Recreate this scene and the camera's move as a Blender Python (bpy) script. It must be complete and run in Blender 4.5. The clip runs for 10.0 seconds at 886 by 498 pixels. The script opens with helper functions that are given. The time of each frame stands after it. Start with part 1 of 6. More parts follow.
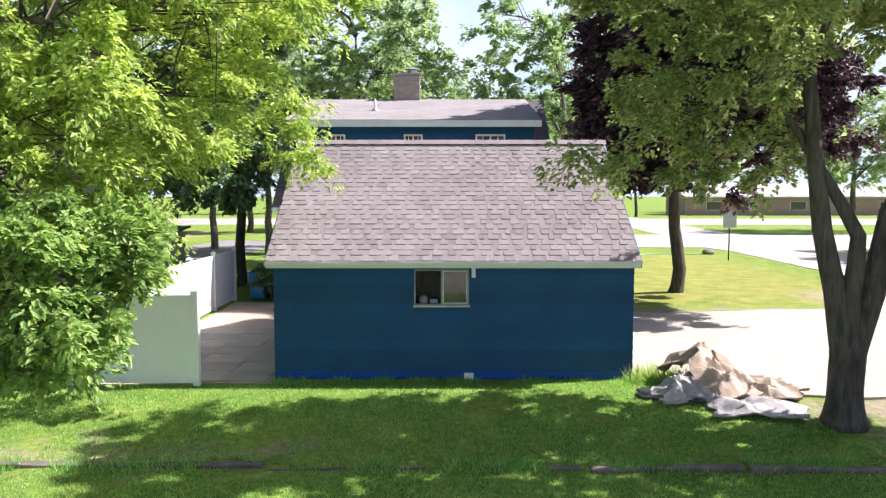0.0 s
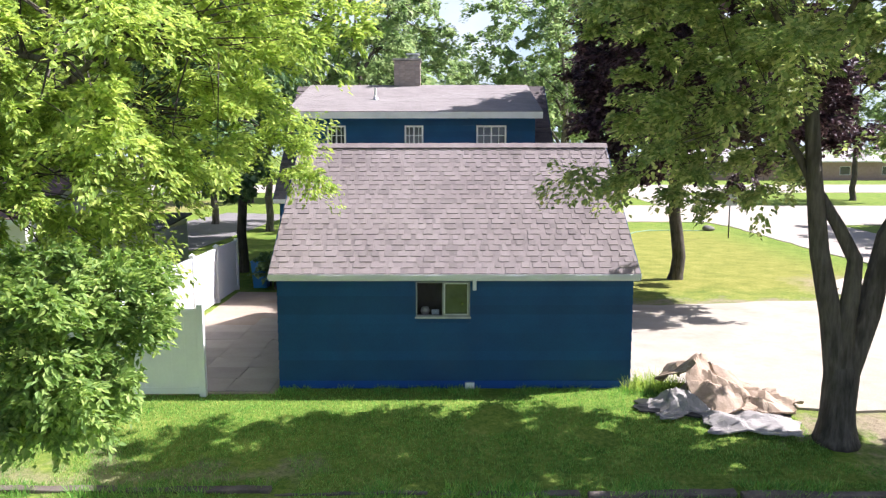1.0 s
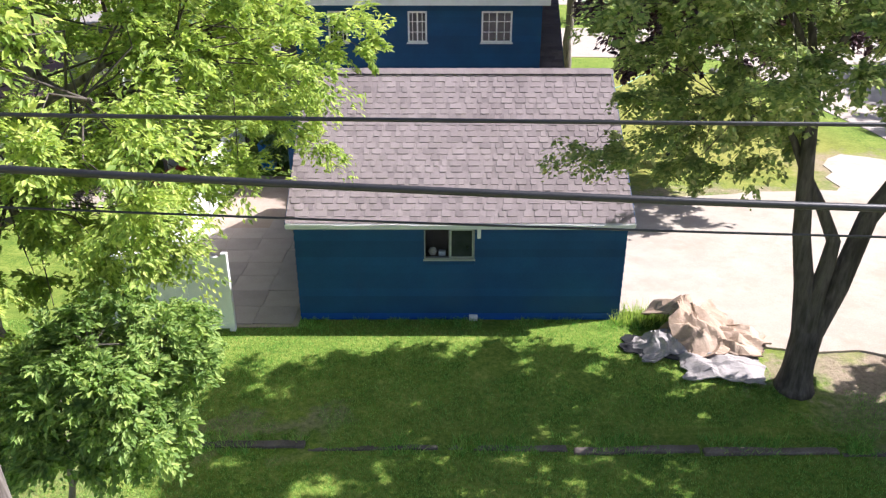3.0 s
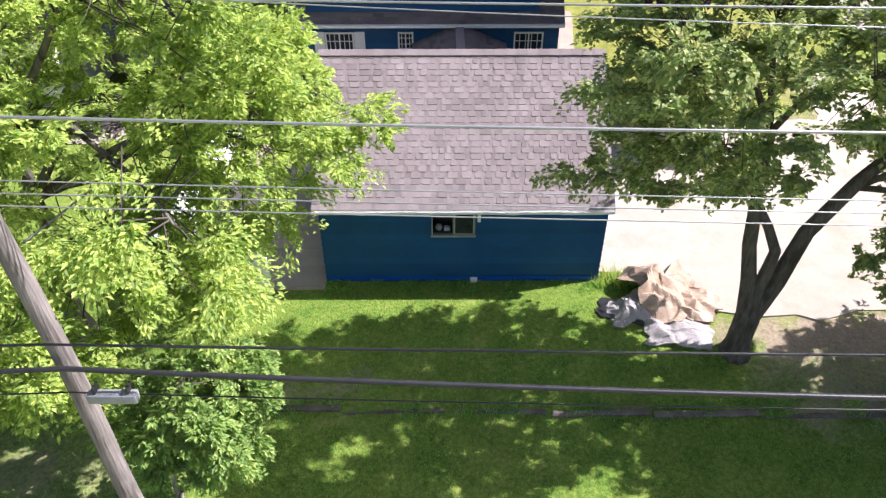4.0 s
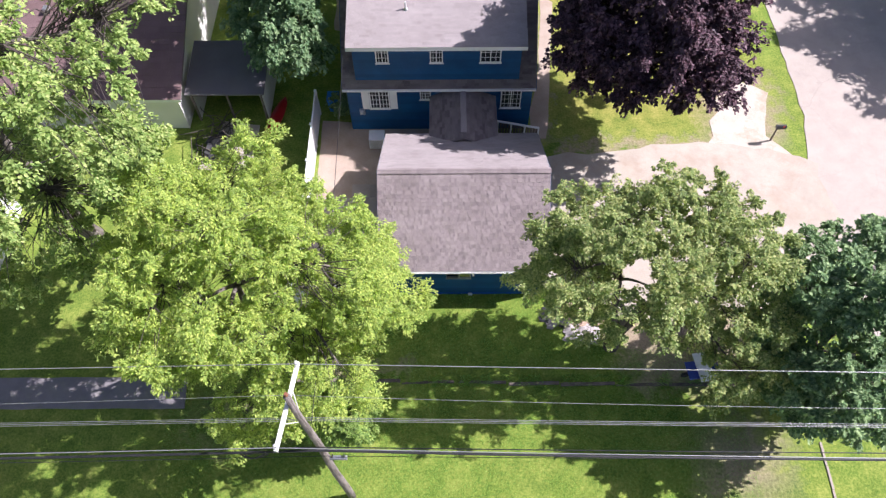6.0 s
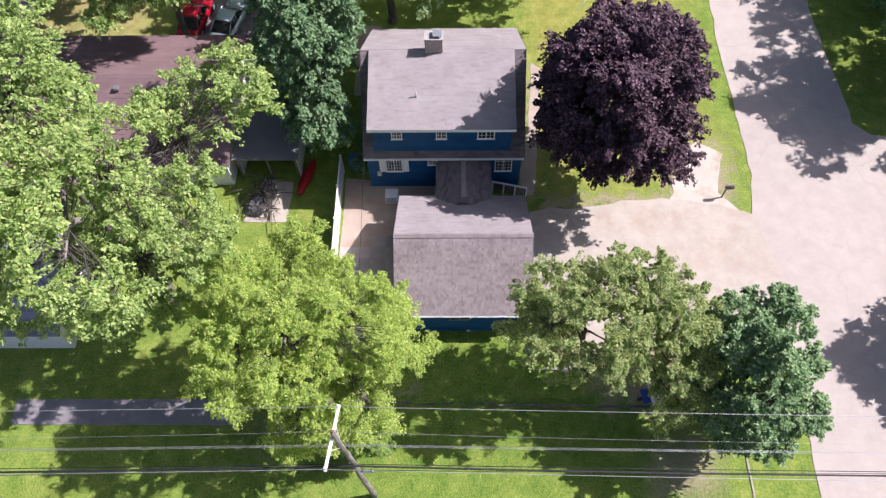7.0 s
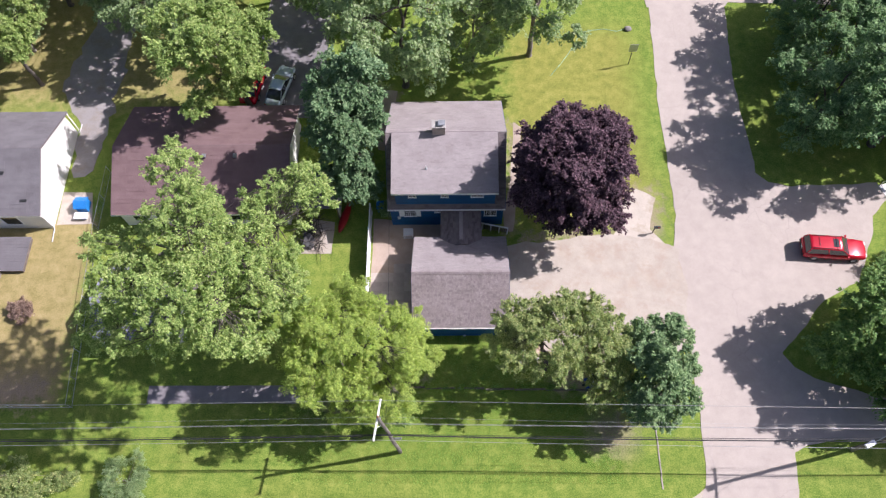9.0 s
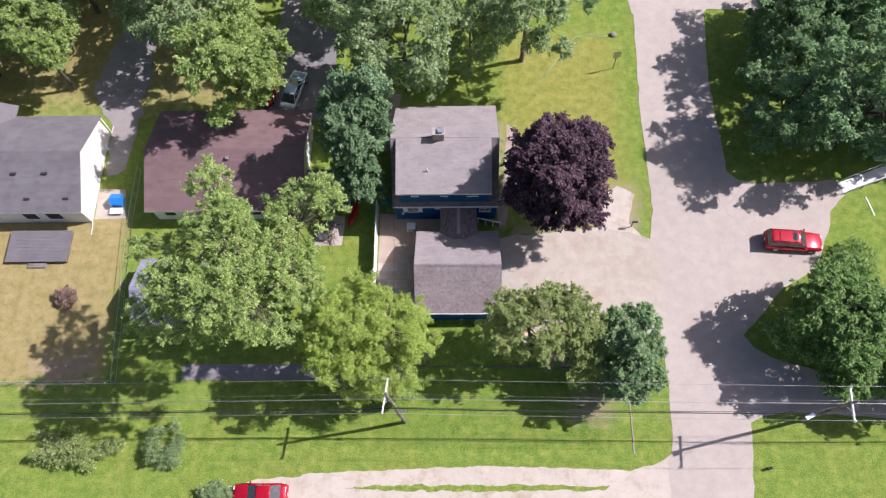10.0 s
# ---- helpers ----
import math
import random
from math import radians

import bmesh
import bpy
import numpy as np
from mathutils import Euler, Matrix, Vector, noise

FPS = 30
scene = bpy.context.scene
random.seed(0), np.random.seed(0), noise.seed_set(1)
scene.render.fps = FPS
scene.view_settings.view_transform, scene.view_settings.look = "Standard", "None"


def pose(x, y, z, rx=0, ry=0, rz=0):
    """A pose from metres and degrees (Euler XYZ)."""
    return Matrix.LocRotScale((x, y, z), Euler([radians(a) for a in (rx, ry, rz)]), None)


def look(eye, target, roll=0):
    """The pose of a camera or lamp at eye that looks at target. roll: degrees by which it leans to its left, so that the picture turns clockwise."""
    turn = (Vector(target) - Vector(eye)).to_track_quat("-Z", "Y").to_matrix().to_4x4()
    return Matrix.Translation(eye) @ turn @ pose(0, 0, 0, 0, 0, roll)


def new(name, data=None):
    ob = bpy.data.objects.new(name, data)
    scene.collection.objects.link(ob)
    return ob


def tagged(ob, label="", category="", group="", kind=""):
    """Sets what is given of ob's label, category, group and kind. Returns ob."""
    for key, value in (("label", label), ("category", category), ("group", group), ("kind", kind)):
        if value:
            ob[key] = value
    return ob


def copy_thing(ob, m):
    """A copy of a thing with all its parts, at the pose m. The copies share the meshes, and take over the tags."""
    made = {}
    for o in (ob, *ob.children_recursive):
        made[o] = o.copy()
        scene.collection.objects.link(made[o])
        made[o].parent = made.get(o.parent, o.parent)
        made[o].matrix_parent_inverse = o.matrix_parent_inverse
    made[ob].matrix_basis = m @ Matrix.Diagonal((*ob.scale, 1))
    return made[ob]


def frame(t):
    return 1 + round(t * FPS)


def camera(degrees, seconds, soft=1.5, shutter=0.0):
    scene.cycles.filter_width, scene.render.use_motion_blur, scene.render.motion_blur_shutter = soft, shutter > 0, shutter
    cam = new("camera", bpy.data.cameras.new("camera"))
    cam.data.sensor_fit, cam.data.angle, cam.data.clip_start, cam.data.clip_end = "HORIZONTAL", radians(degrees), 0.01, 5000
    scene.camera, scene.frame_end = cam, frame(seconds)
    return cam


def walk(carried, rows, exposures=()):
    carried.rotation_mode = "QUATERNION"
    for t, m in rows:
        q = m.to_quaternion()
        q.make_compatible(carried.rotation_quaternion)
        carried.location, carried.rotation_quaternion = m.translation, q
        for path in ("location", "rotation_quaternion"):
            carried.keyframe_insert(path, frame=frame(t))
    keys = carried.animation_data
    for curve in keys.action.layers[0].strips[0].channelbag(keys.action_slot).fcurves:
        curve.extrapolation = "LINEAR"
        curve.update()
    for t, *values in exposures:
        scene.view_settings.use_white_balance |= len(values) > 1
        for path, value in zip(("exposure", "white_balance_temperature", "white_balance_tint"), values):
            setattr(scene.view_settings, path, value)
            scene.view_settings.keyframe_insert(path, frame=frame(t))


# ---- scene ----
cam = camera(62.9, 10.0, soft=1.3)
# seconds, place, then pitch, roll and yaw in degrees
ROWS = [
    (0.0, -0.02, 0.01, 3.88, -4.27, 0.00, 0.02),
    (0.5, -0.06, 0.03, 4.36, -5.80, 0.05, 0.00),
    (1.0, -0.04, -0.02, 5.00, -7.47, 0.05, 0.04),
    (1.5, -0.07, 0.00, 5.75, -9.32, 0.04, 0.01),
    (2.0, -0.15, -0.01, 6.56, -12.13, 0.04, -0.13),
    (2.5, -0.17, -0.02, 7.41, -17.46, -0.04, -0.01),
    (4.0, -0.32, -0.25, 13.22, -38.32, 0.12, -0.06),
    (4.5, -0.37, -0.55, 17.57, -46.20, 0.61, -0.35),
    (5.0, -0.43, -0.74, 22.09, -52.09, 0.49, -0.22),
    (6.5, -0.59, -1.29, 35.59, -60.50, 0.48, 0.01),
    (7.0, -0.38, -1.66, 39.91, -60.86, 0.78, 0.24),
    (7.5, -0.31, -2.13, 44.40, -61.77, 0.89, 0.32),
    (8.0, -0.29, -2.58, 48.84, -62.77, 0.90, 0.30),
    (8.5, -0.05, -3.14, 53.41, -63.85, 1.17, 0.21),
    (9.0, -0.05, -3.52, 57.87, -65.40, 1.17, 0.15),
    (9.5, 0.18, -3.93, 62.38, -66.96, 1.24, 0.21),
    (10.0, 0.42, -4.18, 65.39, -68.06, 1.39, 0.18),
]
walk(cam, [(t, pose(x, y, z, 90 + pitch, roll, yaw)) for t, x, y, z, pitch, roll, yaw in ROWS],
     exposures=[(0.0, 1.22, 5850, 17), (2.5, 1.05, 5900, 18), (5.0, 1.13, 5800, 23), (6.5, 0.74, 5850, 24), (8.0, 0.68, 5850, 24), (10.0, 0.44, 5850, 24)])

# ---- daylight ----
SUN_TO = Vector((0.678, 0.154, 0.72))
world = bpy.data.worlds.new("sky")
scene.world = world
world.use_nodes = True
wn = world.node_tree.nodes
sky = wn.new("ShaderNodeTexSky")
sky.sky_type = "NISHITA"
sky.sun_disc = False
sky.sun_elevation = radians(46)
sky.sun_rotation = radians(77)
sky.dust_density = 3.0
sky.ozone_density = 1.6
world.node_tree.links.new(sky.outputs[0], wn["Background"].inputs["Color"])
wn["Background"].inputs["Strength"].default_value = 0.064
sun_data = bpy.data.lights.new("sun", "SUN")
sun_data.energy, sun_data.angle, sun_data.color = 5.0, radians(0.5), (1.0, 0.94, 0.85)
sun = new("sun", sun_data)
sun.matrix_world = look(SUN_TO * 100, (0, 0, 0))


# ---- materials ----
class Nodes:
    """A small helper to write node materials."""

    def __init__(self, name):
        self.m = bpy.data.materials.new(name)
        self.m.use_nodes = True
        self.t = self.m.node_tree
        self.bsdf = self.t.nodes["Principled BSDF"]
        self.out = self.t.nodes["Material Output"]
        self.pos = None

    def node(self, kind, **values):
        n = self.t.nodes.new(kind)
        for key, v in values.items():
            n.inputs[key].default_value = v
        return n

    def link(self, a, b):
        self.t.links.new(a, b)

    def where(self, world_space=False):
        if world_space:
            return self.node("ShaderNodeNewGeometry").outputs["Position"]
        return self.node("ShaderNodeTexCoord").outputs["Object"]

    def noise(self, at, scale, detail=4.0, rough=0.55):
        n = self.node("ShaderNodeTexNoise", Scale=scale, Detail=detail, Roughness=rough)
        self.link(at, n.inputs["Vector"])
        return n.outputs["Fac"]

    def ramp(self, fac, stops):
        n = self.t.nodes.new("ShaderNodeValToRGB")
        while len(n.color_ramp.elements) < len(stops):
            n.color_ramp.elements.new(0.5)
        for e, (p, c) in zip(n.color_ramp.elements, stops):
            e.position, e.color = p, (*c, 1) if len(c) == 3 else c
        self.link(fac, n.inputs["Fac"])
        return n.outputs["Color"]

    def mix(self, fac, a, b, blend="MIX"):
        n = self.t.nodes.new("ShaderNodeMix")
        n.data_type, n.blend_type = "RGBA", blend
        for slot, v in ((0, fac), (6, a), (7, b)):
            if hasattr(v, "links"):
                self.link(v, n.inputs[slot])
            else:
                n.inputs[slot].default_value = v if slot == 0 else (*v, 1)
        return n.outputs[2]

    def math(self, op, a, b=0.0, c=0.0):
        n = self.t.nodes.new("ShaderNodeMath")
        n.operation = op
        for i, v in enumerate((a, b, c)):
            if hasattr(v, "links"):
                self.link(v, n.inputs[i])
            else:
                n.inputs[i].default_value = v
        return n.outputs[0]

    def bump(self, height, strength=0.3, distance=0.02):
        n = self.node("ShaderNodeBump", Strength=strength, Distance=distance)
        self.link(height, n.inputs["Height"])
        self.link(n.outputs[0], self.bsdf.inputs["Normal"])

    def done(self, colour=None, rough=0.8, metal=0.0, spec=None):
        if colour is not None:
            if hasattr(colour, "links"):
                self.link(colour, self.bsdf.inputs["Base Color"])
            else:
                self.bsdf.inputs["Base Color"].default_value = (*colour, 1)
        self.bsdf.inputs["Roughness"].default_value = rough
        self.bsdf.inputs["Metallic"].default_value = metal
        if spec is not None:
            self.bsdf.inputs["Specular IOR Level"].default_value = spec
        return self.m


def plain(name, low, high, big=1.5, fine=25.0, rough=0.75, metal=0.0, bump=0.15, stain=None, amount=0.35, varied=False, spec=None, world_space=False):
    """Two scales of colour, an optional stain, and a fine relief."""
    n = Nodes(name)
    at = n.where(world_space)
    a, b = n.noise(at, big, 5), n.noise(at, fine, 3)
    c = n.ramp(n.math("ADD", n.math("MULTIPLY", a, 0.6), n.math("MULTIPLY", b, 0.4)), [(0.3, low), (0.7, high)])
    if varied:
        r = n.node("ShaderNodeObjectInfo").outputs["Random"]
        c = n.mix(1.0, c, n.ramp(r, [(0, (0.82, 0.82, 0.82)), (1, (1.12, 1.1, 1.08))]), "MULTIPLY")
    if stain:
        s = n.ramp(n.noise(at, big * 0.6, 6, 0.65), [(0.5, (0, 0, 0)), (0.72, (amount, amount, amount))])
        c = n.mix(s, c, stain)
    n.bump(b, bump, 0.01)
    return n.done(c, rough, metal, spec)


def streaked(name, low, high, fine=22.0, stretch=0.08, rough=0.92, bump=0.9, crack=(0.05, 0.042, 0.036)):
    """Upright grain: bark furrows or the checks of an old pole."""
    n = Nodes(name)
    m = n.node("ShaderNodeVectorMath")
    m.operation = "MULTIPLY"
    n.link(n.where(), m.inputs[0])
    m.inputs[1].default_value = (1.0, 1.0, stretch)
    grain, broad, big = n.noise(m.outputs[0], fine, 5, 0.65), n.noise(m.outputs[0], fine * 0.3, 3), n.noise(n.where(), 1.4, 4)
    c = n.ramp(n.math("ADD", n.math("MULTIPLY", grain, 0.6), n.math("MULTIPLY", big, 0.4)), [(0.34, low), (0.64, high)])
    c = n.mix(n.ramp(broad, [(0.36, (0.75, 0.75, 0.75)), (0.46, (0, 0, 0))]), c, crack)
    n.bump(n.math("ADD", grain, broad), bump, 0.03)
    return n.done(c, rough, 0, 0.15)


def leaf_material(name, stops, through_light=0.35):
    """Leaves: each one its own shade, letting some light through."""
    n = Nodes(name)
    r = n.node("ShaderNodeNewGeometry").outputs["Random Per Island"]
    big = n.noise(n.where(), 0.35, 3)
    tuft = n.noise(n.where(), 1.6, 2)
    c = n.ramp(n.math("ADD", n.math("MULTIPLY", r, 0.55), n.math("ADD", n.math("MULTIPLY", big, 0.25), n.math("MULTIPLY", tuft, 0.28))), stops)
    n.done(c, 0.55, 0.0, 0.3)
    tr = n.node("ShaderNodeBsdfTranslucent")
    n.link(n.mix(1.0, c, (1.2, 1.2, 0.95), "MULTIPLY"), tr.inputs["Color"])
    m = n.node("ShaderNodeMixShader", Fac=through_light)
    n.link(n.bsdf.outputs[0], m.inputs[1])
    n.link(tr.outputs[0], m.inputs[2])
    n.link(m.outputs[0], n.out.inputs["Surface"])
    return n.m


def shingle_material(name, dark, mid, light, per_island=True):
    n = Nodes(name)
    at = n.where(True)
    if per_island:
        r = n.node("ShaderNodeNewGeometry").outputs["Random Per Island"]
    else:
        r = n.node("ShaderNodeObjectInfo").outputs["Random"]
    c = n.ramp(r, [(0.0, dark), (0.25, mid), (0.7, light), (1.0, mid)])
    grain = n.noise(at, 90, 2)
    c = n.mix(0.55, c, n.ramp(grain, [(0.3, (0.45, 0.42, 0.42)), (0.7, (1.35, 1.3, 1.3))]), "MULTIPLY")
    wear = n.noise(at, 0.7, 5)
    c = n.mix(1.0, c, n.ramp(wear, [(0.3, (0.88, 0.86, 0.85)), (0.75, (1.1, 1.09, 1.08))]), "MULTIPLY")
    n.bump(grain, 0.5, 0.006)
    return n.done(c, 0.95, 0, 0.15)


def grass_ground():
    """Lawn seen as ground: green, with dry and bare places where they lie."""
    n = Nodes("lawn")
    at = n.where(True)
    xyz = n.node("ShaderNodeSeparateXYZ")
    n.link(at, xyz.inputs[0])
    x, y = xyz.outputs[0], xyz.outputs[1]
    fine, mid, big = n.noise(at, 9, 6, 0.75), n.noise(at, 1.1, 6, 0.7), n.noise(at, 0.16, 4, 0.6)
    green = n.ramp(n.math("ADD", n.math("MULTIPLY", fine, 0.6), n.math("MULTIPLY", mid, 0.4)),
                   [(0.36, (0.058, 0.132, 0.02)), (0.5, (0.165, 0.24, 0.04)), (0.64, (0.325, 0.36, 0.085))])
    dry = n.ramp(n.math("ADD", n.math("MULTIPLY", fine, 0.45), n.math("MULTIPLY", mid, 0.55)),
                 [(0.3, (0.17, 0.16, 0.05)), (0.5, (0.345, 0.265, 0.12)), (0.7, (0.48, 0.36, 0.205))])
    straw = n.ramp(n.math("ADD", n.math("MULTIPLY", fine, 0.5), n.math("MULTIPLY", mid, 0.5)),
                   [(0.32, (0.12, 0.15, 0.03)), (0.5, (0.27, 0.255, 0.06)), (0.68, (0.42, 0.37, 0.12))])
    bare = n.ramp(fine, [(0.3, (0.24, 0.175, 0.125)), (0.7, (0.46, 0.365, 0.285))])
    wob = n.math("MULTIPLY", n.math("SUBTRACT", mid, 0.5), 5.0)

    def box(x0, x1, y0, y1, soft):
        f = None
        for v, a, b in ((x, x0, x1), (y, y0, y1)):
            v = n.math("ADD", v, wob)
            half = n.math("SUBTRACT", (b - a) / 2, n.math("ABSOLUTE", n.math("SUBTRACT", v, (a + b) / 2)))
            g = n.math("MINIMUM", n.math("MAXIMUM", n.math("DIVIDE", half, soft), 0.0), 1.0)
            f = g if f is None else n.math("MULTIPLY", f, g)
        return f

    patch = n.ramp(big, [(0.45, (0, 0, 0)), (0.75, (0.3, 0.3, 0.3))])
    c = n.mix(patch, green, straw)
    c = n.mix(n.math("MULTIPLY", box(-75, -32, 8.6, 27, 1.2), 0.85), c, dry)
    c = n.mix(n.math("MULTIPLY", box(3.5, 18.5, 24, 49, 3.0), 0.75), c, straw)
    c = n.mix(n.math("MULTIPLY", box(-64, -21, 36.5, 80, 4.0), 0.7), c, dry)
    for b in ((-40, -32.5, 8.5, 12.5, 2.0), (9.5, 14.5, 4.5, 9.5, 2.0), (7.0, 14.2, 9.6, 14.8, 1.5), (-7.2, -5.4, 33.5, 41, 1.0), (4.2, 5.4, 24, 37, 0.8),
              (-13, -5.2, 7.5, 10.8, 2.5), (13.2, 18.6, 23.2, 29.6, 1.4), (5, 14, 23.2, 24.9, 0.8), (6.0, 13.5, 12.2, 13.6, 0.6), (-8.5, -2.0, 10.6, 11.9, 0.9)):
        c = n.mix(n.math("MULTIPLY", box(*b), 0.75), c, bare)
    n.bump(fine, 0.8, 0.05)
    return n.done(c, 0.95, 0, 0.1)


def road_material(name, low, high, crack=(0.2, 0.18, 0.17), gravel=40.0, patch=None, cracked=0.0, stain=None):
    n = Nodes(name)
    at = n.where(True)
    g, m, b = n.noise(at, gravel, 3, 0.7), n.noise(at, 0.9, 8, 0.72), n.noise(at, 0.12, 5, 0.6)
    c = n.ramp(n.math("ADD", n.math("MULTIPLY", g, 0.35), n.math("ADD", n.math("MULTIPLY", m, 0.4), n.math("MULTIPLY", b, 0.25))), [(0.34, low), (0.66, high)])
    v = n.t.nodes.new("ShaderNodeTexVoronoi")
    v.feature = "DISTANCE_TO_EDGE"
    v.inputs["Scale"].default_value = 0.22
    warped = n.node("ShaderNodeVectorMath")
    warped.operation = "ADD"
    wn_ = n.node("ShaderNodeTexNoise", Scale=0.8, Detail=6.0)
    n.link(at, wn_.inputs["Vector"])
    sc = n.node("ShaderNodeVectorMath")
    sc.operation = "SCALE"
    sc.inputs["Scale"].default_value = 0.9
    n.link(wn_.outputs["Color"], sc.inputs[0])
    n.link(at, warped.inputs[0])
    n.link(sc.outputs[0], warped.inputs[1])
    n.link(warped.outputs[0], v.inputs["Vector"])
    line = n.ramp(v.outputs["Distance"], [(0.0, (cracked,) * 3), (0.003, (cracked * 0.5,) * 3), (0.007, (0, 0, 0))])
    c = n.mix(n.math("MULTIPLY", line, n.ramp(n.noise(at, 0.2, 3), [(0.42, (0, 0, 0)), (0.6, (1, 1, 1))])), c, crack)
    if patch:
        c = n.mix(n.ramp(n.noise(at, 0.28, 5, 0.7), [(0.55, (0, 0, 0)), (0.72, (0.6, 0.6, 0.6))]), c, patch)
    if stain:
        blot = n.ramp(n.noise(at, 0.55, 7, 0.75), [(0.5, (0, 0, 0)), (0.66, (0.7, 0.7, 0.7))])
        c = n.mix(blot, c, stain)
    n.bump(g, 0.5, 0.01)
    return n.done(c, 0.92, 0, 0.25)


def glass_material(name, tint=(0.03, 0.035, 0.04), rough=0.06):
    n = Nodes(name)
    dirt = n.noise(n.where(), 3.0, 4)
    n.link(n.ramp(dirt, [(0.3, tuple(v * 0.6 for v in tint)), (0.8, tuple(v * 1.6 for v in tint))]), n.bsdf.inputs["Base Color"])
    n.bsdf.inputs["Roughness"].default_value = rough
    n.bsdf.inputs["Specular IOR Level"].default_value = 0.8
    return n.m


def clear_glass(name):
    n = Nodes(name)
    n.bsdf.inputs["Transmission Weight"].default_value = 1.0
    n.bsdf.inputs["IOR"].default_value = 1.05
    n.bsdf.inputs["Roughness"].default_value = 0.02
    n.bsdf.inputs["Specular IOR Level"].default_value = 0.9
    n.bsdf.inputs["Base Color"].default_value = (0.75, 0.8, 0.8, 1)
    return n.m


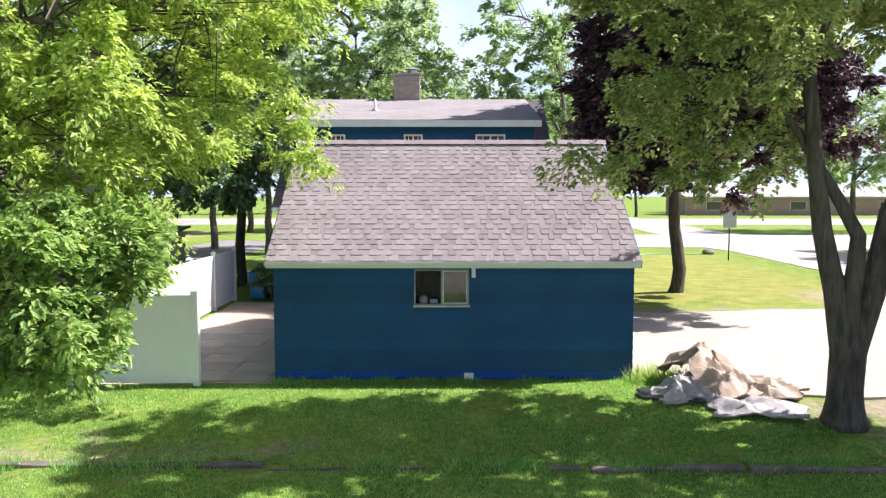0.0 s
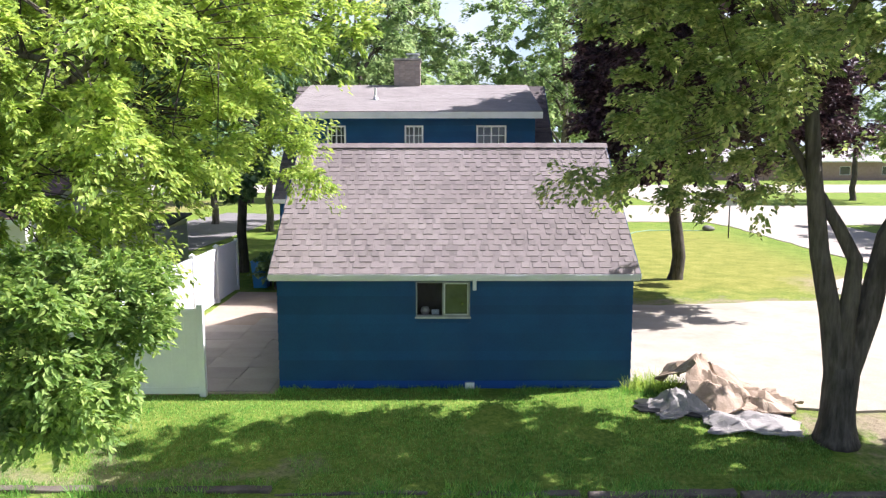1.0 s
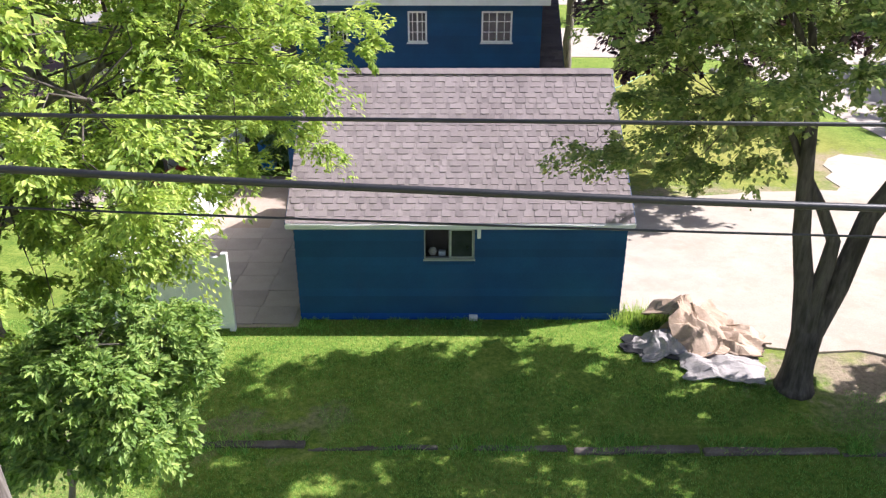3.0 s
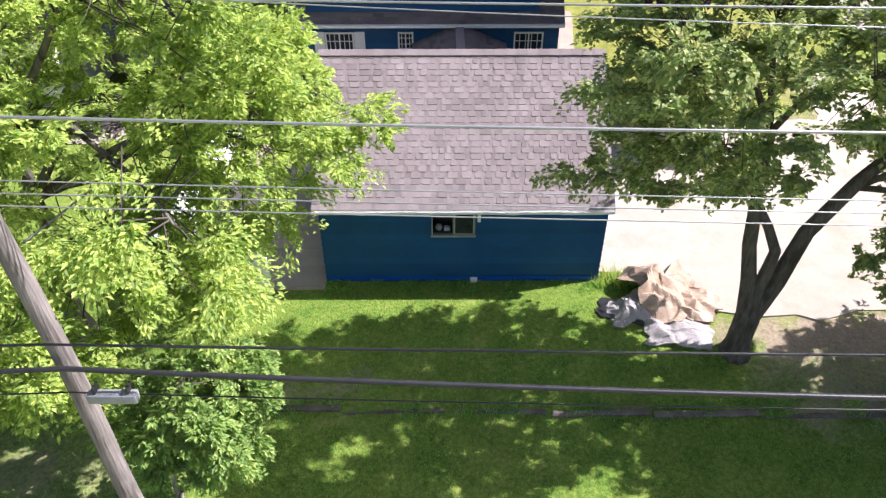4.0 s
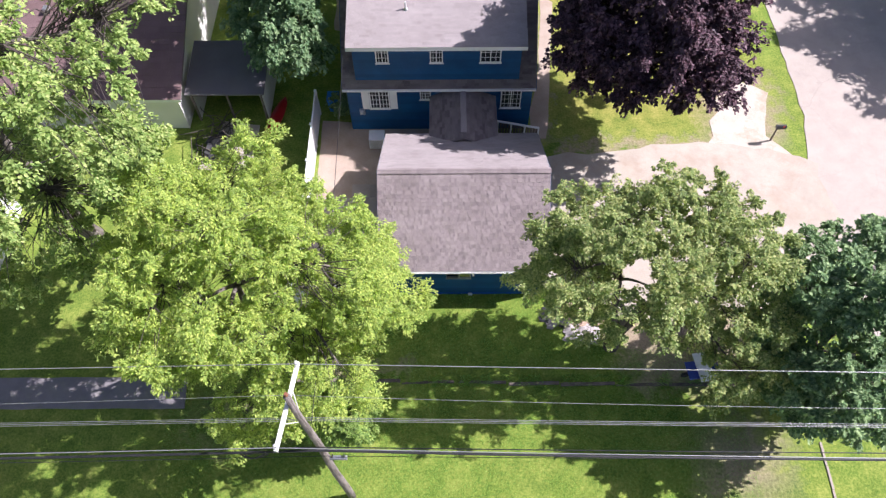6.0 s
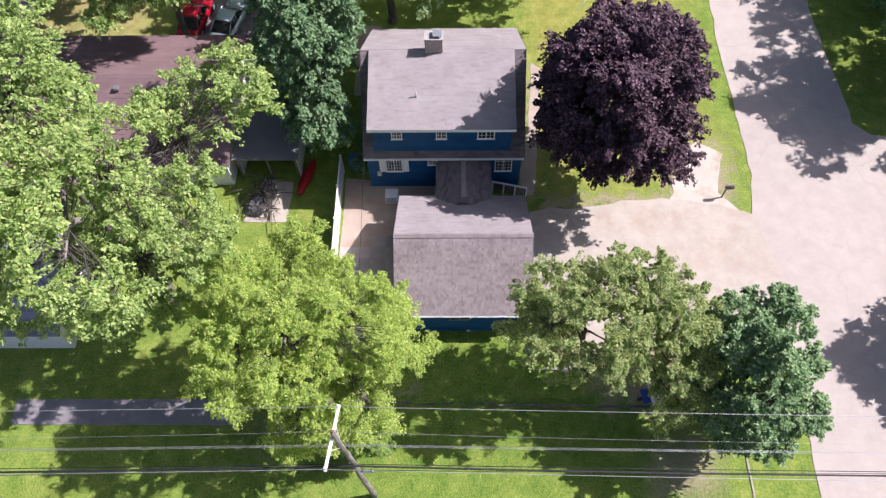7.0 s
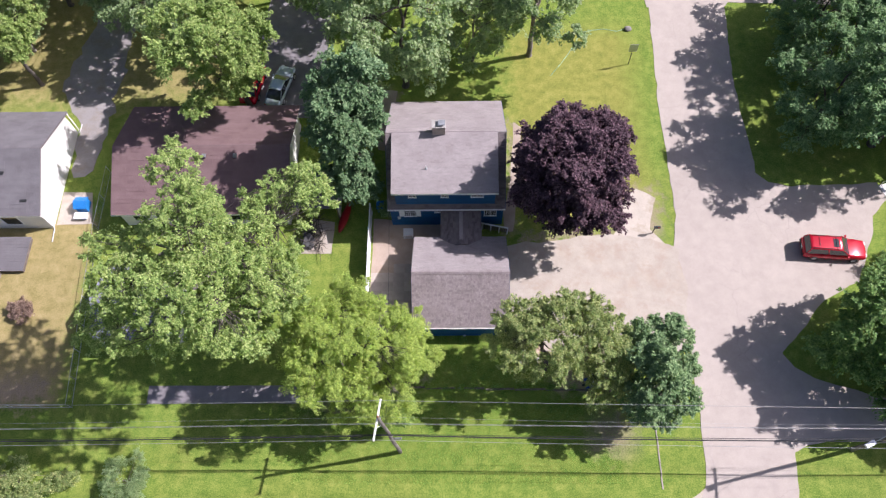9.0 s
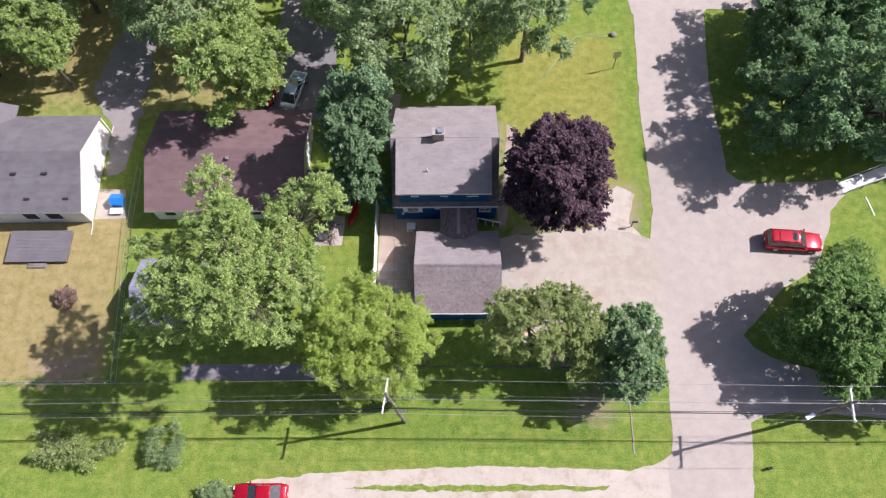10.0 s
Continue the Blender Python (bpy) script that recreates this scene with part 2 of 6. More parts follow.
M = dict(
    lawn=grass_ground(),
    asphalt=road_material("asphalt", (0.352, 0.305, 0.262), (0.5, 0.438, 0.382), patch=(0.385, 0.336, 0.292), cracked=0.3),
    concrete=road_material("concrete", (0.33, 0.286, 0.232), (0.515, 0.458, 0.385), gravel=25.0, patch=(0.41, 0.335, 0.255), stain=(0.37, 0.29, 0.22)),
    gravel=road_material("gravel", (0.40, 0.35, 0.285), (0.58, 0.52, 0.44), gravel=18.0, patch=(0.36, 0.31, 0.2), stain=(0.34, 0.27, 0.19)),
    path_gravel=road_material("path_gravel", (0.22, 0.2, 0.19), (0.36, 0.335, 0.32), gravel=18.0, stain=(0.25, 0.2, 0.15)),
    dark_asphalt=road_material("dark_asphalt", (0.16, 0.145, 0.15), (0.3, 0.28, 0.28)),
    blade=leaf_material("grass_blade", [(0.1, (0.07, 0.235, 0.045)), (0.45, (0.2, 0.45, 0.095)), (0.8, (0.46, 0.61, 0.17)), (1.0, (0.66, 0.6, 0.27))], 0.48),
    paver=plain("paver", (0.29, 0.25, 0.22), (0.44, 0.39, 0.345), 1.2, 30, 0.92, stain=(0.25, 0.22, 0.19), varied=True, bump=0.3),
    sand=plain("sand", (0.31, 0.24, 0.185), (0.46, 0.375, 0.305), 0.9, 18, 0.95, stain=(0.24, 0.16, 0.10), bump=0.4),
    blue=plain("blue_siding", (0.003, 0.05, 0.15), (0.006, 0.086, 0.215), 1.3, 35, 0.55, varied=True, stain=(0.02, 0.06, 0.13), amount=0.35, bump=0.08, spec=0.35),
    fresh_blue=plain("fresh_blue_paint", (0.004, 0.05, 0.24), (0.007, 0.08, 0.33), 1.3, 35, 0.5, bump=0.05, spec=0.35),
    white=plain("white_trim", (0.72, 0.72, 0.70), (0.84, 0.84, 0.82), 2.0, 30, 0.45, stain=(0.5, 0.49, 0.45), amount=0.25, bump=0.05),
    vinyl=plain("vinyl_fence", (0.78, 0.775, 0.775), (0.87, 0.86, 0.86), 1.2, 20, 0.4, stain=(0.66, 0.66, 0.63), amount=0.25, bump=0.03),
    shingle=shingle_material("shingle", (0.222, 0.194, 0.197), (0.268, 0.235, 0.237), (0.316, 0.278, 0.278)),
    shingle_piece=shingle_material("shingle_piece", (0.222, 0.194, 0.197), (0.268, 0.235, 0.237), (0.316, 0.278, 0.278), False),
    roof_deck=plain("roof_deck", (0.12, 0.10, 0.10), (0.2, 0.17, 0.17), 3, 50, 0.95),
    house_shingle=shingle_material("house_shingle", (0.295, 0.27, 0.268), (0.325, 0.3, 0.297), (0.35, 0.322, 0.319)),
    dark_shingle=shingle_material("dark_shingle", (0.15, 0.13, 0.135), (0.19, 0.17, 0.17), (0.24, 0.21, 0.21)),
    red_shingle=shingle_material("red_shingle", (0.185, 0.128, 0.128), (0.198, 0.137, 0.137), (0.212, 0.148, 0.148)),
    grey_shingle=shingle_material("grey_shingle", (0.165, 0.16, 0.168), (0.178, 0.173, 0.181), (0.192, 0.187, 0.195)),
    blue_shingle=shingle_material("blue_shingle", (0.20, 0.215, 0.27), (0.26, 0.275, 0.34), (0.31, 0.32, 0.38)),
    pale_shingle=shingle_material("pale_shingle", (0.42, 0.40, 0.40), (0.5, 0.48, 0.48), (0.56, 0.53, 0.53)),
    far_brick=plain("far_brick", (0.32, 0.21, 0.18), (0.44, 0.31, 0.27), 2, 12, 0.9),
    brick=plain("brick", (0.33, 0.26, 0.24), (0.5, 0.42, 0.39), 4, 40, 0.9, varied=True, bump=0.4),
    mortar=plain("mortar", (0.3, 0.28, 0.26), (0.42, 0.4, 0.37), 4, 40, 0.95),
    bark=streaked("bark", (0.055, 0.047, 0.04), (0.165, 0.14, 0.12), 16.0, 0.16),
    twig=plain("twig", (0.05, 0.042, 0.034), (0.12, 0.1, 0.085), 3, 30, 0.95),
    pale_bark=streaked("pale_bark", (0.12, 0.105, 0.09), (0.3, 0.265, 0.23), 14.0, 0.16),
    pole=streaked("weathered_wood", (0.13, 0.112, 0.1), (0.31, 0.272, 0.25), 30.0, 0.03, 0.9, 0.6, (0.075, 0.062, 0.054)),
    tie=plain("railroad_tie", (0.075, 0.06, 0.05), (0.24, 0.2, 0.17), 2.5, 30, 0.95, bump=0.9, varied=True),
    painted=plain("weathered_white_paint", (0.62, 0.61, 0.57), (0.82, 0.81, 0.78), 4, 30, 0.7, bump=0.3, stain=(0.4, 0.36, 0.3)),
    cable=plain("cable", (0.012, 0.012, 0.014), (0.03, 0.03, 0.034), 3, 40, 0.45, 0.0, spec=0.5),
    wire=plain("bare_wire", (0.3, 0.3, 0.3), (0.48, 0.48, 0.47), 3, 40, 0.4, 0.6),
    steel=plain("galvanised_steel", (0.4, 0.41, 0.42), (0.58, 0.59, 0.6), 5, 40, 0.45, 0.8),
    hose=plain("green_hose", (0.2, 0.42, 0.3), (0.34, 0.58, 0.44), 3, 30, 0.5),
    zinc=plain("weathered_zinc", (0.2, 0.21, 0.22), (0.34, 0.35, 0.36), 5, 40, 0.6, 0.3),
    dark_metal=plain("dark_metal", (0.03, 0.03, 0.03), (0.07, 0.07, 0.07), 5, 40, 0.5, 0.4),
    rubber=plain("rubber", (0.012, 0.012, 0.012), (0.03, 0.03, 0.03), 5, 40, 0.85),
    glass=glass_material("dark_glass"),
    clear=clear_glass("clear_glass"),
    curtain=plain("curtain", (0.42, 0.36, 0.3), (0.58, 0.52, 0.45), 3, 20, 0.9),
    cardboard=plain("brown_tarp", (0.29, 0.2, 0.135), (0.47, 0.345, 0.25), 2.5, 20, 0.7, stain=(0.56, 0.45, 0.35), amount=0.5, bump=0.3),
    sheet=plain("pale_sheet", (0.27, 0.245, 0.235), (0.43, 0.39, 0.37), 2.5, 20, 0.7, stain=(0.3, 0.27, 0.27), amount=0.5, bump=0.3),
    plastic_white=plain("white_plastic", (0.66, 0.67, 0.69), (0.82, 0.83, 0.84), 3, 30, 0.4),
    blue_plastic=plain("blue_plastic", (0.008, 0.03, 0.22), (0.015, 0.06, 0.36), 3, 30, 0.4),
    light_blue=plain("light_blue_plastic", (0.02, 0.17, 0.5), (0.03, 0.25, 0.65), 3, 30, 0.4),
    red_plastic=plain("red_plastic", (0.3, 0.006, 0.008), (0.45, 0.012, 0.015), 3, 30, 0.4),
    red_paint=plain("red_paint", (0.42, 0.006, 0.02), (0.5, 0.01, 0.03), 1, 8, 0.22, 0.25, bump=0.0, spec=0.7),
    silver_paint=plain("silver_paint", (0.48, 0.55, 0.6), (0.58, 0.65, 0.7), 1, 8, 0.25, 0.6, bump=0.0, spec=0.7),
    black_paint=plain("black_plastic", (0.02, 0.02, 0.02), (0.04, 0.04, 0.04), 3, 30, 0.4),
    lamp_lens=plain("lamp_lens", (0.6, 0.6, 0.58), (0.8, 0.8, 0.78), 6, 30, 0.15),
    tail_lens=plain("tail_lens", (0.3, 0.01, 0.01), (0.45, 0.02, 0.02), 6, 30, 0.15),
    cream=plain("cream_siding", (0.66, 0.645, 0.60), (0.76, 0.745, 0.70), 1, 25, 0.6, stain=(0.58, 0.56, 0.5), amount=0.25),
    rock=plain("rock", (0.13, 0.12, 0.11), (0.3, 0.28, 0.25), 3, 20, 0.95, bump=0.8),
    rust=plain("rust", (0.16, 0.06, 0.03), (0.3, 0.13, 0.07), 4, 30, 0.9),
    dry_leaf=leaf_material("dry_leaf", [(0.1, (0.08, 0.05, 0.04)), (0.5, (0.24, 0.16, 0.12)), (1.0, (0.45, 0.34, 0.26))], 0.2),
    young=leaf_material("young_leaf", [(0.1, (0.085, 0.165, 0.045)), (0.5, (0.255, 0.385, 0.105)), (0.85, (0.48, 0.585, 0.175)), (1.0, (0.69, 0.71, 0.28))], 0.45),
    lime=leaf_material("lime_leaf", [(0.1, (0.11, 0.18, 0.045)), (0.4, (0.315, 0.44, 0.105)), (0.75, (0.585, 0.67, 0.17)), (1.0, (0.79, 0.77, 0.31))], 0.48),
    broad=leaf_material("broad_leaf", [(0.1, (0.05, 0.12, 0.035)), (0.5, (0.16, 0.29, 0.075)), (0.85, (0.34, 0.46, 0.14)), (1.0, (0.5, 0.56, 0.25))], 0.3),
    maple=leaf_material("maple_leaf", [(0.1, (0.1, 0.175, 0.065)), (0.5, (0.3, 0.39, 0.14)), (0.8, (0.57, 0.59, 0.26)), (1.0, (0.78, 0.71, 0.44))], 0.5),
    silver=leaf_material("silver_maple_leaf", [(0.1, (0.08, 0.15, 0.036)), (0.45, (0.25, 0.365, 0.098)), (0.8, (0.485, 0.565, 0.195)), (1.0, (0.7, 0.68, 0.37))], 0.36),
    deep=leaf_material("deep_green_leaf", [(0.1, (0.045, 0.1, 0.042)), (0.5, (0.18, 0.295, 0.125)), (0.9, (0.41, 0.53, 0.25)), (1.0, (0.56, 0.63, 0.34))], 0.28),
    purple=leaf_material("purple_leaf", [(0.1, (0.024, 0.015, 0.02)), (0.5, (0.078, 0.044, 0.058)), (0.8, (0.2, 0.115, 0.14)), (1.0, (0.33, 0.23, 0.25))], 0.14),
    wood_leaf=leaf_material("woodland_leaf", [(0.1, (0.115, 0.2, 0.095)), (0.5, (0.3, 0.41, 0.19)), (0.85, (0.52, 0.6, 0.34)), (1.0, (0.72, 0.7, 0.52))], 0.5),
    pine=leaf_material("pine_needle", [(0.1, (0.045, 0.11, 0.042)), (0.5, (0.16, 0.285, 0.11)), (0.9, (0.335, 0.47, 0.205)), (1.0, (0.46, 0.55, 0.28))], 0.22),
    shade=leaf_material("shade_leaf", [(0.1, (0.042, 0.095, 0.042)), (0.5, (0.135, 0.235, 0.105)), (0.9, (0.31, 0.42, 0.21)), (1.0, (0.44, 0.5, 0.28))], 0.24),
)


# ---- mesh helpers ----
def mesh_object(name, verts, faces, material=None, parent=None, label="", smooth=False, matrix=None):
    me = bpy.data.meshes.new(name)
    me.from_pydata([tuple(v) for v in verts], [], faces)
    if material:
        me.materials.append(material)
    if smooth:
        me.polygons.foreach_set("use_smooth", [True] * len(me.polygons))
    ob = new(name, me)
    if matrix is not None:
        ob.matrix_world = matrix
    if parent is not None:
        ob.parent = parent
    if label:
        tagged(ob, label)
    return ob


def big_mesh(name, verts, sides, material, parent=None, smooth=False):
    """A mesh from arrays: every run of `sides` vertices is one face."""
    verts = np.asarray(verts, dtype=np.float32).reshape(-1, 3)
    n = len(verts) // sides
    me = bpy.data.meshes.new(name)
    me.vertices.add(len(verts))
    me.vertices.foreach_set("co", verts.ravel())
    me.loops.add(len(verts))
    me.loops.foreach_set("vertex_index", np.arange(len(verts), dtype=np.int32))
    me.polygons.add(n)
    me.polygons.foreach_set("loop_start", np.arange(0, len(verts), sides, dtype=np.int32))
    me.polygons.foreach_set("use_smooth", [False] * n)
    me.update(calc_edges=True)
    me.materials.append(material)
    ob = new(name, me)
    if parent is not None:
        ob.parent = parent
    return ob


def part(name, bm, material, parent, label="", smooth=False):
    """Links a bmesh as one mesh object under a thing or a part."""
    me = bpy.data.meshes.new(name)
    bm.to_mesh(me)
    bm.free()
    me.materials.append(material)
    if smooth:
        me.polygons.foreach_set("use_smooth", [True] * len(me.polygons))
    ob = new(name, me)
    if parent is not None:
        ob.parent = parent
    if label:
        tagged(ob, label)
    return ob


def thing(name, label, category, at=(0, 0, 0), turn=0.0, group="", kind=""):
    ob = new(name)
    ob.empty_display_size = 0.2
    ob.matrix_world = pose(*at, 0, 0, turn)
    return tagged(ob, label, category, group, kind)


def sub(name, parent, label="", at=(0, 0, 0), turn=0.0):
    """A part that has parts of its own."""
    ob = new(name)
    ob.empty_display_size = 0.1
    ob.parent = parent
    ob.matrix_local = pose(*at, 0, 0, turn)
    return tagged(ob, label)


def box_bm(x0, x1, y0, y1, z0, z1, bevel=0.0, bm=None):
    own = bmesh.new()
    bmesh.ops.create_cube(own, size=1)
    for v in own.verts:
        v.co = ((x0 + x1) / 2 + v.co.x * (x1 - x0), (y0 + y1) / 2 + v.co.y * (y1 - y0), (z0 + z1) / 2 + v.co.z * (z1 - z0))
    if bevel:
        bmesh.ops.bevel(own, geom=own.edges[:], offset=bevel, segments=2, affect="EDGES", profile=0.6)
    if bm is None:
        return own
    me = bpy.data.meshes.new("tmp")
    own.to_mesh(me)
    own.free()
    bm.from_mesh(me)
    bpy.data.meshes.remove(me)
    return bm


def box(name, x0, x1, y0, y1, z0, z1, material, parent=None, label="", bevel=0.0):
    return part(name, box_bm(x0, x1, y0, y1, z0, z1, bevel), material, parent, label)


def frame_box(name, x0, x1, z0, z1, y0, y1, w, material, parent, label=""):
    """A rectangular frame in the x-z plane, w wide, with one mesh for its four sides."""
    bm = box_bm(x0, x1, y0, y1, z1 - w, z1)
    box_bm(x0, x1, y0, y1, z0, z0 + w, 0, bm)
    box_bm(x0, x0 + w, y0, y1, z0 + w, z1 - w, 0, bm)
    box_bm(x1 - w, x1, y0, y1, z0 + w, z1 - w, 0, bm)
    return part(name, bm, material, parent, label)


def tube_arrays(pts, radii, sides=8, cap=True):
    """Vertices and faces of a tapered tube along points."""
    pts = [Vector(p) for p in pts]
    verts, faces, a = [], [], None
    for i, p in enumerate(pts):
        d = (pts[min(i + 1, len(pts) - 1)] - pts[max(i - 1, 0)]).normalized()
        if a is None:
            a = Vector((1, 0, 0)) if abs(d.x) < 0.8 else Vector((0, 0, 1))
        a = (a - d * a.dot(d)).normalized()
        b = d.cross(a)
        for k in range(sides):
            w = 2 * math.pi * k / sides
            verts.append(p + (a * math.cos(w) + b * math.sin(w)) * radii[i])
    for i in range(len(pts) - 1):
        for k in range(sides):
            j = (k + 1) % sides
            faces.append((i * sides + k, i * sides + j, (i + 1) * sides + j, (i + 1) * sides + k))
    if cap:
        faces.append(tuple(range(sides))[::-1])
        faces.append(tuple(range((len(pts) - 1) * sides, len(pts) * sides)))
    return verts, faces


def tube(name, pts, radii, material, parent=None, label="", sides=8):
    if not hasattr(radii, "__len__"):
        radii = [radii] * len(pts)
    v, f = tube_arrays(pts, radii, sides)
    return mesh_object(name, v, f, material, parent, label, smooth=True)


def lathe(name, profile, material, parent=None, label="", sides=20, at=(0, 0, 0)):
    """A turned form from (radius, height) pairs."""
    verts, faces = [], []
    for r, z in profile:
        for k in range(sides):
            w = 2 * math.pi * k / sides
            verts.append((at[0] + r * math.cos(w), at[1] + r * math.sin(w), at[2] + z))
    for i in range(len(profile) - 1):
        for k in range(sides):
            j = (k + 1) % sides
            faces.append((i * sides + k, i * sides + j, (i + 1) * sides + j, (i + 1) * sides + k))
    faces.append(tuple(range(sides))[::-1])
    faces.append(tuple(range((len(profile) - 1) * sides, len(profile) * sides)))
    return mesh_object(name, verts, faces, material, parent, label, smooth=False)


def smooth_step(a, b, v):
    f = min(1.0, max(0.0, (v - a) / (b - a)))
    return f * f * (3 - 2 * f)


def ground_z(x, y):
    """The lawn lies a little lower on the near side of the timber edging."""
    dip = smooth_step(2.6, 5.0, y) * (1 - smooth_step(10.9, 14.0, y))
    return -0.24 * dip * (1 - smooth_step(11.0, 14.5, abs(x)))


def flat_area(name, outline, top, material, label, category, step=0.8, rough=0.12, bottom=-0.06, closed=True):
    """A paved or bare area: an outline with slightly uneven edges, as a low slab."""
    pts = []
    for i, a in enumerate(outline):
        b = outline[(i + 1) % len(outline)]
        a, b = Vector((*a, 0)), Vector((*b, 0))
        n = max(1, min(60, int((b - a).length / step)))
        for k in range(n):
            p = a.lerp(b, k / n)
            w = noise.noise_vector(p * 0.9) * rough + noise.noise_vector(p * 3.1) * rough * 0.5
            pts.append((p.x + w.x, p.y + w.y))
    bm = bmesh.new()
    vs = [bm.verts.new((x, y, top)) for x, y in pts]
    f = bm.faces.new(vs)
    bm.normal_update()
    if f.normal.z < 0:
        f.normal_flip()
    low = [bm.verts.new((x, y, bottom)) for x, y in pts]
    for i in range(len(vs)):
        j = (i + 1) % len(vs)
        bm.faces.new((vs[i], vs[j], low[j], low[i]))
    bmesh.ops.triangulate(bm, faces=[f], ngon_method="EAR_CLIP")
    bmesh.ops.recalc_face_normals(bm, faces=bm.faces[:])
    return tagged(part(name, bm, material, None), label, category, kind="structure")


# ---- ground ----
xs = [-1800, -400, -120, -60, -30] + [x * 0.5 for x in range(-30, 31)] + [30, 60, 120, 400, 1800]
ys = [-1800, -400, -120, -30, 0] + [2 + y * 0.5 for y in range(0, 28)] + [30, 60, 120, 400, 2500]
gv = [(x, y, ground_z(x, y)) for y in ys for x in xs]
gf = [(j * len(xs) + i, j * len(xs) + i + 1, (j + 1) * len(xs) + i + 1, (j + 1) * len(xs) + i) for j in range(len(ys) - 1) for i in range(len(xs) - 1)]
tagged(mesh_object("ground", gv, gf, M["lawn"], smooth=True), "green mown lawn with dry and bare patches", "lawn", kind="structure")

# pale summer haze low over the horizon
haze = Nodes("horizon_haze")
veil = haze.node("ShaderNodeEmission", Strength=1.0)
haze.link(haze.ramp(haze.noise(haze.where(), 0.004, 5, 0.6), [(0.35, (0.34, 0.41, 0.46)), (0.65, (0.46, 0.49, 0.5))]), veil.inputs["Color"])
haze.link(veil.outputs[0], haze.out.inputs["Surface"])
hv = [(1700 * math.cos(k * math.pi / 36), 1700 * math.sin(k * math.pi / 36), z) for z in (-5, 460) for k in range(72)]
tagged(mesh_object("backdrop", hv, [(k, (k + 1) % 72, 72 + (k + 1) % 72, 72 + k) for k in range(72)], haze.m), "pale hazy summer sky low over the horizon", "sky", kind="structure")

flat_area("road", [(24.5, 125), (19.9, 52), (19.3, 38.8), (19.45, 26.2), (18.8, 22.7), (19.1, 8.4), (18.75, 3.0), (18.2, 2.2), (18.0, -70),
                   (24.4, -70), (25.2, -0.7), (25.9, 5.3), (26.2, 8), (26.5, 13.6), (27.2, 22), (27.3, 30.6), (26.9, 40.8), (27.6, 51.6), (32.5, 125)],
          0.03, M["asphalt"], "worn pale asphalt road with fine cracks", "road", rough=0.16)
flat_area("road_apron", [(26.0, 13.2), (26.5, 13.5), (28.2, 15.2), (30.8, 18.0), (34, 19.7), (36.4, 24.3), (36.75, 25.85), (38.4, 27.7), (38, 29.3), (30.1, 29.0), (28.2, 29.4), (27.2, 30.6), (26.4, 30.5)],
          0.034, M["asphalt"], "wide worn asphalt apron beside the road", "road", rough=0.16)
flat_area("side_lane", [(25.4, 5.2), (27, 6.1), (29.5, 6.5), (37.6, 5.9), (75, 4.5), (75, 7.5), (38.2, 8.4), (35.1, 9.4), (29.3, 11.0), (27.2, 12.2), (26.4, 13.6), (25.8, 13.6)],
          0.038, M["asphalt"], "narrow asphalt lane joining the road", "road", rough=0.16)
flat_area("driveway", [(3.9, 15.3), (4.9, 15.1), (6.4, 13.9), (7.9, 13.5), (9.5, 13.6), (12.5, 13.9), (15.5, 13.7), (19.3, 13.6), (19.3, 22.8), (18.6, 23.2),
                       (14.2, 24.4), (12.5, 24.1), (10.7, 24.1), (7, 23.5), (5.3, 23.6), (3.9, 23.2)],
          0.036, M["concrete"], "sunlit pale concrete driveway beside the garage", "driveway", rough=0.4)
flat_area("dirt_patch", [(13.6, 24.1), (18.4, 23.0), (17.1, 24.7), (17.4, 26.4), (17.8, 28.0), (16.2, 29.0), (14.8, 27.4)], 0.026, M["gravel"], "worn bare dirt patch beside the driveway", "soil", rough=0.35)
flat_area("gravel_lane", [(-21.5, -0.3), (-18, 0.6), (-12.2, 1.2), (2.5, 1.85), (15, 1.5), (17.2, 2.0), (18.9, 3.0), (18.9, -6), (-22, -6)], 0.025, M["gravel"],
          "pale gravel lane along the mown verge", "lane", step=0.35, rough=0.16)
flat_area("grass_strip", [(-9.8, 0.12), (-4, 0.24), (6, 0.27), (13.2, 0.14), (12.5, -0.14), (3, -0.24), (-6, -0.22)], 0.045, M["lawn"], "strip of grass in the gravel lane", "lawn", step=0.22, rough=0.22)
flat_area("side_path", [(-35.5, 110), (-34.2, 52.7), (-33, 49.1), (-33.4, 38.7), (-34, 31), (-35.9, 30.4), (-36.4, 36.5), (-38, 39.5), (-39.2, 40.6), (-38.2, 45), (-37.4, 48.4), (-37.6, 53), (-40, 110)],
          0.024, M["path_gravel"], "pale gravel drive between the houses", "path", rough=0.55)
flat_area("parking_pad", [(-20.3, 36.9), (-13.2, 36.9), (-12.6, 60), (-18.6, 62), (-20.0, 45)], 0.022, M["dark_asphalt"], "dark asphalt parking pad behind the neighbour house", "driveway")
flat_area("asphalt_strip", [(-25.2, 9.4), (-12.3, 9.4), (-12.4, 10.85), (-25.2, 10.85)], 0.05, M["dark_asphalt"], "narrow dark paved strip in the lawn", "path", rough=0.05)
flat_area("cross_street", [(4, 54.2), (12.5, 53.6), (19.2, 53.0), (19.6, 50.2), (27.4, 50.0), (28.0, 50.7), (45, 50.0), (160, 48), (160, 66), (30, 70), (4, 71)], 0.033, M["asphalt"], "wide worn asphalt cross street beyond the lawn", "road", step=2.0)
flat_area("street", [(-160, 96), (240, 92), (240, 116), (-160, 120)], 0.02, M["asphalt"], "pale street beyond the lawns", "road", step=6)
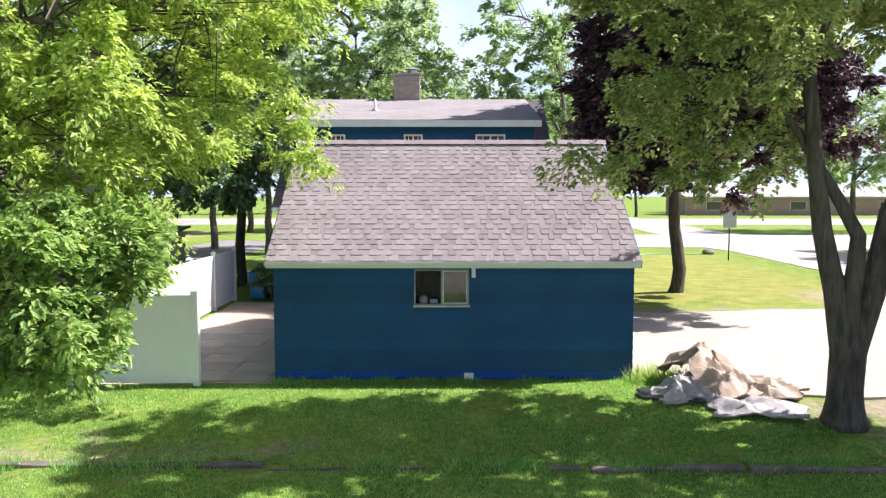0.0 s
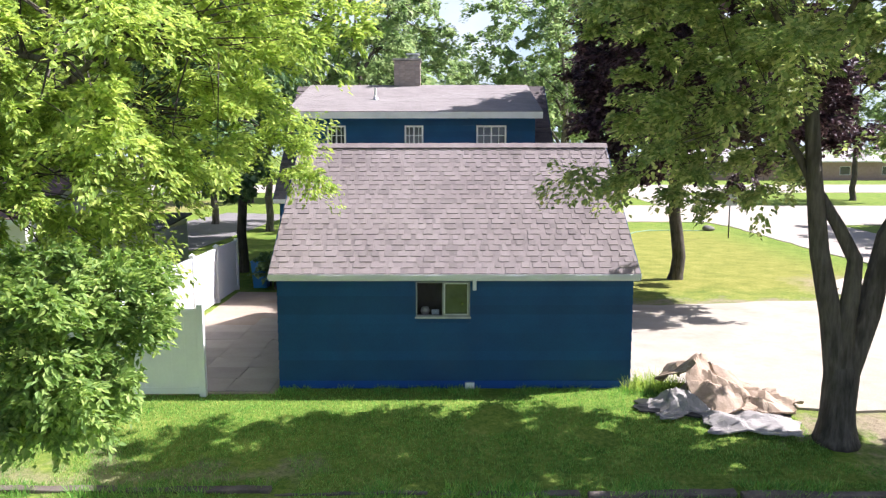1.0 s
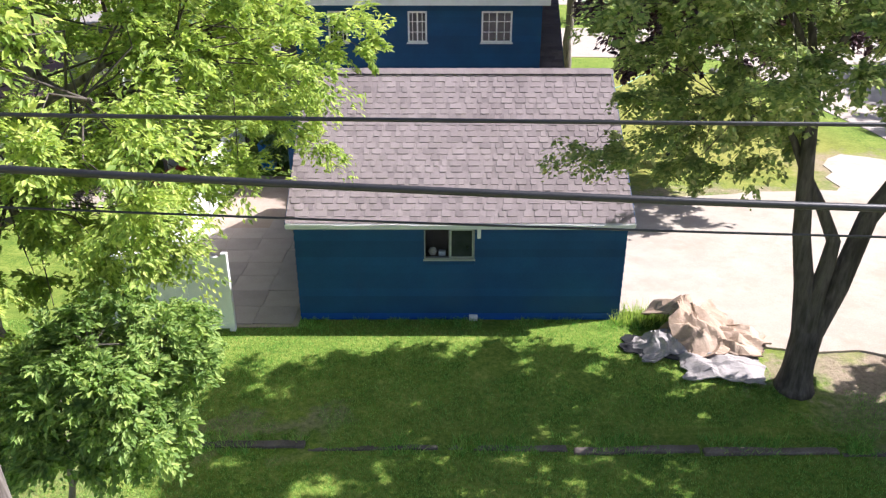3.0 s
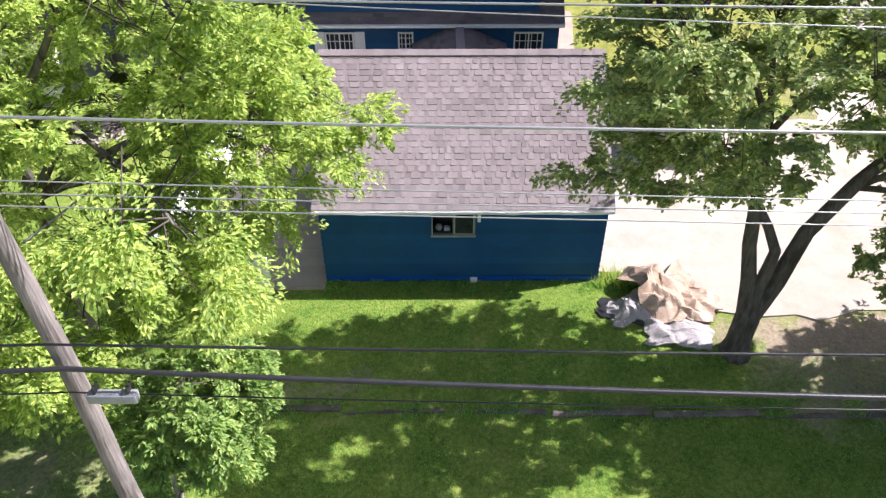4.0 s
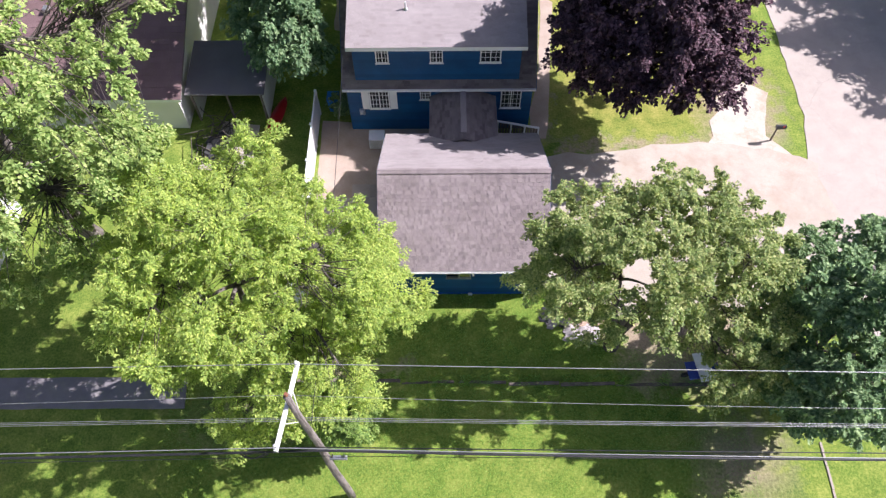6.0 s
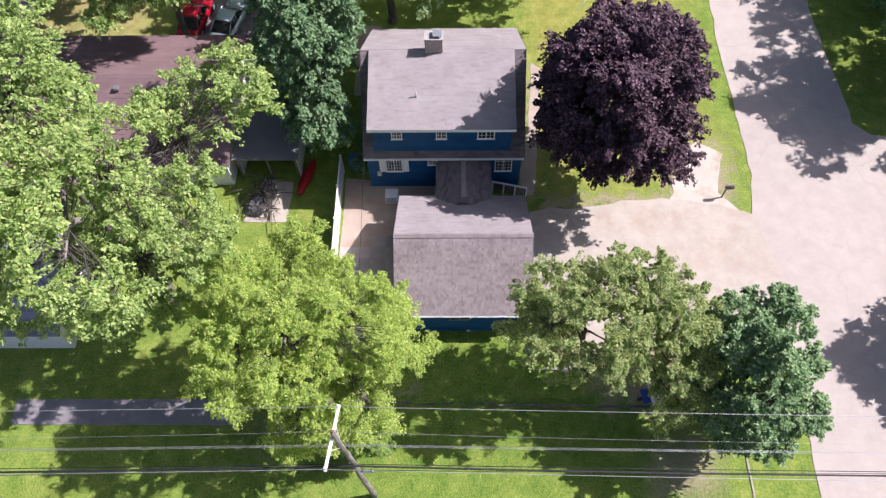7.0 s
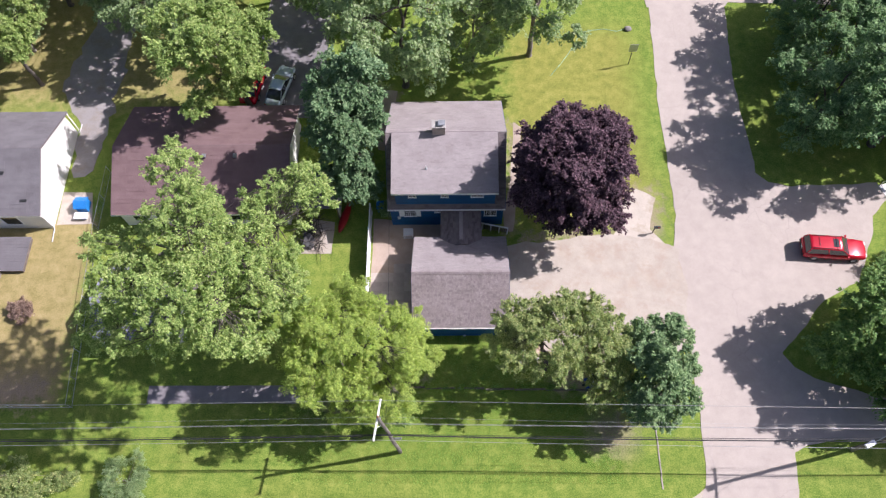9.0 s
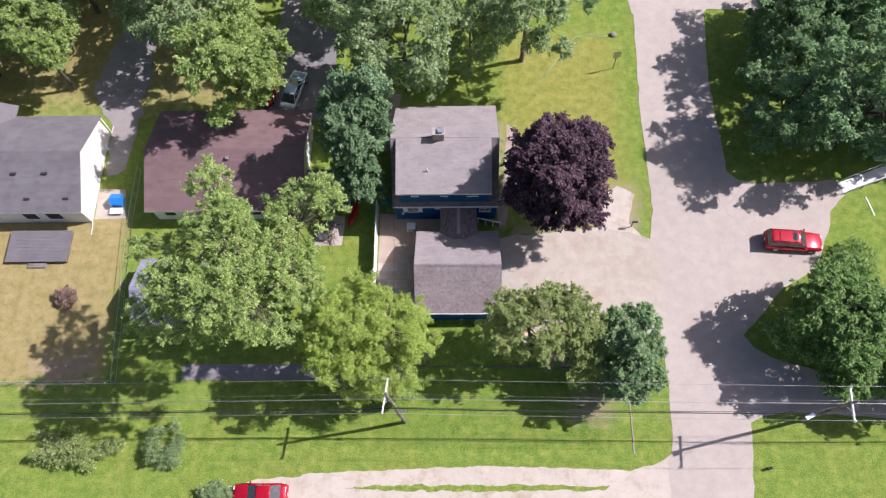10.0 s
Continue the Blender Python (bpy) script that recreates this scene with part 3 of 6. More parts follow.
flat_area("patio_ground", [(-7.55, 14.6), (-3.6, 14.7), (-3.5, 23), (1.8, 23.2), (1.8, 25.1), (-7.5, 26.0)], 0.018, M["sand"], "sandy bare ground between garage and fence", "patio", rough=0.06)
flat_area("side_walk", [(4.1, 24.6), (4.9, 24.6), (5.3, 28), (6.1, 35.6), (5.4, 36.2), (4.7, 29), (4.1, 26.5)], 0.014, M["sand"], "worn sandy strip along the house wall", "path", rough=0.12)
flat_area("shaded_soil", [(-7.4, 33.2), (-6.0, 33.0), (-5.9, 40), (-7.8, 40.5)], 0.012, M["sand"], "bare soil behind the house", "soil", rough=0.25)


# ---- garage ----
GX0, GX1, GY0, GY1 = -3.56, 3.96, 15.08, 22.75
RIDGE_Y, RIDGE_Z = 18.57, 5.2
EAVE_Y0, EAVE_Z0, EAVE_Y1, EAVE_Z1 = 14.92, 2.53, 22.95, 2.45
RX0, RX1 = -3.70, 4.07


def prism_x(name, outline, x0, x1, material, parent=None, label=""):
    """A solid with an outline in the y-z plane, from x0 to x1."""
    n = len(outline)
    v = [(x0, y, z) for y, z in outline] + [(x1, y, z) for y, z in outline]
    f = [tuple(range(n))[::-1], tuple(range(n, 2 * n))] + [(i, (i + 1) % n, n + (i + 1) % n, n + i) for i in range(n)]
    ob = mesh_object(name, v, f, material, parent, label)
    bm = bmesh.new()
    bm.from_mesh(ob.data)
    bmesh.ops.recalc_face_normals(bm, faces=bm.faces[:])
    bm.to_mesh(ob.data)
    bm.free()
    return ob


def prism_y(name, outline, y0, y1, material, parent=None, label=""):
    ob = prism_x(name, outline, y0, y1, material, parent, label)
    for v in ob.data.vertices:
        x, y, z = v.co
        v.co = (y, x, z)
    ob.data.flip_normals()
    return ob


garage = thing("garage", "blue lap-sided garage with a weathered grey-brown shingle roof", "garage")
WX0, WX1, WZ0, WZ1 = -0.63, 0.52, 1.57, 2.33
T = 0.14
bm = box_bm(GX0, WX0, GY0, GY0 + T, -0.05, 2.5)
box_bm(WX1, GX1, GY0, GY0 + T, -0.05, 2.5, 0, bm)
box_bm(WX0, WX1, GY0, GY0 + T, -0.05, WZ0, 0, bm)
box_bm(WX0, WX1, GY0, GY0 + T, WZ1, 2.5, 0, bm)
wall_front = part("wall", bm, M["blue"], garage)
box("wall", GX0, GX1, GY1 - T, GY1, -0.05, 2.45, M["blue"], garage)
slope_s, slope_n = (RIDGE_Z - EAVE_Z0) / (RIDGE_Y - EAVE_Y0), (RIDGE_Z - EAVE_Z1) / (EAVE_Y1 - RIDGE_Y)
for x0, x1 in ((GX0, GX0 + T), (GX1 - T, GX1)):
    prism_x("wall", [(GY0 + T, -0.05), (GY1 - T, -0.05), (GY1 - T, EAVE_Z1 - 0.1), (RIDGE_Y, RIDGE_Z - 0.16), (GY0 + T, EAVE_Z0 - 0.06)], x0, x1, M["blue"], garage)
box("floor_slab", GX0 + T, GX1 - T, GY0 + T, GY1 - T, -0.04, 0.05, M["concrete"], garage)
th = 0.10
box("skirt_board", GX0, GX1, GY0 - 0.034, GY0 - 0.026, -0.04, 0.17, M["fresh_blue"], garage, "brighter blue skirting board")
garage_roof = prism_x("roof", [(EAVE_Y0, EAVE_Z0 - th), (EAVE_Y0, EAVE_Z0), (RIDGE_Y, RIDGE_Z), (EAVE_Y1, EAVE_Z1), (EAVE_Y1, EAVE_Z1 - th), (RIDGE_Y, RIDGE_Z - th)],
                      RX0, RX1, M["roof_deck"], garage)
box("fascia", RX0, RX1, EAVE_Y0 - 0.025, EAVE_Y0 - 0.002, EAVE_Z0 - 0.16, EAVE_Z0 - 0.02, M["white"], garage, "white painted fascia board")
for x0, x1 in ((RX0 - 0.022, RX0 - 0.002), (RX1 + 0.002, RX1 + 0.022)):
    prism_x("rake_board", [(EAVE_Y0, EAVE_Z0 - 0.16), (EAVE_Y0, EAVE_Z0 - 0.01), (RIDGE_Y, RIDGE_Z - 0.01), (EAVE_Y1, EAVE_Z1 - 0.01), (EAVE_Y1, EAVE_Z1 - 0.16), (RIDGE_Y, RIDGE_Z - 0.16)],
            x0, x1, M["blue"], garage, "blue painted rake board")
# a thin gutter that sags a little along the eave
gpts = [(RX0 + (RX1 - RX0) * k / 24, EAVE_Y0 - 0.07, EAVE_Z0 - 0.06 + 0.012 * math.sin(k * 1.1) + 0.008 * math.sin(k * 2.7)) for k in range(25)]
gutter_v, gutter_f = [], []
for p in gpts:
    for dy, dz in ((0.045, 0.03), (0.04, -0.045), (-0.04, -0.045), (-0.05, 0.04), (-0.042, 0.04), (-0.034, -0.036), (0.034, -0.036), (0.037, 0.03)):
        gutter_v.append((p[0], p[1] + dy, p[2] + dz))
for i in range(len(gpts) - 1):
    for k in range(8):
        gutter_f.append((i * 8 + k, i * 8 + (k + 1) % 8, i * 8 + 8 + (k + 1) % 8, i * 8 + 8 + k))
gutter_f += [tuple(range(8)), tuple(range(len(gutter_v) - 8, len(gutter_v)))[::-1]]
mesh_object("gutter", gutter_v, gutter_f, M["white"], garage, "thin sagging white gutter")
box("downspout", 0.565, 0.645, EAVE_Y0 - 0.10, EAVE_Y0 - 0.03, 2.18, EAVE_Z0 - 0.09, M["white"], garage, "short cut-off white downspout", 0.01)
window = sub("window", garage, "sliding window with a pale aluminium frame")
frame_box("window_frame", WX0, WX1, WZ0, WZ1, GY0 - 0.03, GY0 + 0.08, 0.03, M["zinc"], window)
box("mullion", -0.07, -0.03, GY0 - 0.012, GY0 + 0.05, WZ0 + 0.035, WZ1 - 0.03, M["zinc"], window)
frame_box("sash", -0.03, WX1 - 0.035, WZ0 + 0.035, WZ1 - 0.035, GY0 - 0.008, GY0 + 0.03, 0.022, M["steel"], window)
pane = box("pane", -0.005, WX1 - 0.06, GY0 + 0.008, GY0 + 0.014, WZ0 + 0.06, WZ1 - 0.06, M["glass"], window)
pane2 = box("pane", WX0 + 0.035, -0.07, GY0 + 0.04, GY0 + 0.046, WZ0 + 0.035, WZ1 - 0.035, M["clear"], window)
pane2.visible_shadow = False
box("window_sill", WX0 - 0.02, WX1 + 0.02, GY0 - 0.05, GY0 + 0.0, WZ0 - 0.035, WZ0 - 0.002, M["steel"], window)
shelf = tagged(box("window_shelf", WX0 - 0.2, WX1 + 0.2, GY0 + T + 0.002, GY0 + T + 0.3, WZ0 - 0.05, WZ0 - 0.02, M["tie"]), "rough wooden shelf behind the garage window", "shelf")
# added board that catches daylight, so the clear pane does not look black
tagged(box("tool_board", -1.0, 0.9, GY0 + 0.62, GY0 + 0.65, 1.2, 2.45, M["tie"]), "wooden board added behind the garage window to catch light", "board")
box("foot", -0.1, 0.1, GY0 + 0.6, GY0 + 0.67, 0.04, 1.2, M["tie"], bpy.data.objects["tool_board"])
lathe("ball", [(0.02, 0), (0.07, 0.02), (0.1, 0.08), (0.1, 0.11), (0.07, 0.17), (0.02, 0.19)], M["curtain"], None, "", 16, (-0.44, GY0 + 0.27, WZ0 - 0.02))
tagged(bpy.data.objects["ball"], "pale round ball on the garage window shelf", "ball")
tagged(box("carton", -0.3, -0.14, GY0 + 0.2, GY0 + 0.32, WZ0 - 0.02, WZ0 + 0.09, M["plastic_white"], None, "", 0.01), "small white carton on the garage window shelf", "carton")

# ---- house ----
HX0, HX1, HY0, HY1 = -5.78, 3.90, 25.40, 35.85
HE_Y0, HE_Z, HE_Y1 = 25.13, 3.46, 36.15
HR_Y, HR_Z = 30.0, 7.72
DX0, DX1, DY = -5.22, 3.14, 25.46
DE_Y, DE_Z = 24.98, 6.44
house = thing("house", "blue two-storey house with a wide shed dormer and shingle roof", "house")
slope_h = (HR_Z - HE_Z) / (HR_Y - HE_Y0)
for y0, y1 in ((HY0, HY0 + 0.16), (HY1 - 0.16, HY1)):
    box("wall", HX0, HX1, y0, y1, -0.05, HE_Z, M["blue"], house)
slope_b = (HR_Z - HE_Z) / (HE_Y1 - HR_Y)
for x0, x1 in ((HX0, HX0 + 0.16), (HX1 - 0.16, HX1)):
    prism_x("wall", [(HY0 + 0.16, -0.05), (HY1 - 0.16, -0.05), (HY1 - 0.16, HE_Z), (HR_Y, HR_Z - 0.25), (HY0 + 0.16, HE_Z)], x0, x1, M["blue"], house)
th = 0.14
roof_main = prism_x("roof", [(HE_Y0, HE_Z - th), (HE_Y0, HE_Z), (HR_Y, HR_Z), (HE_Y1, HE_Z), (HE_Y1, HE_Z - th), (HR_Y, HR_Z - 0.2)], HX0 - 0.16, HX1 + 0.14, M["roof_deck"], house)
# dormer
box("dormer_wall", DX0, DX1, DY, DY + 0.14, HE_Z + 0.1, DE_Z - 0.02, M["blue"], house)
for x0, x1 in ((DX0, DX0 + 0.14), (DX1 - 0.14, DX1)):
    prism_x("dormer_wall", [(DY + 0.14, HE_Z + 0.12), (HR_Y - 0.15, HR_Z - 0.25), (DY + 0.14, DE_Z + 0.02)], x0, x1, M["blue"], house)
DRX0, DRX1 = -5.42, 3.34
dormer_roof = prism_x("dormer_roof", [(DE_Y, DE_Z - 0.12), (DE_Y, DE_Z), (HR_Y, HR_Z + 0.05), (HR_Y + 0.1, HR_Z - 0.03), (HR_Y, HR_Z - 0.08)], DRX0, DRX1, M["roof_deck"], house)
box("fascia", DRX0, DRX1, DE_Y - 0.03, DE_Y - 0.002, DE_Z - 0.24, DE_Z - 0.015, M["white"], house, "white dormer fascia board")
box("soffit", DRX0, DRX1, DE_Y, DY, DE_Z - 0.16, DE_Z - 0.125, M["white"], house)
box("fascia", HX0 - 0.16, HX1 + 0.14, HE_Y0 - 0.03, HE_Y0 - 0.002, HE_Z - 0.16, HE_Z - 0.01, M["white"], house, "white fascia board")
box("gutter", HX0 - 0.16, HX1 + 0.14, HE_Y0 - 0.13, HE_Y0 - 0.035, HE_Z - 0.12, HE_Z - 0.02, M["white"], house, "white gutter", 0.015)
for x0, x1 in ((HX0 - 0.185, HX0 - 0.162), (HX1 + 0.142, HX1 + 0.165)):
    prism_x("rake_board", [(HE_Y0, HE_Z - 0.18), (HE_Y0, HE_Z - 0.01), (HR_Y, HR_Z - 0.01), (HE_Y1, HE_Z - 0.01), (HE_Y1, HE_Z - 0.18), (HR_Y, HR_Z - 0.2)], x0, x1, M["blue"], house)


def window_unit(name, parent, x0, x1, z0, z1, y, cols, rows, label, shutters=False, curtain=True):
    """A muntined window on a wall that faces -y at y."""
    w = sub(name, parent, label)
    frame_box("window_frame", x0, x1, z0, z1, y - 0.05, y - 0.002, 0.06, M["white"], w)
    box("pane", x0 + 0.06, x1 - 0.06, y - 0.022, y - 0.012, z0 + 0.06, z1 - 0.06, M["glass"], w)
    mid = (x0 + x1) / 2
    box("mullion", mid - 0.025, mid + 0.025, y - 0.045, y - 0.024, z0 + 0.06, z1 - 0.06, M["white"], w)
    for k in range(1, cols):
        if abs(k - cols / 2) > 0.1:
            x = x0 + (x1 - x0) * k / cols
            box("muntin", x - 0.012, x + 0.012, y - 0.036, y - 0.024, z0 + 0.06, z1 - 0.06, M["white"], w)
    for k in range(1, rows):
        z = z0 + (z1 - z0) * k / rows
        box("muntin", x0 + 0.06, x1 - 0.06, y - 0.034, y - 0.023, z - 0.012, z + 0.012, M["white"], w)
    box("window_sill", x0 - 0.04, x1 + 0.04, y - 0.08, y - 0.002, z0 - 0.05, z0 - 0.003, M["white"], w)
    if shutters:
        for s0, s1 in ((x0 - 0.40, x0 - 0.015), (x1 + 0.015, x1 + 0.40)):
            sh = box("shutter", s0, s1, y - 0.05, y - 0.004, z0 - 0.02, z1 + 0.02, M["white"], w, "white louvred shutter")
            for k in range(9):
                zz = z0 + 0.06 + (z1 - z0 - 0.12) * k / 8
                box("slat", s0 + 0.05, s1 - 0.05, y - 0.062, y - 0.052, zz - 0.03, zz + 0.03, M["white"], sh)
    return w


window_unit("window", house, -4.08, -3.43, 4.96, 5.98, DY, 4, 3, "white muntined upper window in the dormer")
window_unit("window", house, -1.39, -0.74, 4.96, 5.98, DY, 4, 3, "white muntined upper window in the dormer")
window_unit("window", house, 1.10, 2.14, 4.96, 5.98, DY, 4, 3, "wide white muntined upper window in the dormer")
window_unit("window", house, -4.64, -3.58, 1.70, 3.05, HY0, 6, 4, "white muntined window with white shutters", True)
window_unit("window", house, -1.97, -1.40, 2.38, 3.05, HY0, 4, 3, "small white muntined window")
window_unit("window", house, 2.28, 3.36, 1.70, 3.05, HY0, 5, 4, "white muntined window beside the breezeway")

# chimney, bricks are added at the end
chimney = sub("chimney", house, "brick chimney with a metal cap")
CX0, CX1, CY0, CY1, CZ0, CZ1 = -2.03, -0.97, 29.75, 30.45, 7.3, 8.72
box("core", CX0 + 0.02, CX1 - 0.02, CY0 + 0.02, CY1 - 0.02, CZ0, CZ1 - 0.02, M["mortar"], chimney)
box("crown", CX0 - 0.05, CX1 + 0.05, CY0 - 0.05, CY1 + 0.05, CZ1, CZ1 + 0.08, M["mortar"], chimney, "", 0.02)
lathe("flue", [(0.16, 0), (0.16, 0.16), (0.13, 0.16), (0.13, 0.02)], M["steel"], chimney, "", 16, (-1.28, 30.1, CZ1 + 0.082))
for dx, dy in ((-0.2, -0.2), (0.2, -0.2), (-0.2, 0.2), (0.2, 0.2)):
    box("cap_leg", -1.28 + dx - 0.012, -1.28 + dx + 0.012, 30.1 + dy - 0.012, 30.1 + dy + 0.012, CZ1 + 0.082, CZ1 + 0.25, M["steel"], chimney)
prism_x("cap", [(29.82, CZ1 + 0.25), (30.38, CZ1 + 0.25), (30.3, CZ1 + 0.3), (29.9, CZ1 + 0.3)], -1.56, -1.0, M["steel"], chimney, "dull metal chimney cap")
zp = DE_Z + (HR_Z - DE_Z) * (27.0 - DE_Y) / (HR_Y - DE_Y)
vent = sub("vent_pipe", house, "white plumbing vent pipe")
lathe("pipe", [(0.045, -0.1), (0.045, 0.45), (0.035, 0.45), (0.035, 0.3)], M["white"], vent, "", 12, (-2.53, 27.0, zp))
lathe("flashing", [(0.14, -0.03), (0.12, 0.03), (0.05, 0.12)], M["steel"], vent, "", 12, (-2.53, 27.0, zp))

# ---- breezeway between garage and house ----
breeze = thing("breezeway", "low breezeway with a dark shingle roof joining garage and house", "breezeway")
BX0, BX1, BR_X, BE_Z, BR_Z = -1.42, 1.98, 0.28, 2.62, 3.36
breeze_roof = prism_y("roof", [(BX0, BE_Z - 0.1), (BX0, BE_Z), (BR_X, BR_Z), (BX1, BE_Z), (BX1, BE_Z - 0.1), (BR_X, BR_Z - 0.1)], 21.9, 25.38, M["roof_deck"], breeze)
box("wall", BX0 + 0.15, BX0 + 0.27, 22.76, 25.39, -0.05, BE_Z - 0.05, M["blue"], breeze)
box("wall", BX1 - 0.27, BX1 - 0.15, 22.76, 25.39, -0.05, BE_Z - 0.05, M["blue"], breeze)
for x in (BX0 - 0.025, BX1 + 0.005):
    box("fascia", x, x + 0.02, 22.8, 25.1, BE_Z - 0.12, BE_Z - 0.005, M["white"], breeze)
box("ridge_cap", BR_X - 0.15, BR_X + 0.15, 22.3, 25.36, BR_Z - 0.045, BR_Z + 0.02, M["house_shingle"], breeze, "pale ridge cap", 0.015)
rail = thing("courtyard_fence", "low fence with a white top rail behind the garage", "fence", (2.1, 24.92, 0), -13)
box("top_rail", 0.0, 2.34, -0.06, 0.06, 1.14, 1.2, M["white"], rail, "", 0.008)
for k in range(4):
    x = 0.05 + 0.74 * k
    box("post", x, x + 0.09, -0.04, 0.04, -0.02, 1.14, M["white"], rail)
for k in range(15):
    x = 0.06 + 0.15 * k
    box("picket", x, x + 0.11, 0.045, 0.065, 0.06, 1.1, M["tie"], rail)

# air conditioner, meter and cable on the house wall
cooler = thing("air_conditioner", "white window air conditioner on the ground by the house wall", "air conditioner", (-4.35, 24.3, 0))
box("casing", -0.42, 0.42, -0.35, 0.35, 0.05, 0.8, M["plastic_white"], cooler, "", 0.03)
for k in range(9):
    box("grille_slat", -0.36, 0.36, -0.368, -0.352, 0.14 + 0.07 * k, 0.17 + 0.07 * k, M["steel"], cooler)
for sx in (-0.3, 0.3):
    box("foot", sx - 0.05, sx + 0.05, -0.3, 0.3, 0.015, 0.05, M["dark_metal"], cooler)
meter = thing("electric_meter", "grey round electric meter on the blue wall", "meter", (-5.1, HY0 - 0.02, 1.5))
box("meter_box", -0.14, 0.14, -0.1, 0.018, -0.2, 0.2, M["steel"], meter, "", 0.01)
lathe("dial", [(0.09, 0), (0.09, 0.08), (0.05, 0.12)], M["lamp_lens"], meter, "", 16).matrix_local = pose(0, -0.1, 0.06, 90, 0, 0)

# ---- white vinyl fence ----
white_fence = thing("fence", "white vinyl privacy fence round the patio", "fence")


def fence_panel(a, b, height, thick=0.045):
    """One panel with rails and tongued boards between two posts."""
    a, b = Vector(a), Vector(b)
    length = (b - a).length
    ang = math.degrees(math.atan2(b.y - a.y, b.x - a.x))
    f = sub("fence_panel", white_fence, "", (a.x, a.y, 0), ang)
    box("post", -0.064, 0.064, -0.064, 0.064, -0.02, height + 0.06, M["vinyl"], f, "", 0.006)
    cap = bmesh.new()
    box_bm(-0.085, 0.085, -0.085, 0.085, height + 0.06, height + 0.09, 0, cap)
    bmesh.ops.create_cone(cap, cap_ends=True, segments=4, radius1=0.105, radius2=0.01, depth=0.06, matrix=pose(0, 0, height + 0.12, 0, 0, 45))
    part("post_cap", cap, M["vinyl"], f)
    box("bottom_rail", 0.064, length - 0.064, -0.035, 0.035, 0.06, 0.2, M["vinyl"], f, "", 0.004)
    box("top_rail", 0.064, length - 0.064, -0.035, 0.035, height - 0.12, height, M["vinyl"], f, "", 0.004)
    n = max(1, round((length - 0.128) / 0.28))
    w = (length - 0.128) / n
    for k in range(n):
        box("board", 0.064 + k * w + 0.0008, 0.064 + (k + 1) * w - 0.0008, -0.014, 0.014, 0.2, height - 0.12, M["vinyl"], f)
    return f


for k in range(5):
    fence_panel((-7.66 - 0.01 * k, 14.62 + 2.38 * k), (-7.67 - 0.01 * k, 14.62 + 2.38 * (k + 1)), 1.86)
box("post", -7.71 - 0.064, -7.71 + 0.064, 26.456, 26.584, -0.02, 1.92, M["vinyl"], white_fence, "", 0.006)
fence_panel((-7.72, 14.55), (-5.04, 14.55), 1.86)
box("post", -5.104, -4.976, 14.486, 14.614, -0.02, 1.95, M["vinyl"], white_fence, "", 0.006)

# ---- utility poles and wires ----
def utility_pole(base, top, arm_a, arm_b, label, lamp=None):
    p = thing("utility_pole", label, "utility pole", base)
    b, t = Vector(base), Vector(top)
    pts = [b.lerp(t, k / 10) - b + Vector((0.02 * math.sin(k * 1.3), 0.015 * math.cos(k), -0.3 if k == 0 else 0)) for k in range(11)]
    tube("post", pts, [0.165 - 0.006 * k for k in range(11)], M["pole"], p, "weathered grey wooden pole", 14)
    a, c = Vector(arm_a) - b, Vector(arm_b) - b
    mid, d = (a + c) / 2, (c - a).normalized()
    arm = part("crossarm", box_bm(-0.06, 0.06, -(c - a).length / 2, (c - a).length / 2, -0.075, 0.075, 0.012), M["painted"], p, "whitewashed wooden crossarm")
    arm.matrix_local = Matrix.Translation(mid) @ d.to_track_quat("Y", "Z").to_matrix().to_4x4()
    for s in (-0.55, 0.55):
        q = mid + d * s
        tube("brace", [q + Vector((0, 0, -0.06)), pts[9] + (pts[8] - pts[9]) * 0.9], 0.016, M["painted"], p, "", 6)
    for q in (a - d * -0.1, c - d * 0.1):
        ins = lathe("insulator", [(0.03, 0), (0.03, 0.05), (0.07, 0.07), (0.05, 0.1), (0.075, 0.12), (0.05, 0.15), (0.055, 0.19), (0.02, 0.22)], M["painted"], p, "pale ceramic insulator", 12)
        ins.matrix_local = Matrix.Translation(q + Vector((0, 0, 0.075)))
    ins = lathe("insulator", [(0.025, 0), (0.03, 0.06), (0.07, 0.1), (0.05, 0.14), (0.05, 0.2)], M["rust"], p, "rust-coloured pin insulator", 12)
    ins.matrix_local = Matrix.Translation(pts[10])
    return p


pole_a = utility_pole((-4.6, 5.62, -0.2), (-5.22, 6.03, 11.15), (-5.16, 7.36, 10.38), (-5.53, 4.64, 10.36), "weathered wooden utility pole with a white crossarm")
pole_b = utility_pole((30.3, 5.75, 0.0), (29.4, 5.4, 11.3), (29.5, 6.65, 10.6), (29.3, 3.95, 10.6), "wooden utility pole with crossarm and street lamp arm")
tube("lamp_arm", [(-0.55, -0.2, 7.9), (-1.2, -0.3, 8.35), (-2.0, -0.5, 8.55), (-2.8, -0.85, 8.55)], [0.03, 0.03, 0.028, 0.026], M["steel"], pole_b, "grey street lamp arm")
head = part("lamp_head", box_bm(-0.42, 0.36, -0.16, 0.16, -0.09, 0.08, 0.05), M["plastic_white"], pole_b, "white street lamp head")
head.matrix_local = pose(-3.15, -1.0, 8.52, 0, 0, 25)


def hung(a, b, sag, n=40):
    a, b = Vector(a), Vector(b)
    return [a.lerp(b, k / n) + Vector((0, 0, -4 * sag * (k / n) * (1 - k / n))) for k in range(n + 1)]


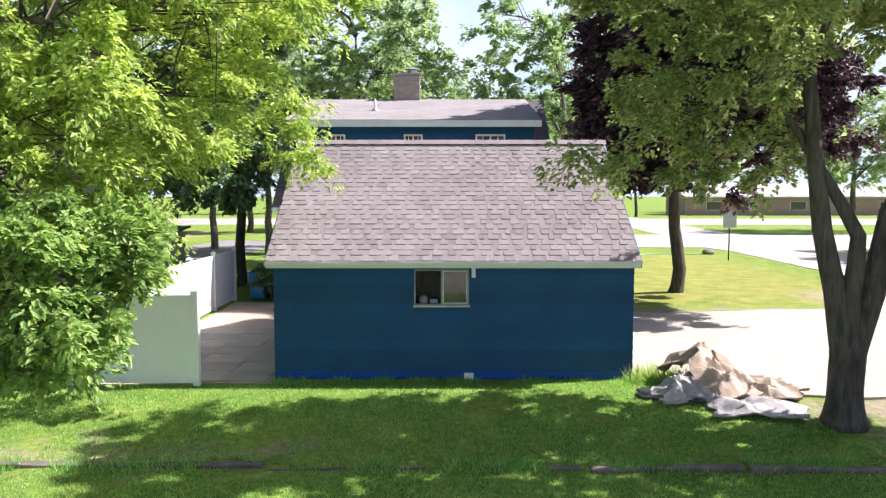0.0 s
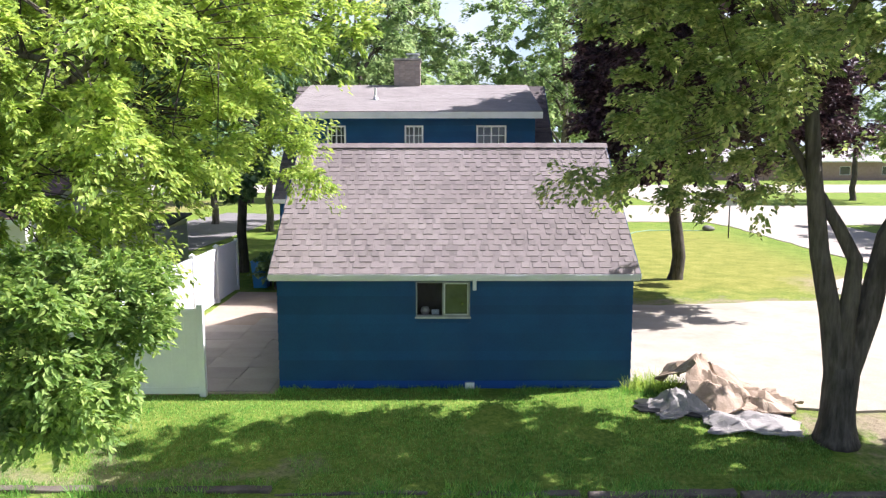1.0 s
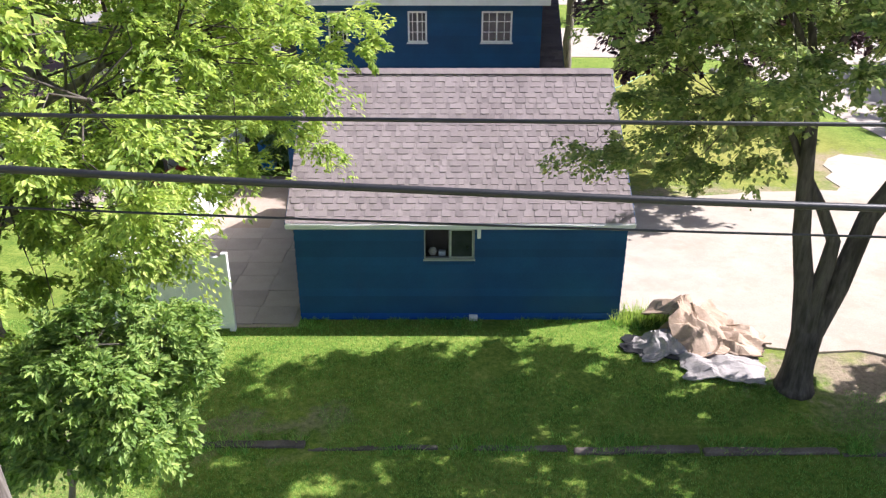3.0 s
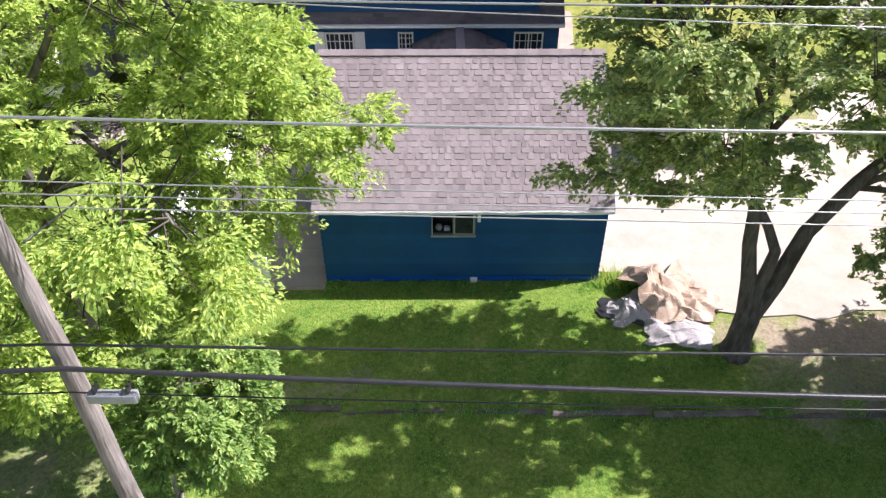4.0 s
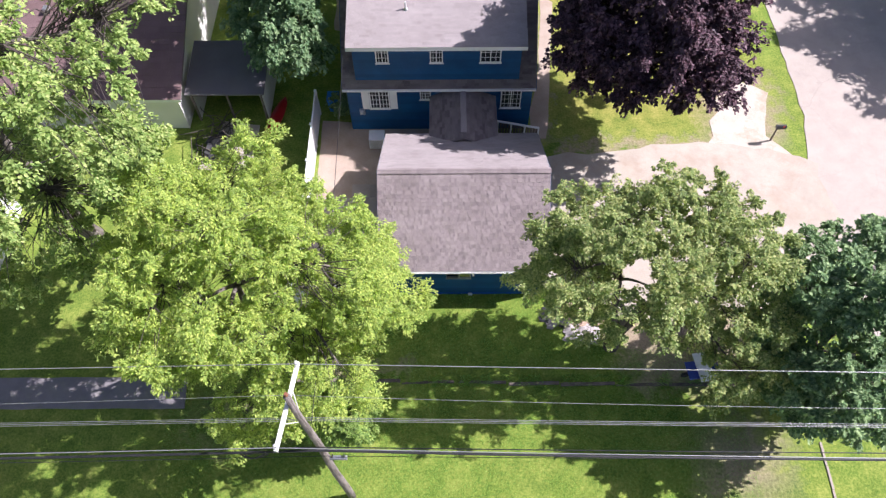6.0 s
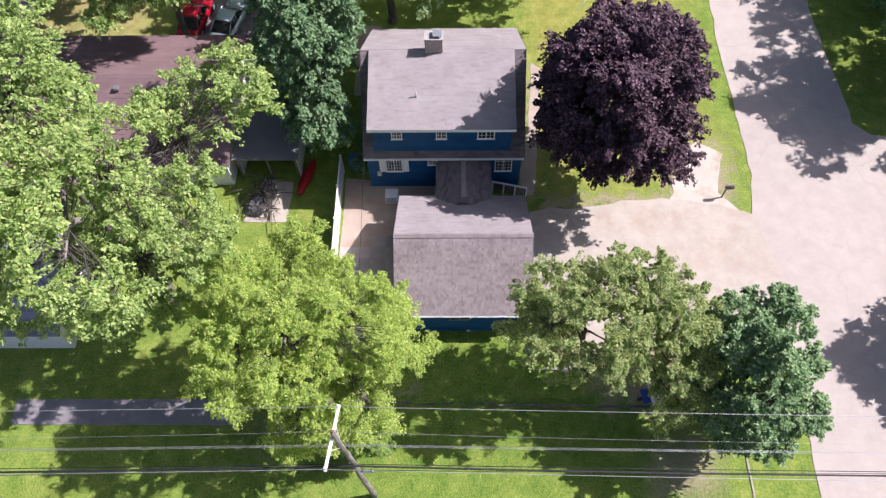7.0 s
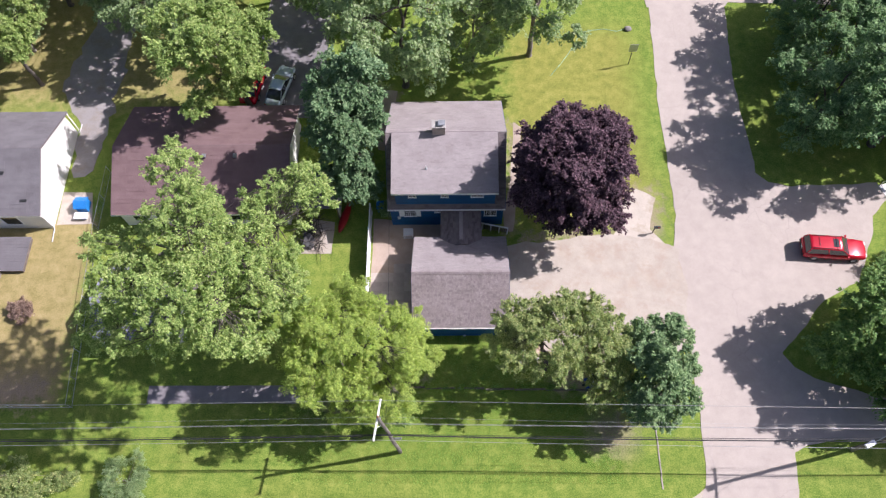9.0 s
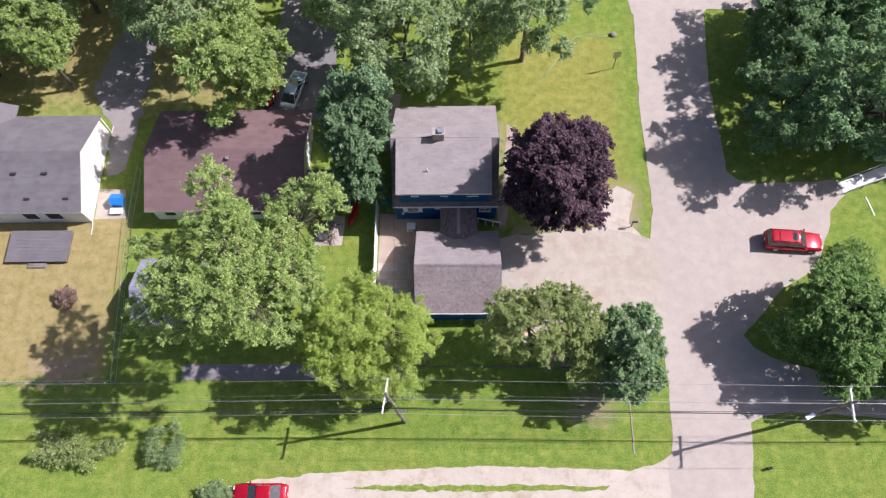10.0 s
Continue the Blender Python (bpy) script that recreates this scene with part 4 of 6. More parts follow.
def line(label, near, far, sag, radius, material, west=None):
    w = thing("overhead_wire", label, "wire", group="overhead wires")
    if west is None:
        west = (near[0] - 42, near[1] - 0.5, near[2])
    pts = hung(west, near, sag) + hung(near, far, sag)[1:] + hung(far, (far[0] + 40, far[1], far[2]), sag)[1:]
    tube("strand", [p for p in pts], radius, material, w, "", 6)
    return w


line("bare aluminium power line on the crossarm", (-5.16, 7.2, 10.66), (29.5, 6.62, 10.6), 0.1, 0.013, M["wire"])
line("bare aluminium power line on the crossarm", (-5.52, 4.66, 10.68), (29.3, 4.0, 11.2), 0.34, 0.014, M["wire"])
line("thin power line on the pole top", (-5.22, 6.03, 11.2), (29.4, 5.4, 11.5), 0.6, 0.006, M["wire"])
for dz, dy in ((9.18, 0.0), (9.02, 0.0), (8.86, 0.0)):
    line("one of three secondary power lines", (-5.02, 6.02 + dy, dz), (29.7, 5.7, dz - 0.4), 0.15, 0.008, M["wire"])
line("black communication cable below the power lines", (-4.88, 5.66, 7.15), (29.9, 5.2, 7.4), 0.18, 0.018, M["cable"])
line("thick black communication cable", (-4.86, 5.65, 6.75), (29.9, 5.2, 6.8), 0.52, 0.034, M["cable"])
line("thick black communication cable", (-4.86, 5.69, 6.72), (29.9, 5.22, 6.76), 0.5, 0.024, M["cable"])
line("thin black communication cable", (-4.85, 5.56, 6.43), (29.9, 5.5, 6.2), 0.34, 0.011, M["cable"])
drop = thing("service_wire", "insulated service wire from pole to house", "wire")
tube("strand", hung((-4.98, 6.1, 8.3), (-5.6, 25.15, 5.9), 0.7), 0.012, M["cable"], drop, "", 6)
coil = thing("cable_coil", "spare loop of black cable hung on the strand", "cable", (-7.2, 5.6, 6.45))
for r in (0.3, 0.24, 0.33):
    tube("loop", [(r * math.cos(a * 0.4) * 1.5, 0.05 * math.sin(a), r * math.sin(a * 0.4)) for a in range(17)], 0.018, M["cable"], coil, "", 6)
splice = thing("splice_box", "grey cable splice box on the strand", "box", (-4.3, 5.5, 6.42))
box("casing", -0.3, 0.3, -0.07, 0.07, -0.07, 0.07, M["zinc"], splice, "", 0.03)
for sx in (-0.2, 0.2):
    box("clamp", sx - 0.015, sx + 0.015, -0.03, 0.1, 0.07, 0.16, M["dark_metal"], splice)


# ---- trees ----
def tree(name, label, base, height, crown, centre_z, clumps, per_clump, leaf, clump_r, leaf_mat, trunk_r, fork, limbs, seed,
         offset=(0, 0), bark="bark", low=-0.75, group="", stems=(), droop=0.0, keep=None, flat=0.55, lobes=16, reach=(0.42, 0.9), lump=(0.18, 0.36), slim=0.34, extra=(), spacing=1.35, bough=0.42):
    """A tree: tapered trunk, limbs, twigs and a crown of single leaves. crown: its three half axes; extra: low boughs (x, y, z, radius)."""
    rng = np.random.default_rng(seed)
    t = thing(name, label, "tree", base, 0, group)
    noise.seed_set(seed)
    cx, cy = offset
    # boughs: uneven lobes over the crown, with gaps between them
    cand, lob = [], []
    while len(lob) < lobes:
        best = None
        for _ in range(5):
            d = rng.normal(size=3)
            d /= np.linalg.norm(d)
            if d[2] < low:
                continue
            far = min([np.linalg.norm(d - o) for o in cand] + [9.0])
            if best is None or far > best[0]:
                best = (far, d)
        if best is None:
            continue
        cand.append(best[1])
        s = rng.uniform(*reach)
        lob.append((best[1] * s, min(rng.uniform(*lump), 1.1 - s)))
    axes = np.array(crown)
    mid = np.array([cx, cy, centre_z])
    balls = [(mid + c0 * axes, r0 * axes) for c0, r0 in lob] + [(np.array(e[:3]), np.full(3, e[3])) for e in extra]
    weight = np.array([(r[0] * r[1] * r[2]) ** 0.6 for _, r in balls])
    weight /= weight.sum()
    pts = np.zeros((0, 3))
    tries, apart = 0, clump_r * spacing
    while len(pts) < clumps and tries < 30000:
        tries += 1
        if tries % 2500 == 0:
            apart *= 0.9
        c0, r0 = balls[rng.choice(len(balls), p=weight)]
        d = rng.normal(size=3) + (c0 - mid) / axes * 0.9 + np.array([0, 0, 0.4])
        d /= np.linalg.norm(d)
        p = c0 + d * r0 * rng.random() ** 0.35
        if p[2] < 0.6 or (keep and not keep(p[0] + base[0], p[1] + base[1], p[2] + base[2])):
            continue
        if len(pts) and (((pts - p) * np.array([1, 1, 1.3])) ** 2).sum(1).min() < apart * apart:
            continue
        pts = np.vstack([pts, p])
    clumps = len(pts)
    # trunk and limbs
    wob = rng.normal(size=(8, 2)) * trunk_r * (0.0 if stems else 0.25)
    heights = [-0.15, 0.02, 0.25, fork * 0.35, fork * 0.7, fork]
    trunk_pts = [Vector((wob[i, 0] * (z > 0.1), wob[i, 1] * (z > 0.1), z)) for i, z in enumerate(heights)]
    radii = [trunk_r * 1.45, trunk_r * 1.25, trunk_r * 1.06, trunk_r, trunk_r * 0.96, trunk_r * 0.9]
    tops = [trunk_pts[-1]]
    if not stems:
        lead = max(0.5, centre_z + crown[2] * 0.35 - fork)
        for k in range(1, 6):
            trunk_pts.append(Vector((wob[5, 0] + cx * 0.5 * k / 5 + rng.normal() * 0.05 * lead / 5, wob[5, 1] + cy * 0.5 * k / 5 + rng.normal() * 0.05 * lead / 5, fork + lead * k / 5)))
            radii.append(trunk_r * (0.86 - 0.14 * k))
        tops = trunk_pts[5:]
    tube("trunk", trunk_pts, radii, M[bark], t, "", 12)
    if stems:
        tops = []
        for path, r0, alive in stems:
            m = len(path)
            tube("stem", path, [r0 * (1 - 0.55 * i / (m - 1)) for i in range(m)], M[bark], t, "", 10)
            if alive:
                tops += [Vector(path[-1]), Vector(path[-2])]
    seeds_ = rng.choice(len(pts), limbs, replace=False)
    ends = pts[seeds_]
    for _ in range(4):
        near = np.argmin(((pts[:, None] - ends[None]) ** 2).sum(2), 1)
        for k in range(limbs):
            if (near == k).any():
                ends[k] = pts[near == k].mean(0)
    twig_v, twig_f = [], []
    for k in range(limbs):
        e = Vector(ends[k])
        stray = {id(q): 1 + 0.6 * rng.random() for q in tops}
        top = min(tops, key=lambda q: (q - e).length * stray[id(q)] + 2.5 * max(0.0, q.z - e.z + 0.3 * math.hypot(q.x - e.x, q.y - e.y)))
        span = e - top
        mid1 = top + span * 0.35 + Vector((0, 0, 0.12 * span.length)) + Vector(rng.normal(size=3) * 0.07 * span.length)
        mid2 = top + span * 0.7 + Vector((0, 0, 0.08 * span.length)) + Vector(rng.normal(size=3) * 0.06 * span.length)
        path = [top - Vector((0, 0, trunk_r * 0.5)), top.lerp(mid1, 0.5) + Vector((0, 0, 0.02)), mid1, mid2, e]
        lr = trunk_r * bough * rng.uniform(0.8, 1.1)
        v, f = tube_arrays(path, [lr, lr * 0.85, lr * 0.65, lr * 0.42, lr * 0.2], 8)
        for c in pts[near == k]:
            q = Vector(c)
            s = rng.uniform(0.25, 0.95)
            a = path[2].lerp(path[3], s * 2) if s < 0.5 else path[3].lerp(path[4], s * 2 - 1)
            m = a.lerp(q, 0.55) + Vector(rng.normal(size=3) * 0.1 * (q - a).length) + Vector((0, 0, 0.08 * (q - a).length))
            r0 = min(lr * 0.2, 0.01 + 0.007 * (q - a).length)
            v2, f2 = tube_arrays([a, m, q], [r0, r0 * 0.6, r0 * 0.2], 4, False)
            n0 = len(twig_v)
            twig_v += v2
            twig_f += [tuple(i + n0 for i in g) for g in f2]
        mesh_object("limb", v, f, M[bark], t, "", True)
    tagged(mesh_object("brushwood", twig_v, twig_f, M["twig"], t, "", True), kind="stuff")
    # leaves, set along the sprays of each tuft
    sprays = 10
    per = max(4, per_clump // sprays)
    m = clumps * sprays
    c = np.repeat(pts, sprays, 0)
    out = c - np.array([cx, cy, centre_z - crown[2] * 0.5])
    out /= np.linalg.norm(out, axis=1)[:, None]
    d = out * 0.55 + rng.normal(size=(m, 3)) * 0.62
    d[:, 2] *= flat
    d /= np.linalg.norm(d, axis=1)[:, None]
    ln = clump_r * np.repeat(rng.uniform(0.6, 1.3, clumps), sprays) * rng.uniform(0.7, 1.7, m)
    n = m * per
    d, ln, c = np.repeat(d, per, 0), np.repeat(ln, per)[:, None], np.repeat(c, per, 0)
    side = np.cross(d, np.array([0, 0, 1.0]))
    side /= np.linalg.norm(side, axis=1)[:, None] + 1e-6
    up = np.cross(side, d)
    s = rng.random((n, 1)) ** 0.75
    w = rng.uniform(-1, 1, (n, 1))
    p = c + d * s * ln + side * w * (1.05 - 0.75 * s) * ln * 0.42 + up * rng.normal(size=(n, 1)) * 0.09 * ln
    p[:, 2] -= ((0.22 + droop) * s * s * ln)[:, 0] + 0.12 * np.abs(w * ln)[:, 0]
    nrm = up * 0.75 + side * w * 0.35 + d * 0.25 * s + np.array([0, 0, 0.25]) + rng.normal(size=(n, 3)) * 0.36
    nrm /= np.linalg.norm(nrm, axis=1)[:, None]
    ax = d + side * w * 0.9 + rng.normal(size=(n, 3)) * 0.35
    ax -= (ax * nrm).sum(1)[:, None] * nrm
    ax /= np.linalg.norm(ax, axis=1)[:, None]
    sd = np.cross(nrm, ax)
    L = (leaf * rng.uniform(0.6, 1.35, n))[:, None]
    quad = np.stack([p - ax * L * 0.5, p + sd * L * slim + nrm * L * 0.08 - ax * L * 0.05, p + ax * L * 0.5 - nrm * L * 0.1, p - sd * L * slim + nrm * L * 0.08 - ax * L * 0.05], 1)
    big_mesh("crown", quad, 4, M[leaf_mat], t)
    return t


def lime_room(x, y, z):
    """Where the lime-green tree hangs: clear of fence, patio and garage roof, open under its boughs, and parted above the fence."""
    if x > -1.3 or z < 2.0 or (y > 15.5 and x > -8.5):
        return False
    if -9.0 < x < -3.6 and y > 13.4 and z < 4.4:
        return False
    if x > -0.42 * y and (z < max(3.3, 4.4 + 0.35 * (x + 0.19 * y)) or z < 7.55 - 0.26 * y):
        return False
    f = (z - 1.9) / 20.2
    if abs(x + 7.55 - 0.37 * (z - 1.9)) < 0.6 and y > 17.6 - 18.3 * f and 3.0 < z < 9.5:
        return False
    return x < -0.19 * y or z > 3.9 + 0.25 * y


lime_tree = tree("maple_tree", "bright lime-green leafy tree hanging over the white fence", (-9.2, 12.6, 0), 13, (5.9, 5.1, 5.7), 7.5, 570, 560, 0.108, 0.48, "lime", 0.24, 1.6, 12, 11, (1.9, -1.3), "pale_bark", -0.9, lobes=46, slim=0.25, flat=0.6, spacing=1.15,
                 extra=((2.0, -1.4, 11.6, 1.8), (-0.6, -2.6, 11.2, 1.6), (6.9, -1.5, 6.6, 1.0), (5.2, -2.1, 8.4, 1.4), (2.6, -4.6, 5.4, 1.5), (5.9, 1.6, 5.0, 1.0), (4.4, 1.4, 4.9, 1.1), (5.6, 0.6, 6.2, 1.3), (0.0, 0.0, 10.6, 1.7), (-1.6, 0.6, 9.4, 1.7)), keep=lime_room)
sapling = tree("maple_sapling", "low leafy lime-green maple sapling beside the lawn", (-5.7, 8.2, 0), 4.5, (1.6, 1.3, 1.5), 2.9, 130, 330, 0.11, 0.27, "young", 0.06, 0.5, 7, 13, (0.8, 0), "pale_bark", -0.95, lobes=14, slim=0.25, flat=0.65,
               extra=((2.4, 0.6, 3.5, 0.35), (1.8, 0.4, 3.2, 0.55)), spacing=1.5,
               keep=lambda x, y, z: x < -0.41 * y and z > 3.88 - y * (0.17 if x > -0.42 * y else 0.22 if x > -0.5 * y else 0.26) + 0.15)
silver_tree = tree("silver_maple", "tall silver maple with pale limbs and light green leaves", (-17.2, 17.0, 0), 23, (7.4, 6.6, 6.6), 15.2, 690, 250, 0.14, 0.46, "silver", 0.42, 3.5, 15, 23, (0.7, -3.1), "pale_bark", -0.8, lobes=24, flat=0.55, spacing=1.8, reach=(0.5, 1.0), lump=(0.14, 0.28),
                   extra=((-6.1, -6.0, 13.2, 2.0), (-4.9, -7.8, 13.6, 1.8), (-5.6, -5.4, 10.6, 1.6), (-2.6, -6.0, 11.0, 1.7), (0.6, -5.6, 11.2, 1.6), (0.3, 1.6, 20.4, 2.0), (3.9, 2.6, 14.4, 2.0), (6.5, 3.0, 15.2, 2.2), (4.5, -8.8, 17.2, 2.2), (1.7, -6.4, 20.2, 2.4), (1.3, -1.4, 20.4, 2.4), (-2.3, -4.6, 18.0, 2.4), (0.2, 0.0, 7.6, 2.0), (-3.1, 0.0, 8.2, 2.0), (2.9, -1.0, 8.2, 2.0), (-0.3, -1.8, 10.2, 2.2), (-1.0, -3.4, 6.5, 1.8), (1.6, -2.8, 6.2, 1.6)),
                   keep=lambda x, y, z: x > -24.0 and y > 7.6 + 0.32 * (20.5 - z))
deep_tree = tree("ornamental_tree", "dense dark green tree beside the driveway", (14.5, 10.7, 0), 9.5, (3.3, 3.95, 4.25), 5.2, 225, 380, 0.17, 0.5, "deep", 0.2, 1.3, 6, 41, (0, 0), "bark", -0.9, lobes=26, reach=(0.5, 0.74), lump=(0.3, 0.44), spacing=1.1)
purple_tree = tree("purple_maple", "dense round dark purple-leaved maple", (9.3, 28.8, 0), 13, (4.9, 5.2, 5.0), 8.2, 460, 330, 0.2, 0.6, "purple", 0.26, 2.6, 9, 53, (-0.1, -2.6), "bark", -0.8, lobes=54, reach=(0.5, 0.72), lump=(0.3, 0.42), spacing=1.0,
                   extra=((-0.9, -5.0, 11.3, 1.6), (-0.9, -1.2, 11.5, 1.7), (2.2, -4.0, 10.6, 1.7), (2.4, -1.0, 10.3, 1.8), (-3.0, -2.6, 9.8, 1.7), (0.6, -3.0, 11.8, 1.6), (0.8, -6.0, 6.4, 1.4), (2.4, -5.6, 6.6, 1.5)), keep=lambda x, y, z: z > 3.4)
shade_tree = tree("maple_tree", "tall dark green tree between the houses", (-8.6, 30.6, 0), 16.5, (3.9, 3.9, 5.4), 11.2, 210, 330, 0.22, 0.66, "shade", 0.2, 5.0, 7, 61, (-0.2, -0.2), "bark", -0.85, lobes=20,
                  extra=((-0.8, -2.2, 5.8, 2.0), (0.1, -3.2, 5.2, 1.8), (-0.6, -0.6, 7.6, 2.4)))
light_tree = tree("maple_tree", "light green maple behind the brown-roofed house", (-20.0, 38.2, 0), 17, (4.9, 4.9, 5.8), 10.8, 200, 330, 0.2, 0.7, "silver", 0.26, 3.4, 7, 67, (-0.3, -1.8), "bark", -0.75, lobes=22, flat=0.55)
wood_tree = tree("woodland_tree", "tall leafy woodland tree behind the lawns", (-5.0, 40.6, 0), 19, (6.2, 6.0, 7.8), 10.0, 190, 170, 0.28, 0.75, "wood_leaf", 0.3, 3.6, 8, 71, (0, 0), "bark", -0.75, "woodland trees", lobes=26)
wood_tree_b = tree("woodland_tree", "tall airy woodland tree behind the lawns", (7.2, 44.2, 0), 19, (5.6, 5.8, 8.0), 10.2, 150, 170, 0.26, 0.7, "wood_leaf", 0.26, 3.4, 9, 79, (0, 0), "pale_bark", -0.7, "woodland trees", lobes=24, reach=(0.45, 1.0), lump=(0.14, 0.26), spacing=1.6)
pine_tree = tree("pine_tree", "blue-green pine with soft clumped boughs", (31.8, 34.0, 0), 12, (4.8, 5.0, 6.2), 6.2, 140, 300, 0.22, 0.66, "pine", 0.26, 1.6, 7, 83, (0, 0), "bark", -0.9, "pines by the road", flat=0.45, lobes=22, slim=0.26)
round_tree = tree("maple_tree", "broad green tree on the grass island by the road", (33.6, 13.0, 0), 9, (6.0, 5.6, 5.0), 5.0, 300, 300, 0.2, 0.64, "broad", 0.26, 1.6, 7, 89, (0, 0), "bark", -0.9, lobes=24)
far_tree = tree("woodland_tree", "distant leafy tree beyond the street", (-20, 75, 0), 18, (5.6, 5.4, 7.0), 10.8, 150, 90, 0.62, 0.9, "wood_leaf", 0.3, 3.2, 6, 131, (0, 0), "bark", -0.75, "distant trees", lobes=18)
for at, turn, s, src in (((-16.5, 52, 0), 70, 0.95, wood_tree_b), ((-3.5, 52, 0), 140, 0.9, wood_tree), ((1.6, 43.2, 0), 200, 0.6, wood_tree_b), ((-43.0, 45.5, 0), 15, 0.7, wood_tree_b), ((-50, 43, 0), 115, 0.7, wood_tree), ((-27.4, 46.0, 0), 60, 0.85, wood_tree), ((-40.5, 51.5, 0), 260, 0.8, wood_tree), ((-31.5, 49.5, 0), 185, 0.9, wood_tree_b), ((-44, 54, 0), 15, 0.95, wood_tree), ((-52, 50, 0), 75, 1.0, wood_tree_b), ((-11.4, 47.2, 0), 15, 0.9, wood_tree_b), ((13.0, 77, 0), 30, 1.0, wood_tree),
                         ((-25, 56, 0), 250, 0.95, wood_tree), ((-34, 66, 0), 20, 1.1, far_tree), ((-42, 57, 0), 100, 0.9, wood_tree), ((-54, 38, 0), 310, 0.8, wood_tree_b), ((-41.2, 41.2, 0), 200, 0.75, light_tree),
                         ((-52, 60, 0), 60, 1.0, far_tree), ((-6, 82, 0), 95, 1.0, far_tree), ((12, 86, 0), 160, 0.95, far_tree),
                         ((-70, 70, 0), 210, 1.1, far_tree), ((-66, 45, 0), 45, 1.0, far_tree), ((44, 78, 0), 80, 1.0, wood_tree), ((50, 46, 0), 170, 1.0, wood_tree_b),
                         ((-92, 55, 0), 15, 1.2, far_tree), ((34, 128, 0), 15, 0.9, far_tree), ((62, 165, 0), 115, 1.0, far_tree), ((90, 170, 0), 215, 1.0, far_tree), ((118, 165, 0), 315, 1.1, far_tree),
                         ((-30, 150, 0), 40, 1.3, far_tree), ((-8, 165, 0), 130, 1.0, far_tree), ((18, 160, 0), 240, 1.1, far_tree), ((-58, 140, 0), 330, 1.3, far_tree), ((150, 160, 0), 290, 1.3, far_tree)):
    c = copy_thing(src, pose(*at, 0, 0, turn))
    c.scale = (s, s, s)
for at, turn, s in (((38.4, 33.4, 0), 80, 1.35), ((42.0, 46.5, 0), 160, 1.2), ((33.4, 43.6, 0), 220, 1.0), ((48.5, 35, 0), 300, 1.2), ((39, 47.5, 0), 40, 1.2)):
    c = copy_thing(pine_tree, pose(*at, 0, 0, turn))
    c.scale = (s, s, s)
c = copy_thing(round_tree, pose(40.5, 11.2, 0, 0, 0, 130))

# the forked maple by the driveway
maple = tree("maple_tree", "forked maple with dark furrowed trunk beside the driveway", (7.0, 12.45, -0.02), 10, (5.3, 3.6, 3.3), 7.1, 280, 500, 0.112, 0.48, "maple", 0.29, 1.3, 10, 97, (0.3, 0.3), "bark", -0.8, lobes=30, spacing=1.6, bough=0.27,
             stems=[([(-0.03, 0, 0.5), (-0.07, 0, 1.2), (-0.24, 0, 2.2), (-0.5, 0.02, 3.3), (-0.66, 0.05, 4.6), (-0.8, 0.1, 6.2)], 0.24, True),
                    ([(0.0, -0.02, 0.5), (0.0, -0.05, 1.2), (-0.02, -0.08, 2.0), (0.04, -0.1, 2.7), (0.06, -0.1, 3.2), (-0.2, 0.0, 3.75), (-0.6, 0.05, 4.4)], 0.2, False),
                    ([(0.03, 0, 0.5), (0.1, 0, 1.2), (0.4, 0, 2.2), (0.68, 0.05, 3.6), (1.4, 0.1, 4.9), (2.3, 0.1, 6.2)], 0.26, True)],
             extra=((3.5, -3.0, 4.5, 1.5), (4.6, -2.4, 4.7, 1.5), (1.7, -0.9, 3.75, 0.75), (2.3, -1.1, 4.0, 0.8), (3.0, -1.3, 4.0, 0.8), (-2.4, 1.4, 5.0, 1.5), (-0.9, 1.9, 5.2, 1.2), (-1.8, 1.5, 5.3, 1.3), (-2.6, 1.2, 5.6, 1.3), (-1.2, 1.2, 6.0, 1.4), (0.4, 1.4, 8.6, 1.9), (3.8, -1.8, 6.0, 1.6), (-4.3, 0.9, 4.4, 0.5), (-1.0, 0.8, 8.4, 1.6), (0.6, 1.7, 8.0, 1.5), (-2.7, 1.0, 8.4, 1.5), (2.4, 1.5, 8.2, 1.6)),
             keep=lambda x, y, z: x > 2.4 and (z > 5.2 or (y > 13.0 and z > 4.2) or (x < 4.4 and z > 4.2) or (y < 10.8 and x > 9.0 and z > 3.4) or (7.8 < x and 10.6 < y < 12.4 and 3.2 < z)) and y < (15.3 if z > 7.3 else 14.4) and not (5.6 < x < 10.4 and y < 12.7 and (4.7 if x > 7.8 else 0) < z < 7.0 and x < 8.6 + (z - 4) * 0.5))


def shrub(name, label, at, radius, height, leaf_mat, seed, count=60, per=160, leaf=0.1):
    return tree(name, label, at, height, (radius * 1.1, radius, height * 0.55), height * 0.5, count, per, leaf, radius * 0.24, leaf_mat, 0.05, 0.25, 5, seed, (0, 0), "bark", -0.8)


def bush(label, at, radius, height, leaf_mat, seed):
    b = shrub("bush", label, at, radius, height, leaf_mat, seed)
    return tagged(b, category="bush")


tagged(tree("bush", "long ragged olive-green bush with bare grey twigs on the verge", (-33.6, 3.2, 0), 2.2, (4.4, 1.7, 1.0), 1.05, 120, 130, 0.12, 0.34, "maple", 0.06, 0.25, 9, 101, (0.2, 0), "pale_bark", -0.8, lobes=18, reach=(0.35, 0.95), spacing=1.3), category="bush")
tagged(tree("bush", "spiky silvery green bush on the verge", (-25.4, 3.3, 0), 2.2, (1.9, 2.1, 1.1), 1.15, 90, 150, 0.12, 0.34, "wood_leaf", 0.05, 0.25, 9, 103, (0, 0), "pale_bark", -0.8, lobes=16, reach=(0.5, 1.0), lump=(0.14, 0.26), spacing=1.35, slim=0.2), category="bush")
